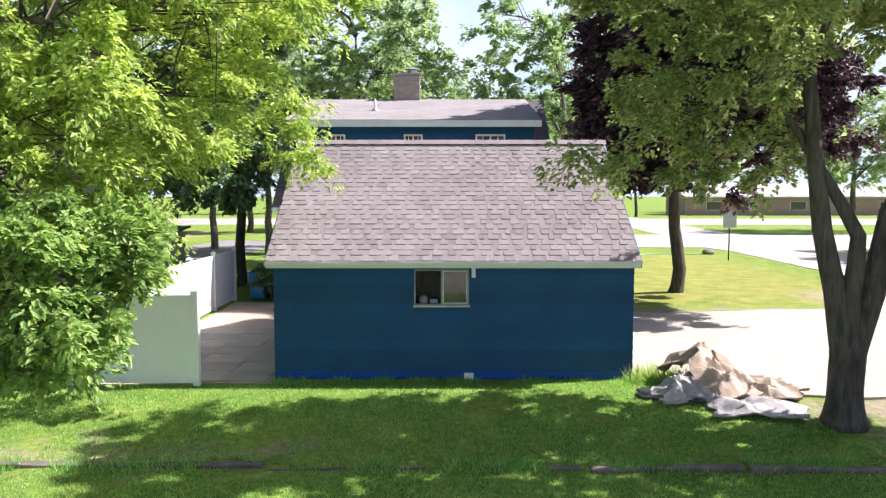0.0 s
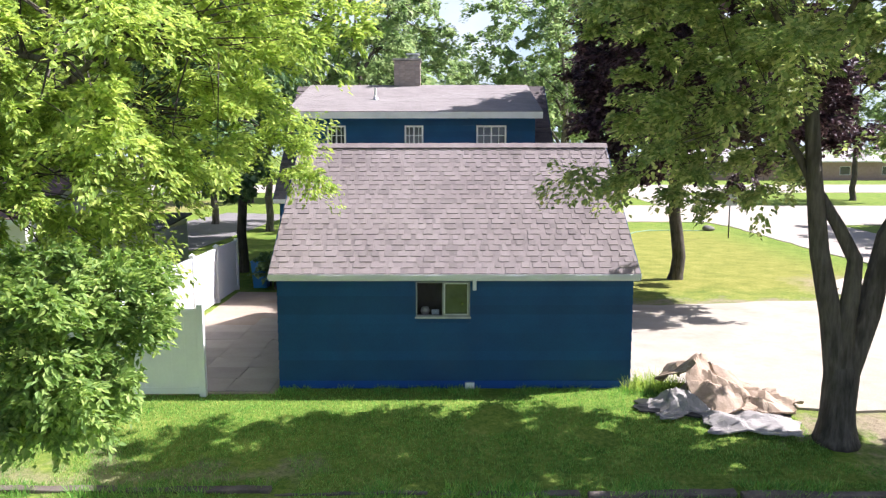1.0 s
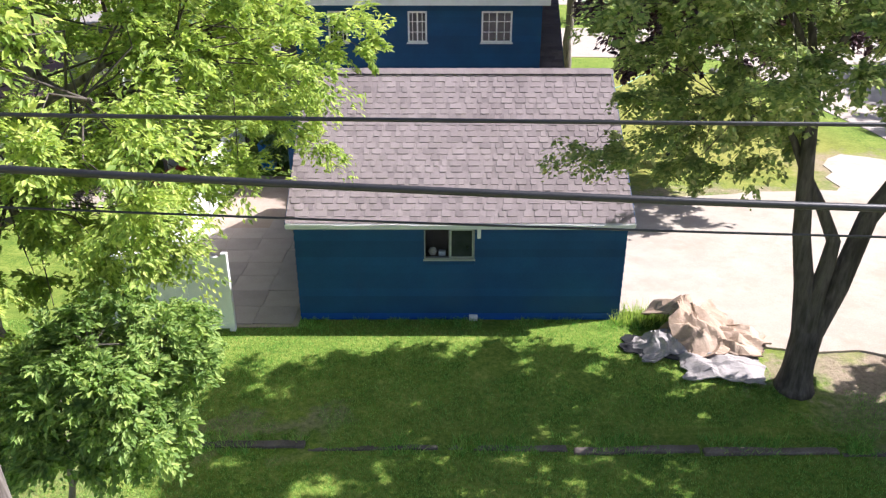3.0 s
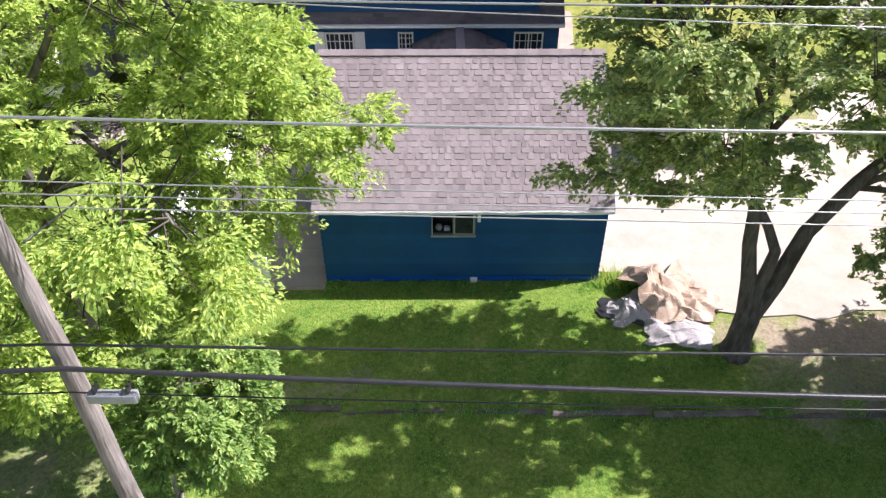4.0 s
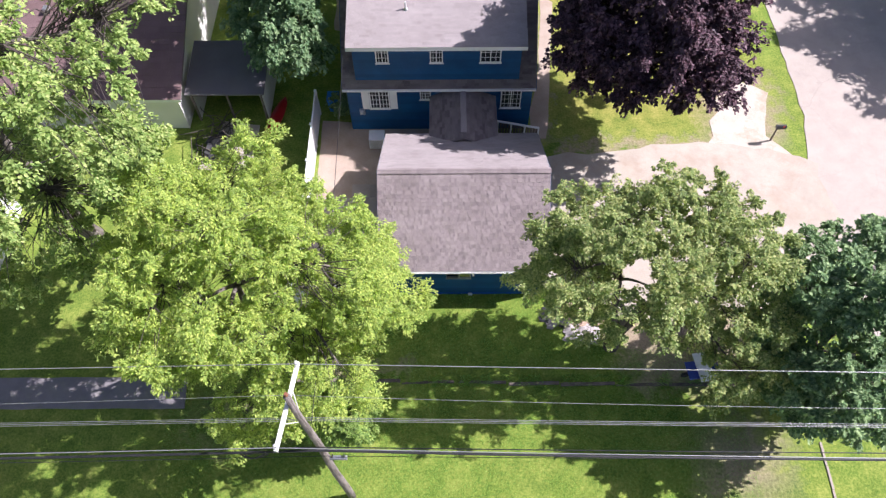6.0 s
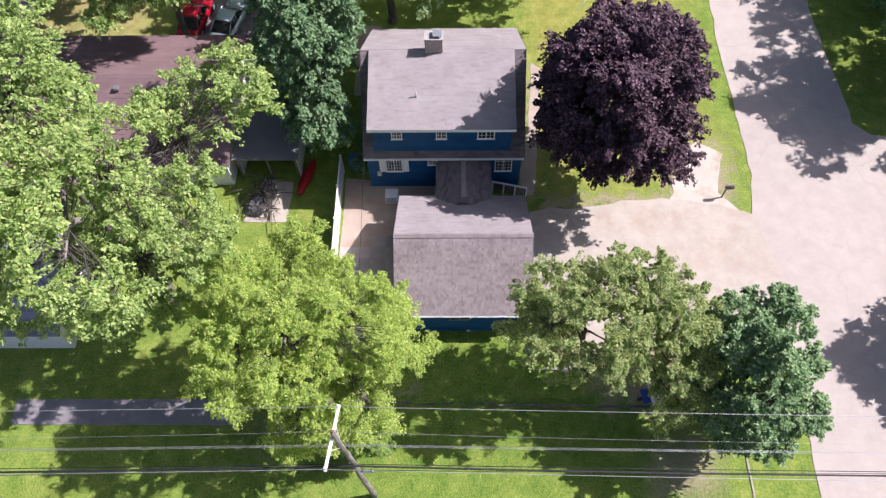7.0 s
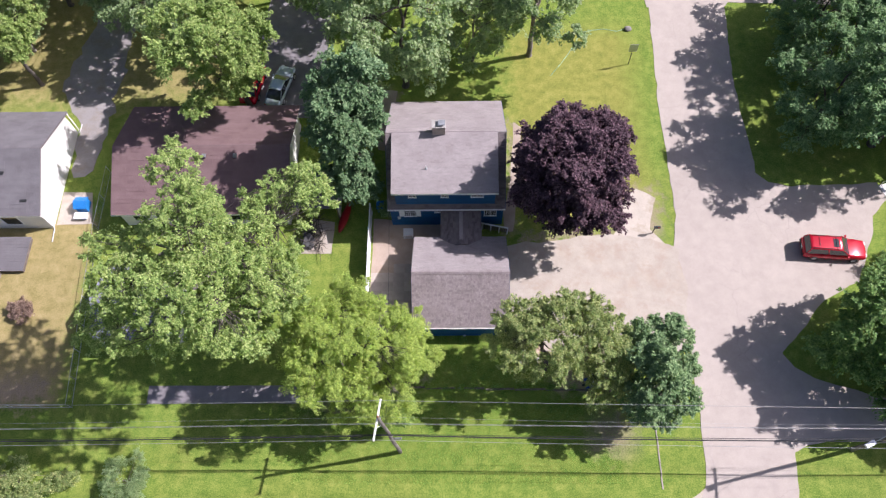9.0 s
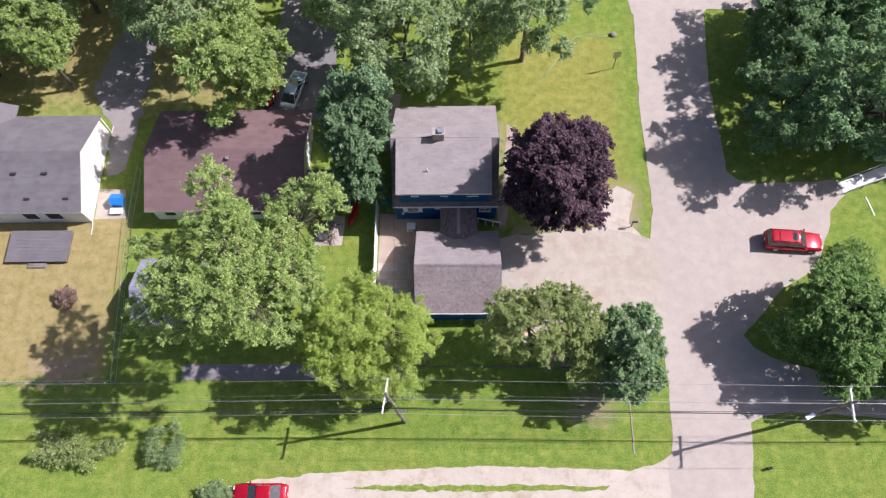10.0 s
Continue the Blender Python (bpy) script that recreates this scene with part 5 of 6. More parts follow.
bush("small brown-leaved bush on the dry lawn", (-37.0, 17.2, 0), 1.0, 1.2, "dry_leaf", 107)
bush("small green bush at the lane end", (-20.6, -0.6, 0), 1.2, 1.3, "wood_leaf", 109)
bush("green bush by the parked red car", (37.2, 20.6, 0), 1.9, 2.2, "broad", 113)
bush("dark green shrub by the house corner", (-6.3, 26.6, 0), 0.8, 1.5, "deep", 127)


# ---- vehicles ----
def loft(sections):
    """Vertices and faces through like-numbered closed sections."""
    n = len(sections[0])
    v = [p for s in sections for p in s]
    f = [(i * n + k, i * n + (k + 1) % n, (i + 1) * n + (k + 1) % n, (i + 1) * n + k) for i in range(len(sections) - 1) for k in range(n)]
    f += [tuple(range(n))[::-1], tuple(range(len(v) - n, len(v)))]
    return v, f


def rounded(x, w, z0, z1, tuck=0.9):
    """A body section across the car at x."""
    return [(x, -w * 0.86, z0), (x, -w, z0 + 0.12), (x, -w, z0 + (z1 - z0) * 0.62), (x, -w * tuck, z1 - 0.03), (x, -w * tuck * 0.8, z1),
            (x, w * tuck * 0.8, z1), (x, w * tuck, z1 - 0.03), (x, w, z0 + (z1 - z0) * 0.62), (x, w, z0 + 0.12), (x, w * 0.86, z0)]


def car(name, label, at, turn, length, width, height, paint, suv=True):
    c = thing(name, label, "car", at, turn)
    L, W = length / 2, width / 2
    belt = 1.05 if suv else 0.92
    hood = 1.02 if suv else 0.86
    secs = [rounded(-L, W * 0.84, 0.42, belt - 0.12), rounded(-L + 0.12, W * 0.93, 0.34, belt - 0.02), rounded(-L * 0.6, W, 0.3, belt), rounded(0, W, 0.3, belt),
            rounded(L * 0.34, W, 0.3, belt - 0.02), rounded(L * 0.55, W * 0.98, 0.3, hood), rounded(L - 0.25, W * 0.92, 0.34, hood - 0.12), rounded(L - 0.05, W * 0.82, 0.4, hood - 0.25), rounded(L, W * 0.72, 0.46, hood - 0.34)]
    v, f = loft(secs)
    mesh_object("body", v, f, paint, c, "", True)
    # cabin
    r0, r1, f1, f0 = (-L + 0.10, -L + 0.32, L * 0.10, L * 0.40) if suv else (-L * 0.78, -L * 0.42, L * 0.06, L * 0.42)
    top = height

    def ring(x0, x1, w, z):
        return [(x0, -w, z), (x1, -w, z), (x1, w, z), (x0, w, z)]
    gl = loft([ring(r0, f0, W * 0.86, belt - 0.03), ring(r1, f1, W * 0.72, top - 0.06)])
    mesh_object("glass_house", gl[0], gl[1], M["glass"], c, "dark tinted windows")
    rv = loft([ring(r1 - 0.05, f1 + 0.05, W * 0.735, top - 0.065), ring(r1 + 0.02, f1 - 0.03, W * 0.70, top - 0.015), ring(r1 + 0.2, f1 - 0.2, W * 0.58, top)])
    mesh_object("roof", rv[0], rv[1], paint, c, "", True)
    for s in (-1, 1):
        for a, b in (((f0, s * W * 0.865, belt - 0.04), (f1 + 0.02, s * W * 0.73, top - 0.06)), ((r0, s * W * 0.865, belt - 0.04), (r1, s * W * 0.73, top - 0.06)),
                     (((f0 + r0) / 2 + 0.1, s * W * 0.868, belt - 0.04), ((f1 + r1) / 2 + 0.1, s * W * 0.73, top - 0.06))):
            tube("pillar", [a, b], 0.045, paint, c, "", 6)
        box("mirror", f0 - 0.25, f0 - 0.1, s * (W + 0.06) - 0.09, s * (W + 0.06) + 0.09, belt - 0.02, belt + 0.13, paint, c, "", 0.03)
        if suv:
            tube("roof_bar", [(r1 + 0.7 if s < 0 else f1 - 0.5, -W * 0.62, top + 0.055), (r1 + 0.7 if s < 0 else f1 - 0.5, W * 0.62, top + 0.055)], 0.018, M["black_paint"], c, "", 6)
            tube("roof_rail", [(r1 + 0.1, s * W * 0.62, top + 0.01), (r1 + 0.2, s * W * 0.62, top + 0.05), (f1 - 0.25, s * W * 0.62, top + 0.05), (f1 - 0.12, s * W * 0.62, top + 0.01)], 0.02, M["black_paint"], c, "", 6)
        box("headlight", L - 0.22, L - 0.03, s * W * 0.58 - 0.16, s * W * 0.58 + 0.16, hood - 0.34, hood - 0.19, M["lamp_lens"], c, "", 0.03)
        box("tail_light", -L - 0.012, -L + 0.1, s * W * 0.72 - 0.1, s * W * 0.72 + 0.1, belt - 0.42, belt - 0.16, M["tail_lens"], c, "", 0.02)
        for x in (-L * 0.62, L * 0.62):
            wh = sub("wheel", c)
            wh.matrix_local = pose(x, s * (W - 0.1), 0.35, 90, 0, 0)
            lathe("tyre", [(0.2, -0.11), (0.31, -0.12), (0.35, -0.08), (0.35, 0.08), (0.31, 0.12), (0.2, 0.11)], M["rubber"], wh, "", 20)
            lathe("rim", [(0.04, -0.125), (0.2, -0.115), (0.21, 0.0), (0.2, 0.115), (0.04, 0.125)], M["steel"], wh, "", 16)
    if suv:
        box("sunroof", f1 - 0.75, f1 - 0.3, -W * 0.4, W * 0.4, top - 0.004, top + 0.006, M["glass"], c, "dark glass sunroof", 0.003)
    box("bumper", L - 0.16, L + 0.03, -W * 0.8, W * 0.8, 0.38, 0.56, M["black_paint"] if suv else paint, c, "", 0.05)
    box("bumper", -L - 0.05, -L + 0.12, -W * 0.84, W * 0.84, 0.4, 0.58, M["black_paint"] if suv else paint, c, "", 0.05)
    box("grille", L - 0.06, L + 0.012, -W * 0.4, W * 0.4, 0.58, hood - 0.36, M["black_paint"], c, "", 0.01)
    box("number_plate", -L - 0.062, -L - 0.052, -0.16, 0.16, 0.6, 0.74, M["white"], c)
    return c


car("parked_car", "red estate car with roof rails parked on the road apron", (32.25, 22.5, 0.034), -4.5, 5.3, 1.9, 1.72, M["red_paint"])
car("parked_car", "red saloon car parked on the gravel lane", (-16.8, -0.55, 0.025), 180, 4.7, 1.8, 1.45, M["red_paint"], False)
car("parked_car", "pale silver-blue saloon car behind the brown-roofed house", (-17.2, 40.3, 0.022), 76, 4.9, 1.8, 1.45, M["silver_paint"], False)
car("parked_car", "dark red car half hidden under a tree", (-19.9, 40.6, 0.022), 82, 4.5, 1.8, 1.5, M["red_paint"], False)


# ---- neighbouring houses ----
def gable_house(name, label, x0, x1, y0, y1, eave, ridge, wall_mat, roof_mat, over=0.35, windows=(), group=""):
    h = thing(name, label, "house", group=group)
    ym = (y0 + y1) / 2
    sl = (ridge - eave) / (ym - y0 + over)
    box("wall", x0, x1, y0, y0 + 0.2, -0.05, eave + 0.05, wall_mat, h)
    box("wall", x0, x1, y1 - 0.2, y1, -0.05, eave + 0.05, wall_mat, h)
    for a, b in ((x0, x0 + 0.2), (x1 - 0.2, x1)):
        prism_x("wall", [(y0 + 0.2, -0.05), (y1 - 0.2, -0.05), (y1 - 0.2, eave + 0.05), (ym, ridge - 0.2), (y0 + 0.2, eave + 0.05)], a, b, wall_mat, h)
    prism_x("roof", [(y0 - over, eave - 0.14), (y0 - over, eave), (ym, ridge), (y1 + over, eave), (y1 + over, eave - 0.14), (ym, ridge - 0.16)], x0 - over, x1 + over, M["roof_deck"], h)
    box("fascia", x0 - over, x1 + over, y0 - over - 0.03, y0 - over - 0.003, eave - 0.2, eave - 0.01, M["white"], h)
    for k, (a, b, z0, z1) in enumerate(windows):
        w = sub("window", h, "white framed window")
        frame_box("window_frame", a, b, z0, z1, y0 - 0.04, y0 - 0.003, 0.07, M["white"], w)
        box("pane", a + 0.07, b - 0.07, y0 - 0.02, y0 - 0.008, z0 + 0.07, z1 - 0.07, M["glass"], w)
    return h


brown_house = gable_house("house", "single-storey house with a worn red-brown shingle roof", -29.6, -14.9, 25.55, 36.0, 2.75, 4.9, M["cream"], M["red_shingle"], 0.4,
                          ((-28.6, -27.4, 0.9, 2.1), (-25.5, -23.5, 0.9, 2.1), (-20, -18.6, 0.9, 2.1)))
white_house = gable_house("house", "cream-sided house with a dark grey shingle roof", -58, -36.35, 25.3, 35.5, 2.95, 5.3, M["cream"], M["grey_shingle"], 0.3,
                          ((-42.5, -41, 0.8, 2.2), (-40.2, -38.6, 0.8, 2.2), (-47, -45, 0.8, 2.2)))
brick_house = gable_house("house", "long brick ranch house across the street with a pale roof", 46, 92, 138, 150, 3.6, 6.2, M["far_brick"], M["pale_shingle"], 0.8,
                          ((50, 53, 1.0, 2.6), (58, 60, 1.0, 2.6), (66, 69, 1.0, 2.6), (75, 77, 1.0, 2.6), (83, 86, 1.0, 2.6)))
for x, y in ((-23.4, 29.8), (-21.9, 29.8), (-19.2, 29.8)):
    v = thing("roof_vent", "small square roof vent", "vent", (x, y, 4.55))
    box("cap", -0.16, 0.16, -0.16, 0.16, 0.12, 0.3, M["steel"], v, "", 0.02)
    box("collar", -0.12, 0.12, -0.12, 0.12, -0.2, 0.12, M["dark_metal"], v)
for x, y, z in ((-39.5, 28.4, 4.4), (-42.5, 28.4, 4.4), (-37.5, 26.2, 3.35), (-41.3, 26.2, 3.35)):
    v = thing("roof_vent", "low dark roof vent", "vent", (x, y, z))
    box("cap", -0.3, 0.3, -0.12, 0.12, 0.1, 0.2, M["dark_metal"], v, "", 0.02)
    box("collar", -0.2, 0.2, -0.1, 0.1, -0.3, 0.1, M["dark_metal"], v)
deck = thing("deck", "low grey wooden deck behind the cream house", "deck")
for k in range(22):
    box("board", -44.0, -37.9, 20.9 + 0.15 * k, 21.04 + 0.15 * k, 0.46, 0.5, M["grey_shingle"], deck)
box("frame", -43.95, -37.95, 20.95, 24.1, 0.1, 0.455, M["tie"], deck)
for k, x in enumerate((-43.7, -41, -38.2)):
    for y in (21.2, 23.9):
        box("post", x - 0.08, x + 0.08, y - 0.08, y + 0.08, -0.02, 0.1, M["tie"], deck)
box("step", -41.8, -40.0, 20.4, 20.85, 0.0, 0.22, M["pole"], deck, "pale wooden step", 0.01)

# shed, slab and garden things beside the brown-roofed house
shed = thing("shed", "open-fronted lean-to shed with a faded grey roof", "shed")
SX0, SX1, SY0, SY1 = -14.6, -10.35, 25.9, 29.6
for x in (SX0 + 0.2, (SX0 + SX1) / 2, SX1 - 0.3):
    box("post", x, x + 0.1, SY0 + 0.15, SY0 + 0.25, -0.02, 2.2, M["tie"], shed)
box("wall", SX0 + 0.15, SX1 - 0.15, SY1 - 0.3, SY1 - 0.2, -0.02, 2.4, M["cream"], shed)
box("wall", SX0 + 0.15, SX0 + 0.25, SY0 + 0.3, SY1 - 0.3, -0.02, 2.2, M["cream"], shed)
box("wall", SX1 - 0.25, SX1 - 0.15, SY0 + 0.3, SY1 - 0.3, -0.02, 2.2, M["cream"], shed)
prism_x("roof", [(SY0, 2.2), (SY1, 2.55), (SY1, 2.63), (SY0, 2.28)], SX0, SX1, M["grey_shingle"], shed, "faded grey roof")
flat_area("garden_slab", [(-14.0, 22.6), (-11.1, 22.6), (-11.0, 25.7), (-13.0, 26.0)], 0.03, M["concrete"], "pale concrete slab by the shed", "patio", rough=0.05)
canoe = thing("kayak", "red plastic kayak lying on the grass", "kayak", (-10.1, 26.0, 0.0), 75)
secs = []
for k in range(13):
    u = -1 + k / 6
    w, h = 0.36 * math.sqrt(max(0.02, 1 - u * u)), 0.1 + 0.14 * abs(u) ** 2
    secs.append([(u * 1.5, -w, 0.2 + h * 0.6), (u * 1.5, -w * 0.7, 0.03 + h * 0.3), (u * 1.5, 0, h * 0.3), (u * 1.5, w * 0.7, 0.03 + h * 0.3), (u * 1.5, w, 0.2 + h * 0.6), (u * 1.5, 0, 0.28 + h * 0.6)])
v, f = loft(secs)
mesh_object("hull", v, f, M["red_plastic"], canoe, "", True)
pile = thing("brush_pile", "tangled pile of dark branches and scrap by the lean-to shed", "pile", (-13.0, 24.4, 0.0))
rb = random.Random(77)
for k in range(70):
    a = Vector((rb.uniform(-1.2, 1.1), rb.uniform(-1.5, 1.5), rb.uniform(0.05, 0.7)))
    d = Vector((rb.gauss(0, 1), rb.gauss(0, 1), rb.gauss(0, 0.3))).normalized() * rb.uniform(0.6, 1.7)
    m = a + d * 0.5 + Vector((rb.gauss(0, 0.12), rb.gauss(0, 0.12), 0.15))
    e = a + d
    tube("branch", [a, m, Vector((e.x, e.y, max(0.04, e.z)))], [0.035, 0.026, 0.012], M["twig"], pile, "", 5)
for k in range(5):
    crate = box("scrap_panel", -0.35, 0.35, -0.25, 0.25, 0.0, 0.06, M["black_paint"], pile, "", 0.01)
    crate.matrix_local = pose(rb.uniform(-0.9, 0.8), rb.uniform(-1.2, 1.2), 0.25 + 0.08 * k, rb.uniform(-25, 25), rb.uniform(-25, 25), rb.uniform(0, 180))
# the rear wing of the cream house, with its own cross gable
box("wing_wall", -55.4, -46.2, 35.52, 36.8, -0.05, 2.9, M["cream"], white_house)
prism_y("wing_roof", [(-56.0, 2.88), (-56.0, 3.02), (-50.4, 5.28), (-44.8, 3.02), (-44.8, 2.88)], 30.6, 37.1, M["grey_shingle"], white_house, "dark grey cross-gable roof")
flat_area("garden_slab", [(-36.3, 29.0), (-33.6, 28.9), (-33.0, 25.7), (-36.2, 25.6)], 0.03, M["concrete"], "pale concrete slab beside the cream house", "patio", rough=0.05)
for x_, y_, tilt in ((-36.35, 25.2, 0), (-36.3, 35.5, 0)):
    sp_ = thing("downspout", "white drainpipe extension at the house corner", "drainpipe", (x_, y_, 0))
    tube("pipe", [(0, 0.35, 2.6), (0.05, 0.2, 0.25), (0.1, -0.1, 0.1), (0.15, -1.3 if y_ < 30 else 0.9, 0.06)], 0.05, M["white"], sp_, "", 8)
garden_shed = gable_house("shed", "white garden shed with a faded blue-grey roof under the maple", -29.4, -22.72, 13.96, 20.2, 2.35, 4.0, M["plastic_white"], M["grey_shingle"], 0.2, ())
tagged(garden_shed, category="shed")
bin_ = thing("play_slide", "bright blue plastic toy house with a white ledge", "toy", (-34.0, 27.4, 0))
box("body", -0.5, 0.5, -0.5, 0.5, 0.0, 0.8, M["light_blue"], bin_, "", 0.05)
prism_x("roof", [(-0.62, 0.8), (0.62, 0.8), (0, 1.2)], -0.58, 0.58, M["light_blue"], bin_, "blue toy roof")
box("table", -0.6, 0.6, -1.4, -0.75, 0.3, 0.45, M["plastic_white"], bin_, "white plastic ledge", 0.04)
box("leg", -0.5, 0.5, -1.3, -0.85, 0.0, 0.3, M["plastic_white"], bin_)


def wire_fence(a, b, height, label):
    a, b = Vector(a), Vector(b)
    n = max(1, round((b - a).length / 2.4))
    f = thing("wire_fence", label, "fence")
    for k in range(n + 1):
        p = a.lerp(b, k / n)
        tube("post", [(p.x, p.y, -0.02), (p.x, p.y, height + 0.05)], 0.03, M["steel"], f, "", 6)
    for z in (0.1, height):
        tube("rail", [(a.x, a.y, z), (b.x, b.y, z)], 0.02, M["steel"], f, "", 6)
    d = (b - a).normalized()
    v, fc = [], []
    m = int((b - a).length / 0.28)
    for k in range(m):
        for s in (0, 1):
            p, q = a + d * 0.28 * k, a + d * 0.28 * (k + 1)
            z0, z1 = (0.1, height) if s else (height, 0.1)
            i = len(v)
            v += [(p.x, p.y, z0), (q.x, q.y, z1), (q.x + d.y * 0.006, q.y, z1 + 0.012), (p.x + d.y * 0.006, p.y, z0 + 0.012)]
            fc.append((i, i + 1, i + 2, i + 3))
    mesh_object("mesh", v, fc, M["steel"], f)
    return f


wire_fence((-31.2, 9.1, 0), (-32.3, 25.2, 0), 1.15, "chain-link fence along the dry lawn")
wire_fence((-32.3, 25.2, 0), (-32.3, 31.0, 0), 1.15, "chain-link fence between the houses")
wire_fence((-62, 9.0, 0), (-31.2, 9.1, 0), 1.15, "chain-link fence behind the dry lawn")

far_home = gable_house("house", "white-sided single-storey home beside the ramp", 42.2, 60, 31.4, 38.5, 2.7, 4.0, M["plastic_white"], M["grey_shingle"], 0.25, ((43.2, 44.4, 0.9, 2.1), (47, 49, 0.9, 2.1)))
# white ramp on the far side of the road
ramp = thing("ramp", "white painted wooden ramp with a side rail", "ramp")
for k in range(26):
    u = k / 26
    x, y = 38.3 + 5.4 * u, 28.4 + 1.9 * u
    m = box("board", -0.112, 0.112, -0.62, 0.62, 0.0, 0.05, M["painted"], ramp)
    m.matrix_local = pose(x, y, 0.04 + 0.45 * u, 0, -4.5, 19.5)
for s in (-1, 1):
    tube("rail", [(38.3 - s * 0.22, 28.4 + s * 0.62, 0.55), (43.7 - s * 0.22, 30.3 + s * 0.62, 1.25)], 0.04, M["painted"], ramp, "", 6)
    for k in range(4):
        u = 0.02 + k / 3.1
        x, y = 38.3 + 5.4 * u - s * 0.22, 28.4 + 1.9 * u + s * 0.62
        tube("post", [(x, y, -0.02), (x, y, 0.58 + 0.7 * u)], 0.04, M["painted"], ramp, "", 6)

plank = thing("plank", "long white painted plank lying on the grass", "plank", (40.68, 26.41, 0.0), -78)
box("board", -1.05, 1.05, -0.06, 0.06, 0.0, 0.05, M["painted"], plank, "", 0.006)

# roadside signs and boxes
sign = thing("sign_post", "tall metal post with a plain sign board on the lawn", "sign", (16.95, 42.95, 0))
tube("post", [(0, 0, -0.05), (0, 0, 2.9)], 0.04, M["dark_metal"], sign)
box("board", -0.4, 0.4, -0.06, -0.042, 1.95, 2.95, M["steel"], sign, "grey sign board", 0.005)
mail = thing("mailbox", "black mailbox on a post at the driveway mouth", "mailbox", (17.15, 24.4, 0.0))
tube("post", [(0, 0, -0.05), (0, 0, 1.05)], 0.05, M["tie"], mail)
prism_x("box", [(-0.1, 1.05), (0.1, 1.05), (0.1, 1.2), (0.06, 1.27), (-0.06, 1.27), (-0.1, 1.2)], -0.1, 0.42, M["black_paint"], mail, "black metal box")
box("flag", 0.2, 0.3, -0.115, -0.102, 1.2, 1.34, M["red_plastic"], mail)
hyd = thing("fire_hydrant", "small post with a white cap beside the road", "hydrant", (26.8, 1.65, 0))
lathe("barrel", [(0.14, 0), (0.14, 0.06), (0.1, 0.08), (0.1, 0.5), (0.13, 0.52), (0.11, 0.62), (0.04, 0.7)], M["dark_metal"], hyd, "", 16)
box("cap", -0.16, 0.16, -0.06, 0.06, 0.34, 0.46, M["plastic_white"], hyd, "white outlet caps", 0.02)
stone = thing("boulder", "small grey boulder on the grass by the road", "rock", (17.3, 47.3, 0))
bm = bmesh.new()
bmesh.ops.create_icosphere(bm, subdivisions=3, radius=0.3)
for v in bm.verts:
    k = 1 + 0.35 * noise.noise(v.co * 2.5)
    v.co = Vector((v.co.x * 1.3 * k, v.co.y * k, max(-0.05, v.co.z * 0.7 * k + 0.15)))
part("stone", bm, M["rock"], stone, "", True)


# ---- tarpaulins by the garage ----
def crumpled(name, label, centre, sx, sy, height, material, seed, turn=0.0, n=18, lean=(0, 0)):
    """A stiff crumpled sheet lying in facets and sharp folds, with thickness."""
    t = thing(name, label, "tarpaulin", (*centre, ground_z(centre[0], centre[1])), turn, "tarpaulins by the driveway")
    r = random.Random(seed)
    folds = [(r.uniform(0, math.pi), r.uniform(-0.8, 0.8), r.uniform(0.25, 0.6), r.uniform(0.3, 1.0)) for _ in range(8)]
    f, m = [], n + 1
    top = []
    for j in range(m):
        for i in range(m):
            u, w = i / n * 2 - 1, j / n * 2 - 1
            p = Vector((u * 1.5, w * 1.5, seed * 2.3))
            body = max(0.0, 1 - ((u - lean[0]) ** 2 + (w - lean[1]) ** 2) * 0.95)
            crease = 0.0
            for ang, off, wide, amp in folds:
                q = abs(u * math.cos(ang) + w * math.sin(ang) - off + 0.15 * noise.noise(p * 1.3)) / wide
                crease = max(crease, amp * (1 - q)) if q < 1 else crease
            z = 0.035 + height * (0.34 * body + 0.85 * crease * (0.3 + 0.7 * body)) + 0.03 * height * noise.noise(p * 5.0) + 0.004 * r.random()
            wob = noise.noise_vector(p * 1.1) * 0.35 + noise.noise_vector(p * 3.0) * 0.12
            top.append((u * sx * (1 + wob.x) + wob.y * 0.3 * sx, w * sy * (1 + wob.y) + wob.x * 0.3 * sy, max(0.02, z)))
    v = top + [(x, y, z - 0.03) for x, y, z in top]
    for s in (0, 1):
        for j in range(n):
            for i in range(n):
                a = s * m * m + j * m + i
                q = (a, a + 1, a + m + 1, a + m)
                tri = [(q[0], q[1], q[2]), (q[0], q[2], q[3])] if r.random() < 0.5 or s else [(q[0], q[1], q[3]), (q[1], q[2], q[3])]
                f += tri if s == 0 else [k[::-1] for k in tri]
    rim_ = [i for i in range(n)] + [n + j * m for j in range(n)] + [n * m + n - i for i in range(n)] + [(n - j) * m for j in range(n)]
    for a, b in zip(rim_, rim_[1:] + rim_[:1]):
        f.append((b, a, a + m * m, b + m * m))
    mesh_object("sheet", v, f, material, t)
    return t


crumpled("tarpaulin", "crumpled heap of stiff brown tarpaulin on the grass edge", (5.75, 14.35), 0.98, 0.95, 0.8, M["cardboard"], 3, 20, 30, (-0.45, 0.25))
crumpled("tarpaulin", "smaller fold of brown tarpaulin against the heap", (6.15, 13.95), 0.72, 0.52, 0.34, M["cardboard"], 8, -15, 24)
crumpled("tarpaulin", "pale grey sheet spread flat beside the brown heap", (5.7, 13.1), 0.85, 0.55, 0.24, M["sheet"], 7, -6, 30)
crumpled("tarpaulin", "crumpled pale plastic sheet on the grass", (4.65, 13.8), 0.62, 0.45, 0.36, M["sheet"], 12, 25, 22)
crumpled("tarpaulin", "small crumpled pale plastic sheet on the grass", (4.5, 13.55), 0.45, 0.22, 0.16, M["sheet"], 19, 35, 10)
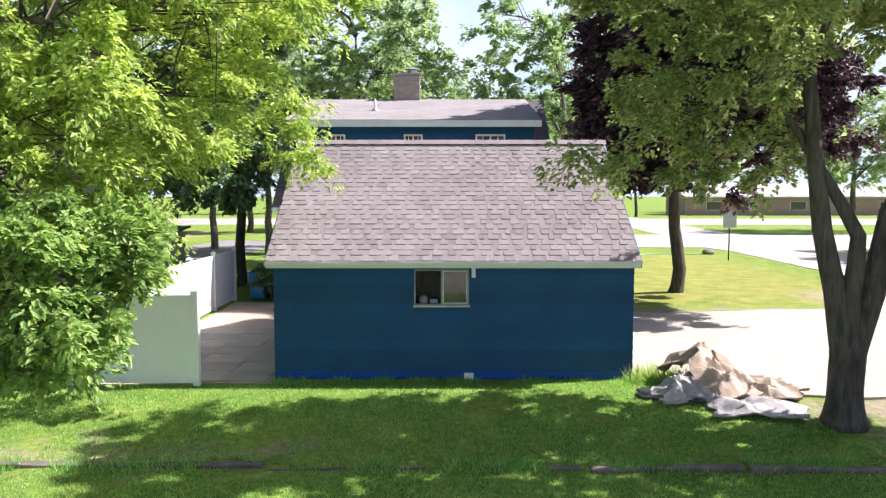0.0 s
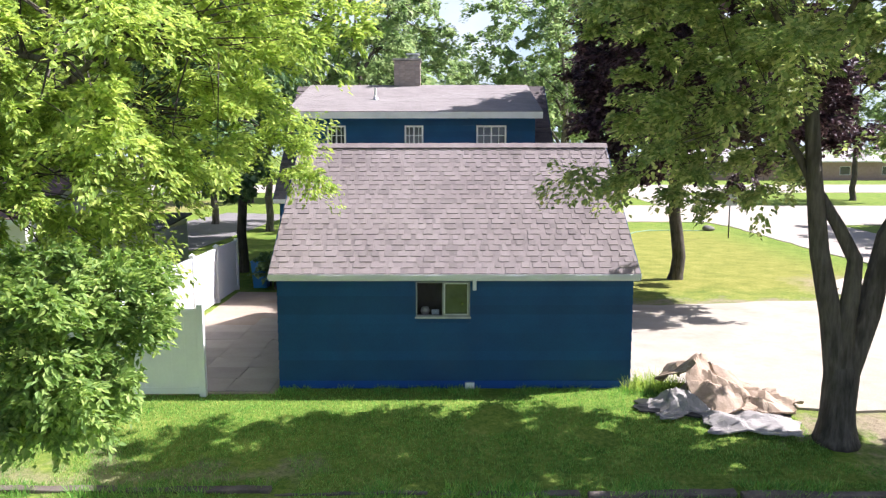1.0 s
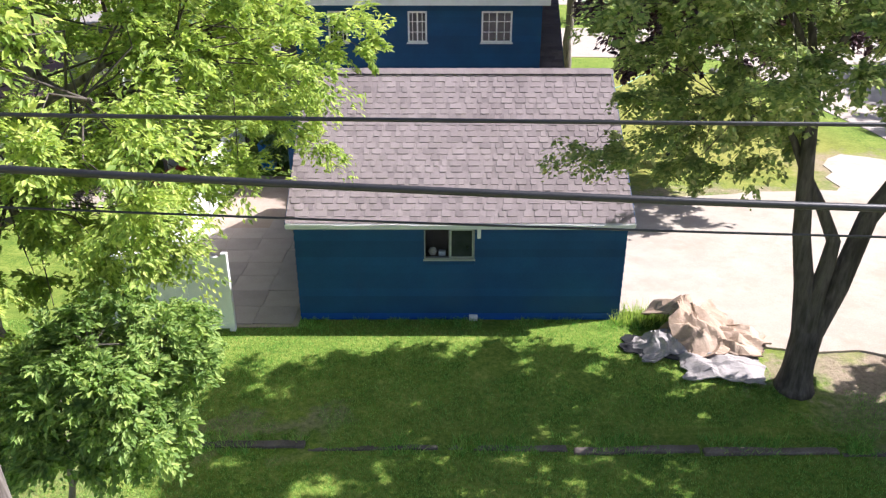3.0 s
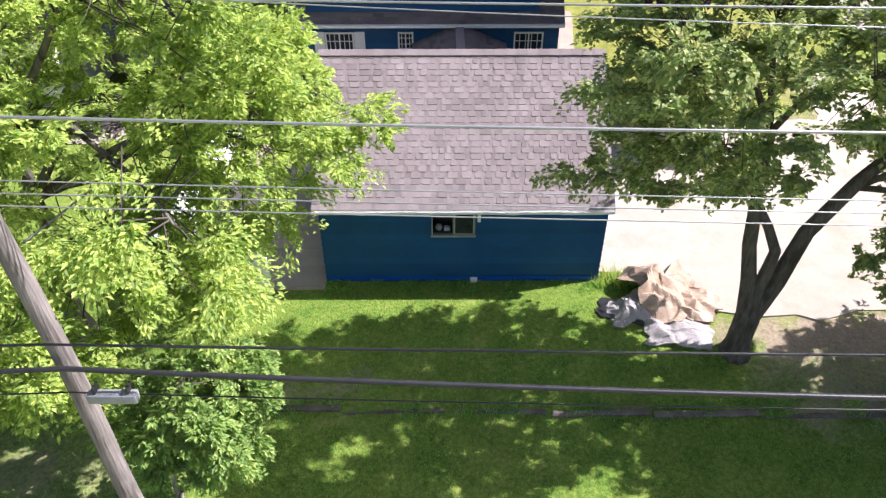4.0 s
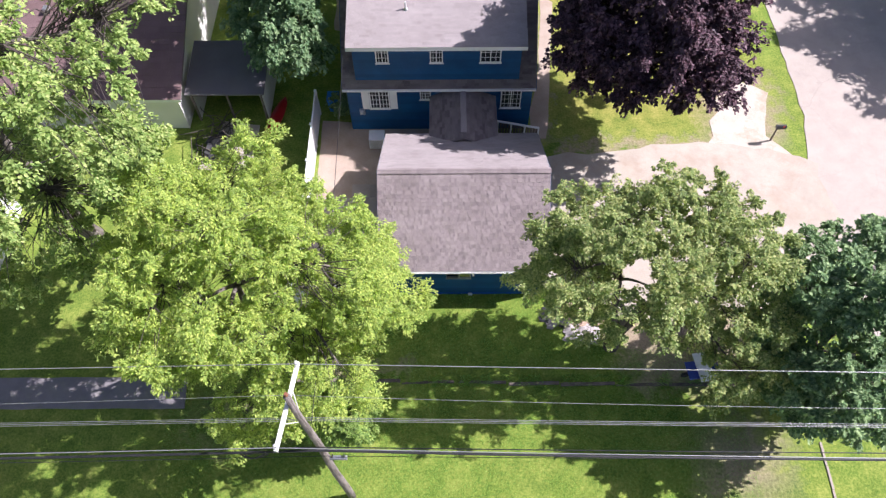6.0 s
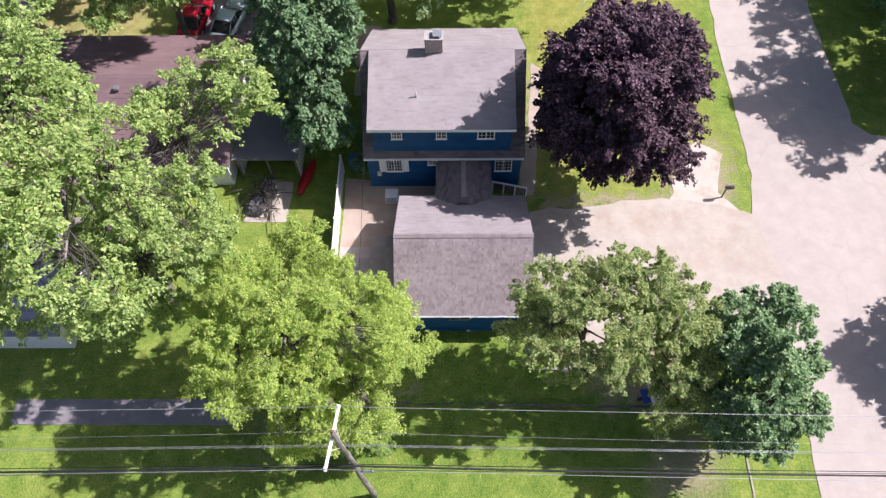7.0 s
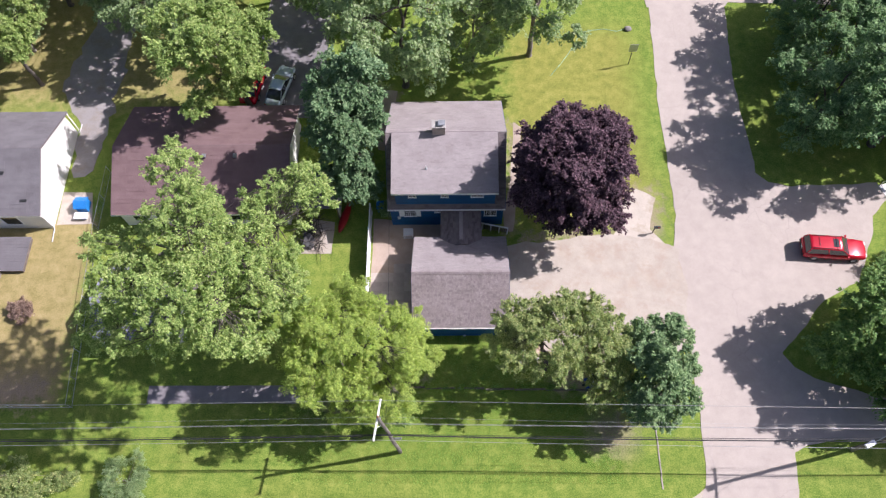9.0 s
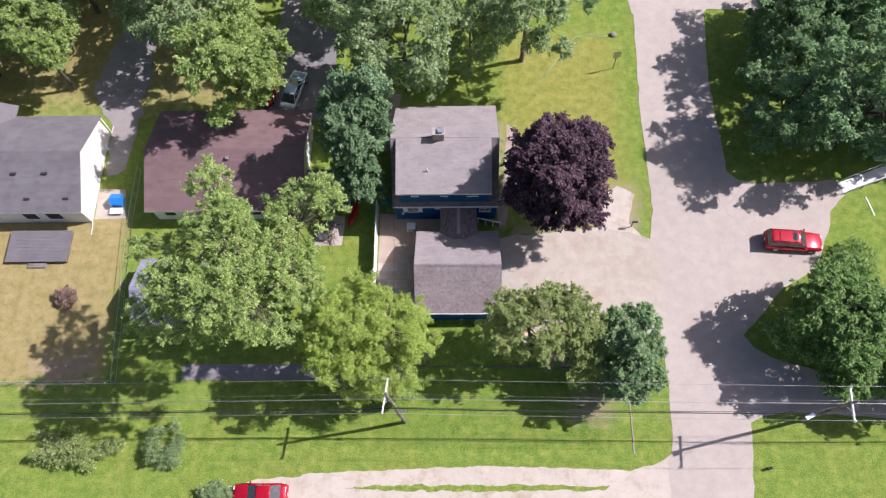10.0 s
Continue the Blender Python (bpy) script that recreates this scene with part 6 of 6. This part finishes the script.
crumpled("tarpaulin", "black plastic sheet under the pale one", (4.35, 13.75), 0.55, 0.36, 0.07, M["cable"], 15, -20, 10)
crumpled("tarpaulin", "folded brown tarpaulin leaning on the heap", (4.95, 14.2), 0.4, 0.3, 0.4, M["cardboard"], 21, 40, 9)

# barrow and board beyond the tree
barrow = thing("wheelbarrow", "blue wheelbarrow with a white board across it", "wheelbarrow", (10.8, 10.9, 0.0), 8)
tray = loft([[(-0.5, -0.28, 0.35), (0.45, -0.28, 0.35), (0.45, 0.28, 0.35), (-0.5, 0.28, 0.35)], [(-0.75, -0.42, 0.68), (0.7, -0.42, 0.68), (0.7, 0.42, 0.68), (-0.75, 0.42, 0.68)]])
mesh_object("tray", tray[0], tray[1], M["blue_plastic"], barrow)
for s in (-1, 1):
    tube("handle", [(-0.5, s * 0.12, 0.22), (0.3, s * 0.25, 0.3), (1.15, s * 0.3, 0.55)], 0.025, M["tie"], barrow, "", 6)
    tube("leg", [(0.35, s * 0.27, 0.32), (0.4, s * 0.28, 0.0)], 0.02, M["dark_metal"], barrow, "", 6)
whl = lathe("wheel", [(0.05, -0.05), (0.17, -0.06), (0.2, 0), (0.17, 0.06), (0.05, 0.05)], M["rubber"], barrow, "", 16)
whl.matrix_local = pose(-0.72, 0, 0.2, 90, 0, 0)
brd = box("board", -0.3, 0.35, -0.6, 0.75, 0.71, 0.74, M["plastic_white"], barrow, "white board lying on top", 0.005)
vent_box = thing("wall_vent", "small white dryer vent at the foot of the garage wall", "vent", (0.52, 15.07, 0.05))
box("cover", -0.1, 0.1, -0.09, -0.002, -0.09, 0.09, M["white"], vent_box, "", 0.015)
for k in range(3):
    box("louvre", -0.08, 0.08, -0.105, -0.092, -0.06 + 0.05 * k, -0.03 + 0.05 * k, M["white"], vent_box)
blue_bin = thing("waste_bin", "bright blue plastic waste bin beside the patio", "bin", (-6.9, 26.9, 0.0))
bb = loft([[(-0.24, -0.26, 0.04), (0.24, -0.26, 0.04), (0.24, 0.26, 0.04), (-0.24, 0.26, 0.04)], [(-0.3, -0.34, 1.0), (0.3, -0.34, 1.0), (0.3, 0.34, 1.0), (-0.3, 0.34, 1.0)]])
mesh_object("body", bb[0], bb[1], M["light_blue"], blue_bin)
box("lid", -0.32, 0.32, -0.37, 0.36, 1.002, 1.06, M["light_blue"], blue_bin, "", 0.02)
for s in (-1, 1):
    w_ = lathe("wheel", [(0.03, -0.03), (0.1, -0.03), (0.1, 0.03), (0.03, 0.03)], M["rubber"], blue_bin, "", 12)
    w_.matrix_local = pose(s * 0.26, 0.3, 0.1, 0, 90, 0)

hose = thing("garden_hose", "pale green garden hose lying across the lawn", "hose")
tube("hose", [(9.2, 41.6, 0.02), (10.4, 43.2, 0.02), (11.2, 44.4, 0.02), (12.2, 46.2, 0.02), (13.3, 47.2, 0.02), (14.9, 47.4, 0.02), (16.2, 47.1, 0.02), (17.3, 47.5, 0.02)], 0.025, M["hose"], hose, "", 6)


# ---- railroad ties along the lawn edge ----
edging = thing("timber_edging", "weathered railroad ties set as a low lawn edging", "edging")
rng = random.Random(5)
x = -7.6
while x < 12.0:
    n = rng.uniform(2.2, 2.6)
    y = 10.72 - 0.012 * (x + 7) + rng.uniform(-0.05, 0.05)
    z = ground_z(x, y)
    bm = box_bm(-n / 2, n / 2, -0.08, 0.08, -0.14, 0.04, 0.022)
    bmesh.ops.subdivide_edges(bm, edges=[e for e in bm.edges if abs(e.verts[0].co.x - e.verts[1].co.x) > 1], cuts=10)
    for v in bm.verts:
        v.co += noise.noise_vector(v.co * 3 + Vector((x, 0, 0))) * 0.025
    t = part("tie", bm, M["tie"], edging)
    t.matrix_local = pose(x + n / 2, y, z + rng.uniform(-0.03, 0.03), rng.uniform(-14, 6), rng.uniform(-1.6, 1.6), rng.uniform(-1.6, 1.6))
    x += n + rng.uniform(0.02, 0.12)


# a narrow concrete edge set in the lawn near the road
kerb = thing("lawn_edging", "narrow pale concrete edging set in the lawn", "edging")
for k in range(5):
    piece = box("edging_stone", -0.05, 0.05, -0.49, 0.49, -0.1, 0.05, M["paver"], kerb, "", 0.01)
    piece.matrix_local = pose(15.44 + 0.01 * (k % 2), 3.3 + k, 0.0, 0, 0, 1.5 - k * 0.4)


# ---- grass and weeds ----
def grass(name, label, x0, x1, y0, y1, count, low, high, width, skip, seed, material):
    r = np.random.default_rng(seed)
    px, py = r.uniform(x0, x1, count), r.uniform(y0, y1, count)
    keep = np.array([not skip(a, b) for a, b in zip(px, py)])
    px, py = px[keep], py[keep]
    n = len(px)
    pz = np.array([ground_z(a, b) for a, b in zip(px, py)])
    h = r.uniform(low, high, n)
    a = r.uniform(0, 2 * np.pi, n)
    lean = r.normal(size=(n, 2)) * h[:, None] * 0.45
    w = width * r.uniform(0.6, 1.3, n)
    p0 = np.stack([px - np.cos(a) * w, py - np.sin(a) * w, pz - 0.01], 1)
    p1 = np.stack([px + np.cos(a) * w, py + np.sin(a) * w, pz - 0.01], 1)
    p2 = np.stack([px + lean[:, 0], py + lean[:, 1], pz + h], 1)
    ob = big_mesh(name, np.stack([p0, p1, p2], 1), 3, material)
    return tagged(ob, label, "grass", kind="stuff")


def off_lawn(x, y):
    if GX0 - 0.05 < x < GX1 + 0.05 and y > GY0 - 0.03:
        return True
    if -7.6 < x < -3.5 and y > 14.75:
        return True
    if x > 6.7 and y > 12.1 + 1.2 * noise.noise(Vector((x * 0.9, y * 0.9, 7.0))) or x > 4.3 and y > 14.9:
        return True
    if abs(y - 10.95) < 0.3 and noise.noise(Vector((x * 0.7, y * 1.5, 9.0))) > 0.1 or x < -3.5 and 10.2 < y < 12.0 and noise.noise(Vector((x * 0.8, y * 0.8, 5.0))) > 0.25:
        return True
    return noise.noise(Vector((x * 0.5, y * 0.5, 3.0))) > 0.42


grass("lawn_grass", "short mown green grass blades", -13, 12.5, 3.2, 15.0, 300000, 0.022, 0.06, 0.0075, off_lawn, 5, M["blade"])
grass("edge_grass", "longer unmown grass along the garage wall", -3.6, 4.4, 14.55, 15.06, 4000, 0.04, 0.13, 0.009, lambda x, y: noise.noise(Vector((x * 1.3, y, 1))) < 0.0, 7, M["blade"])
grass("tie_grass", "unmown grass tufts along the timber edging", -8, 12, 10.45, 11.0, 9000, 0.06, 0.2, 0.009, lambda x, y: noise.noise(Vector((x * 1.1, y, 4))) < 0.0, 9, M["blade"])
grass("corner_weeds", "tall pale weeds at the garage corner", 3.2, 5.3, 14.5, 15.5, 1500, 0.12, 0.42, 0.013, lambda x, y: (x - 4.45) ** 2 / 0.45 + (y - 15.0) ** 2 / 0.12 > 1 or (x < 3.98 and y > 15.05), 11, M["lime"])


# ---- pieces: pavers, siding boards, bricks, shingles ----
patio = tagged(new("patio"), "large square concrete patio slabs beside the garage", "patio", kind="structure")
paver_mesh = None
for j in range(8):
    for i in range(4):
        if (i, j) in ((0, 7), (1, 7)):
            continue
        if paver_mesh is None:
            bm = box_bm(-0.472, 0.472, -0.42, 0.42, -0.03, 0.03, 0.008)
            ob = part("paver", bm, M["paver"], patio)
            paver_mesh = ob.data
        else:
            ob = new("paver", paver_mesh)
            ob.parent = patio
        ob.matrix_local = pose(-7.05 + 0.955 * i + 0.04 * (j % 2), 15.2 + 0.85 * j, 0.01 + rng.uniform(0, 0.008), rng.uniform(-0.6, 0.6), rng.uniform(-0.6, 0.6), rng.uniform(-1, 1))


def siding(parent, x0, x1, z0, z1, y, pitch, holes=()):
    """Lapped boards on a wall facing -y, cut round the holes (x0, x1, z0, z1)."""
    z = z0
    while z < z1 - 0.03:
        top = min(z + pitch + 0.015, z1)
        spans = [(x0, x1)]
        for a, b, c, d in holes:
            if top > c + 0.02 and z < d - 0.02:
                spans = [s for p, q in spans for s in ((p, min(q, a)), (max(p, b), q)) if s[1] - s[0] > 0.05]
        for p, q in spans:
            v = [(p, y - 0.004, z), (q, y - 0.004, z), (q, y - 0.024, z), (p, y - 0.024, z), (p, y - 0.001, top), (q, y - 0.001, top), (q, y - 0.008, top), (p, y - 0.008, top)]
            mesh_object("board", v, [(0, 1, 2, 3), (7, 6, 5, 4), (3, 2, 6, 7), (0, 4, 5, 1), (1, 5, 6, 2), (0, 3, 7, 4)][:6], M["blue"], parent)
        z += pitch


def siding_x(parent, y0, y1, z0, z1, x, side, pitch, top_at=None):
    """Lapped boards on a wall facing +x or -x; top_at gives the gable's y range at a height."""
    z = z0
    while z < z1 - 0.03:
        top = min(z + pitch + 0.015, z1)
        a, b = (y0, y1) if top_at is None else top_at(top)
        if b - a > 0.1:
            s = side
            v = [(x + s * 0.004, a, z), (x + s * 0.004, b, z), (x + s * 0.024, b, z), (x + s * 0.024, a, z), (x + s * 0.001, a, top), (x + s * 0.001, b, top), (x + s * 0.008, b, top), (x + s * 0.008, a, top)]
            mesh_object("board", v, [(0, 1, 2, 3), (7, 6, 5, 4), (3, 2, 6, 7), (0, 4, 5, 1), (1, 5, 6, 2), (0, 3, 7, 4)], M["blue"], parent)
        z += pitch


siding(wall_front, GX0, GX1, 0.02, 2.37, GY0, 0.2, [(WX0, WX1, WZ0, WZ1)])
walls = [o for o in garage.children if o.name.startswith("wall")]
siding_x(walls[2], GY0, GY1, 0.02, 4.9, GX0, -1, 0.2, lambda z: (max(GY0, EAVE_Y0 + (z - EAVE_Z0 + 0.2) / slope_s), min(GY1, EAVE_Y1 - (z - EAVE_Z1 + 0.2) / slope_n)))
siding_x(walls[3], GY0, GY1, 0.02, 4.9, GX1, 1, 0.2, lambda z: (max(GY0, EAVE_Y0 + (z - EAVE_Z0 + 0.2) / slope_s), min(GY1, EAVE_Y1 - (z - EAVE_Z1 + 0.2) / slope_n)))
hw = [o for o in house.children if o.name.startswith("wall")]
siding(hw[0], HX0, HX1, 0.02, HE_Z - 0.15, HY0, 0.2, [(-4.64, -3.58, 1.68, 3.05), (-1.97, -1.40, 2.36, 3.05), (2.28, 3.36, 1.68, 3.05), (BX0, BX1, -1, 3.3)])
dw = [o for o in house.children if o.name.startswith("dormer_wall")]
siding(dw[0], DX0, DX1, HE_Z + 0.32, DE_Z - 0.17, DY, 0.2, [(-4.08, -3.43, 4.94, 5.98), (-1.39, -0.74, 4.94, 5.98), (1.10, 2.14, 4.94, 5.98)])
siding_x(hw[3], HY0, HY1, 0.02, 7.3, HX1, 1, 0.2, lambda z: (max(HY0, HE_Y0 + (z - HE_Z + 0.2) / slope_h), min(HY1, HE_Y1 - (z - HE_Z + 0.2) / slope_b)))
siding_x(hw[2], HY0, HY1, 0.02, 7.3, HX0, -1, 0.2, lambda z: (max(HY0, HE_Y0 + (z - HE_Z + 0.2) / slope_h), min(HY1, HE_Y1 - (z - HE_Z + 0.2) / slope_b)))

# chimney bricks
brick_data = {}
for row in range(18):
    z = CZ0 + 0.078 * row
    for face in range(4):
        w = (CX1 - CX0) if face % 2 == 0 else (CY1 - CY0) - 0.2
        n = 5 if face % 2 == 0 else 2
        bl = w / n - 0.01
        key = face % 2
        for k in range(n):
            u = -w / 2 + (k + 0.5) * w / n
            if key not in brick_data:
                ob = part("brick", box_bm(-bl / 2, bl / 2, -0.05, 0.05, -0.033, 0.033, 0.004), M["brick"], chimney)
                brick_data[key] = ob.data
            else:
                ob = new("brick", brick_data[key])
                ob.parent = chimney
            cxm, cym = (CX0 + CX1) / 2, (CY0 + CY1) / 2
            shift = 0.03 * (1 if row % 2 else -1) * (key == 0)
            if key == 0:
                ob.matrix_local = pose(cxm + u + (shift if 0 < k < n - 1 else 0), CY0 + 0.05 if face == 0 else CY1 - 0.05, z + 0.036)
            else:
                ob.matrix_local = pose(CX1 - 0.05 if face == 1 else CX0 + 0.05, cym + u, z + 0.036, 0, 0, 90)


def shingles(roof, origin, along, up, width, length, material, piece_material=None, pieces=0, tab=0.31, reveal=0.143, seed=1, keep=None, thick=(0.010, 0.016, 0.03), teeth=False):
    """Courses of uneven tabs on a roof plane; the first `pieces` of them are objects of their own."""
    r = np.random.default_rng(seed)
    o, a, b = Vector(origin), Vector(along).normalized(), Vector(up).normalized()
    nrm = a.cross(b).normalized()
    base = Matrix((( a.x, b.x, nrm.x, 0), (a.y, b.y, nrm.y, 0), (a.z, b.z, nrm.z, 0), (0, 0, 0, 1)))
    cache, verts, made = {}, [], 0
    rows = int(math.ceil(length / reveal))
    for row in range(rows):
        v0 = row * reveal - 0.02
        v1 = min(v0 + reveal * 1.12, length)
        u = -r.uniform(0, 1.0) * tab
        raised = bool(row % 2)
        while u < width:
            raised = teeth and not raised
            w = tab * (r.choice([0.7, 1.0, 1.3, 1.6]) if raised or not teeth else r.choice([0.5, 0.7, 1.0]))
            u0, u1 = max(0.0, u + 0.001), min(width, u + w - 0.001)
            u += w
            if u1 - u0 < 0.04:
                continue
            if keep and not keep((u0 + u1) / 2, (v0 + v1) / 2):
                continue
            hh = float(r.choice(thick[1:] if raised else thick[:1])) if teeth else float(r.choice(thick))
            if made < pieces:
                made += 1
                key = (round(u1 - u0, 3), hh, round(v1 - v0, 3))
                if key not in cache:
                    ww, dd = u1 - u0, v1 - v0
                    ob = mesh_object("shingle", [(0, 0, 0.002), (ww, 0, 0.002), (ww, dd, 0.002), (0, dd, 0.002), (0, 0, hh), (ww, 0, hh), (ww, dd, 0.006), (0, dd, 0.006)],
                                     [(4, 5, 6, 7), (0, 1, 5, 4), (1, 2, 6, 5), (3, 0, 4, 7)], piece_material, roof)
                    cache[key] = ob.data
                else:
                    ob = new("shingle", cache[key])
                    ob.parent = roof
                ob.matrix_local = Matrix.Translation(o + a * u0 + b * v0) @ base
                continue
            q = [o + a * x_ + b * y_ + nrm * z_ for x_, y_, z_ in ((u0, v0, 0.002), (u1, v0, 0.002), (u1, v1, 0.002), (u0, v1, 0.002), (u0, v0, hh), (u1, v0, hh), (u1, v1, 0.006), (u0, v1, 0.006))]
            verts.append([q[i] for i in (0, 1, 2, 3, 4, 5, 6, 7)])
    if verts:
        n = len(verts)
        flat_ = np.array([[tuple(p) for p in t] for t in verts], dtype=np.float32).reshape(-1, 3)
        faces = np.array([(4, 5, 6, 7), (0, 1, 5, 4), (1, 2, 6, 5), (3, 0, 4, 7)], dtype=np.int32)
        idx = (faces[None] + (np.arange(n, dtype=np.int32) * 8)[:, None, None]).reshape(-1)
        me = bpy.data.meshes.new("shingles")
        me.vertices.add(len(flat_))
        me.vertices.foreach_set("co", flat_.ravel())
        me.loops.add(len(idx))
        me.loops.foreach_set("vertex_index", idx)
        me.polygons.add(n * 4)
        me.polygons.foreach_set("loop_start", np.arange(0, len(idx), 4, dtype=np.int32))
        me.polygons.foreach_set("use_smooth", [False] * (n * 4))
        me.update(calc_edges=True)
        me.materials.append(material)
        ob = new("shingles", me)
        ob.parent = roof
        tagged(ob, "courses of asphalt shingles", kind="stuff")


E_ = 0.012
shingles(garage_roof, (RX0, EAVE_Y0 - E_, EAVE_Z0), (1, 0, 0), (0, RIDGE_Y - EAVE_Y0, RIDGE_Z - EAVE_Z0), RX1 - RX0, math.hypot(RIDGE_Y - EAVE_Y0, RIDGE_Z - EAVE_Z0), M["shingle"], M["shingle_piece"], 300, tab=0.16, reveal=0.174, seed=3, thick=(0.005, 0.017, 0.021), teeth=True)
shingles(garage_roof, (RX1, EAVE_Y1 + E_, EAVE_Z1), (-1, 0, 0), (0, RIDGE_Y - EAVE_Y1, RIDGE_Z - EAVE_Z1), RX1 - RX0, math.hypot(RIDGE_Y - EAVE_Y1, RIDGE_Z - EAVE_Z1), M["house_shingle"], seed=4)
for k in range(26):
    x0 = RX0 + (RX1 - RX0) * k / 26
    x1 = RX0 + (RX1 - RX0) * (k + 1) / 26 + 0.03
    mesh_object("ridge_shingle", [(x0, RIDGE_Y - 0.15, RIDGE_Z - 0.15 * slope_s + 0.075), (x1, RIDGE_Y - 0.15, RIDGE_Z - 0.15 * slope_s + 0.066), (x1, RIDGE_Y, RIDGE_Z + 0.072), (x0, RIDGE_Y, RIDGE_Z + 0.082),
                                  (x1, RIDGE_Y + 0.15, RIDGE_Z - 0.15 * slope_n + 0.066), (x0, RIDGE_Y + 0.15, RIDGE_Z - 0.15 * slope_n + 0.075)], [(0, 1, 2, 3), (3, 2, 4, 5)], M["shingle_piece"], garage_roof)
prism_x("ridge_vent", [(RIDGE_Y - 0.1, RIDGE_Z - 0.1), (RIDGE_Y - 0.1, RIDGE_Z - 0.045), (RIDGE_Y, RIDGE_Z + 0.06), (RIDGE_Y + 0.1, RIDGE_Z - 0.045), (RIDGE_Y + 0.1, RIDGE_Z - 0.1)], RX0 + 0.05, RX1 - 0.05, M["dark_metal"], garage, "dark ridge vent")
dl = math.hypot(HR_Y - DE_Y, HR_Z + 0.05 - DE_Z)
shingles(dormer_roof, (DRX0, DE_Y - E_, DE_Z), (1, 0, 0), (0, HR_Y - DE_Y, HR_Z + 0.05 - DE_Z), DRX1 - DRX0, dl, M["house_shingle"], seed=5, thick=(0.007, 0.009))
hl = math.hypot(HR_Y - HE_Y0, HR_Z - HE_Z)
# front slope in a darker shingle tone than the back slope
shingles(roof_main, (HX0 - 0.16, HE_Y0 - E_, HE_Z), (1, 0, 0), (0, HR_Y - HE_Y0, HR_Z - HE_Z), HX1 - HX0 + 0.3, hl, M["dark_shingle"], seed=6,
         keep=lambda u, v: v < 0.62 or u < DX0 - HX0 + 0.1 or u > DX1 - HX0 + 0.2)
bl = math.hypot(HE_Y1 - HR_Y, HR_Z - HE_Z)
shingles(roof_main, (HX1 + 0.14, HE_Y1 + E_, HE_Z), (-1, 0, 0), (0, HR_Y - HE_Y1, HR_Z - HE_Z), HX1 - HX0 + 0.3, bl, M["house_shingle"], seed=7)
brl = math.hypot(BR_X - BX0, BR_Z - BE_Z)
shingles(breeze_roof, (BX0 - E_, 25.37, BE_Z), (0, -1, 0), (BR_X - BX0, 0, BR_Z - BE_Z), 3.4, brl, M["dark_shingle"], seed=8)
shingles(breeze_roof, (BX1 + E_, 21.97, BE_Z), (0, 1, 0), (BR_X - BX1, 0, BR_Z - BE_Z), 3.4, math.hypot(BX1 - BR_X, BR_Z - BE_Z), M["dark_shingle"], seed=9)
for h, x0, x1, y0, y1, eave, ridge, over, mat_, s in ((garden_shed, -29.4, -22.72, 13.96, 20.2, 2.35, 4.0, 0.2, "blue_shingle", 9), (brown_house, -29.6, -14.9, 25.55, 36.0, 2.75, 4.9, 0.4, "red_shingle", 10), (white_house, -58, -36.35, 25.3, 35.5, 2.95, 5.3, 0.3, "grey_shingle", 11),
                                                    (far_home, 42.2, 60, 31.4, 38.5, 2.7, 4.0, 0.25, "grey_shingle", 13), (brick_house, 46, 92, 138, 150, 3.6, 6.2, 0.8, "pale_shingle", 12)):
    roof = [o for o in h.children if o.name.startswith("roof")][0]
    ym = (y0 + y1) / 2
    ln = math.hypot(ym - y0 + over, ridge - eave)
    big = 6.0 if s == 12 else 2.4
    shingles(roof, (x0 - over, y0 - over - E_, eave), (1, 0, 0), (0, ym - y0 + over, ridge - eave), x1 - x0 + 2 * over, ln, M[mat_], tab=0.31 * big, reveal=0.143 * big, seed=s)
    shingles(roof, (x1 + over, y1 + over + E_, eave), (-1, 0, 0), (0, ym - y1 - over, ridge - eave), x1 - x0 + 2 * over, ln, M[mat_], tab=0.31 * big, reveal=0.143 * big, seed=s + 20)
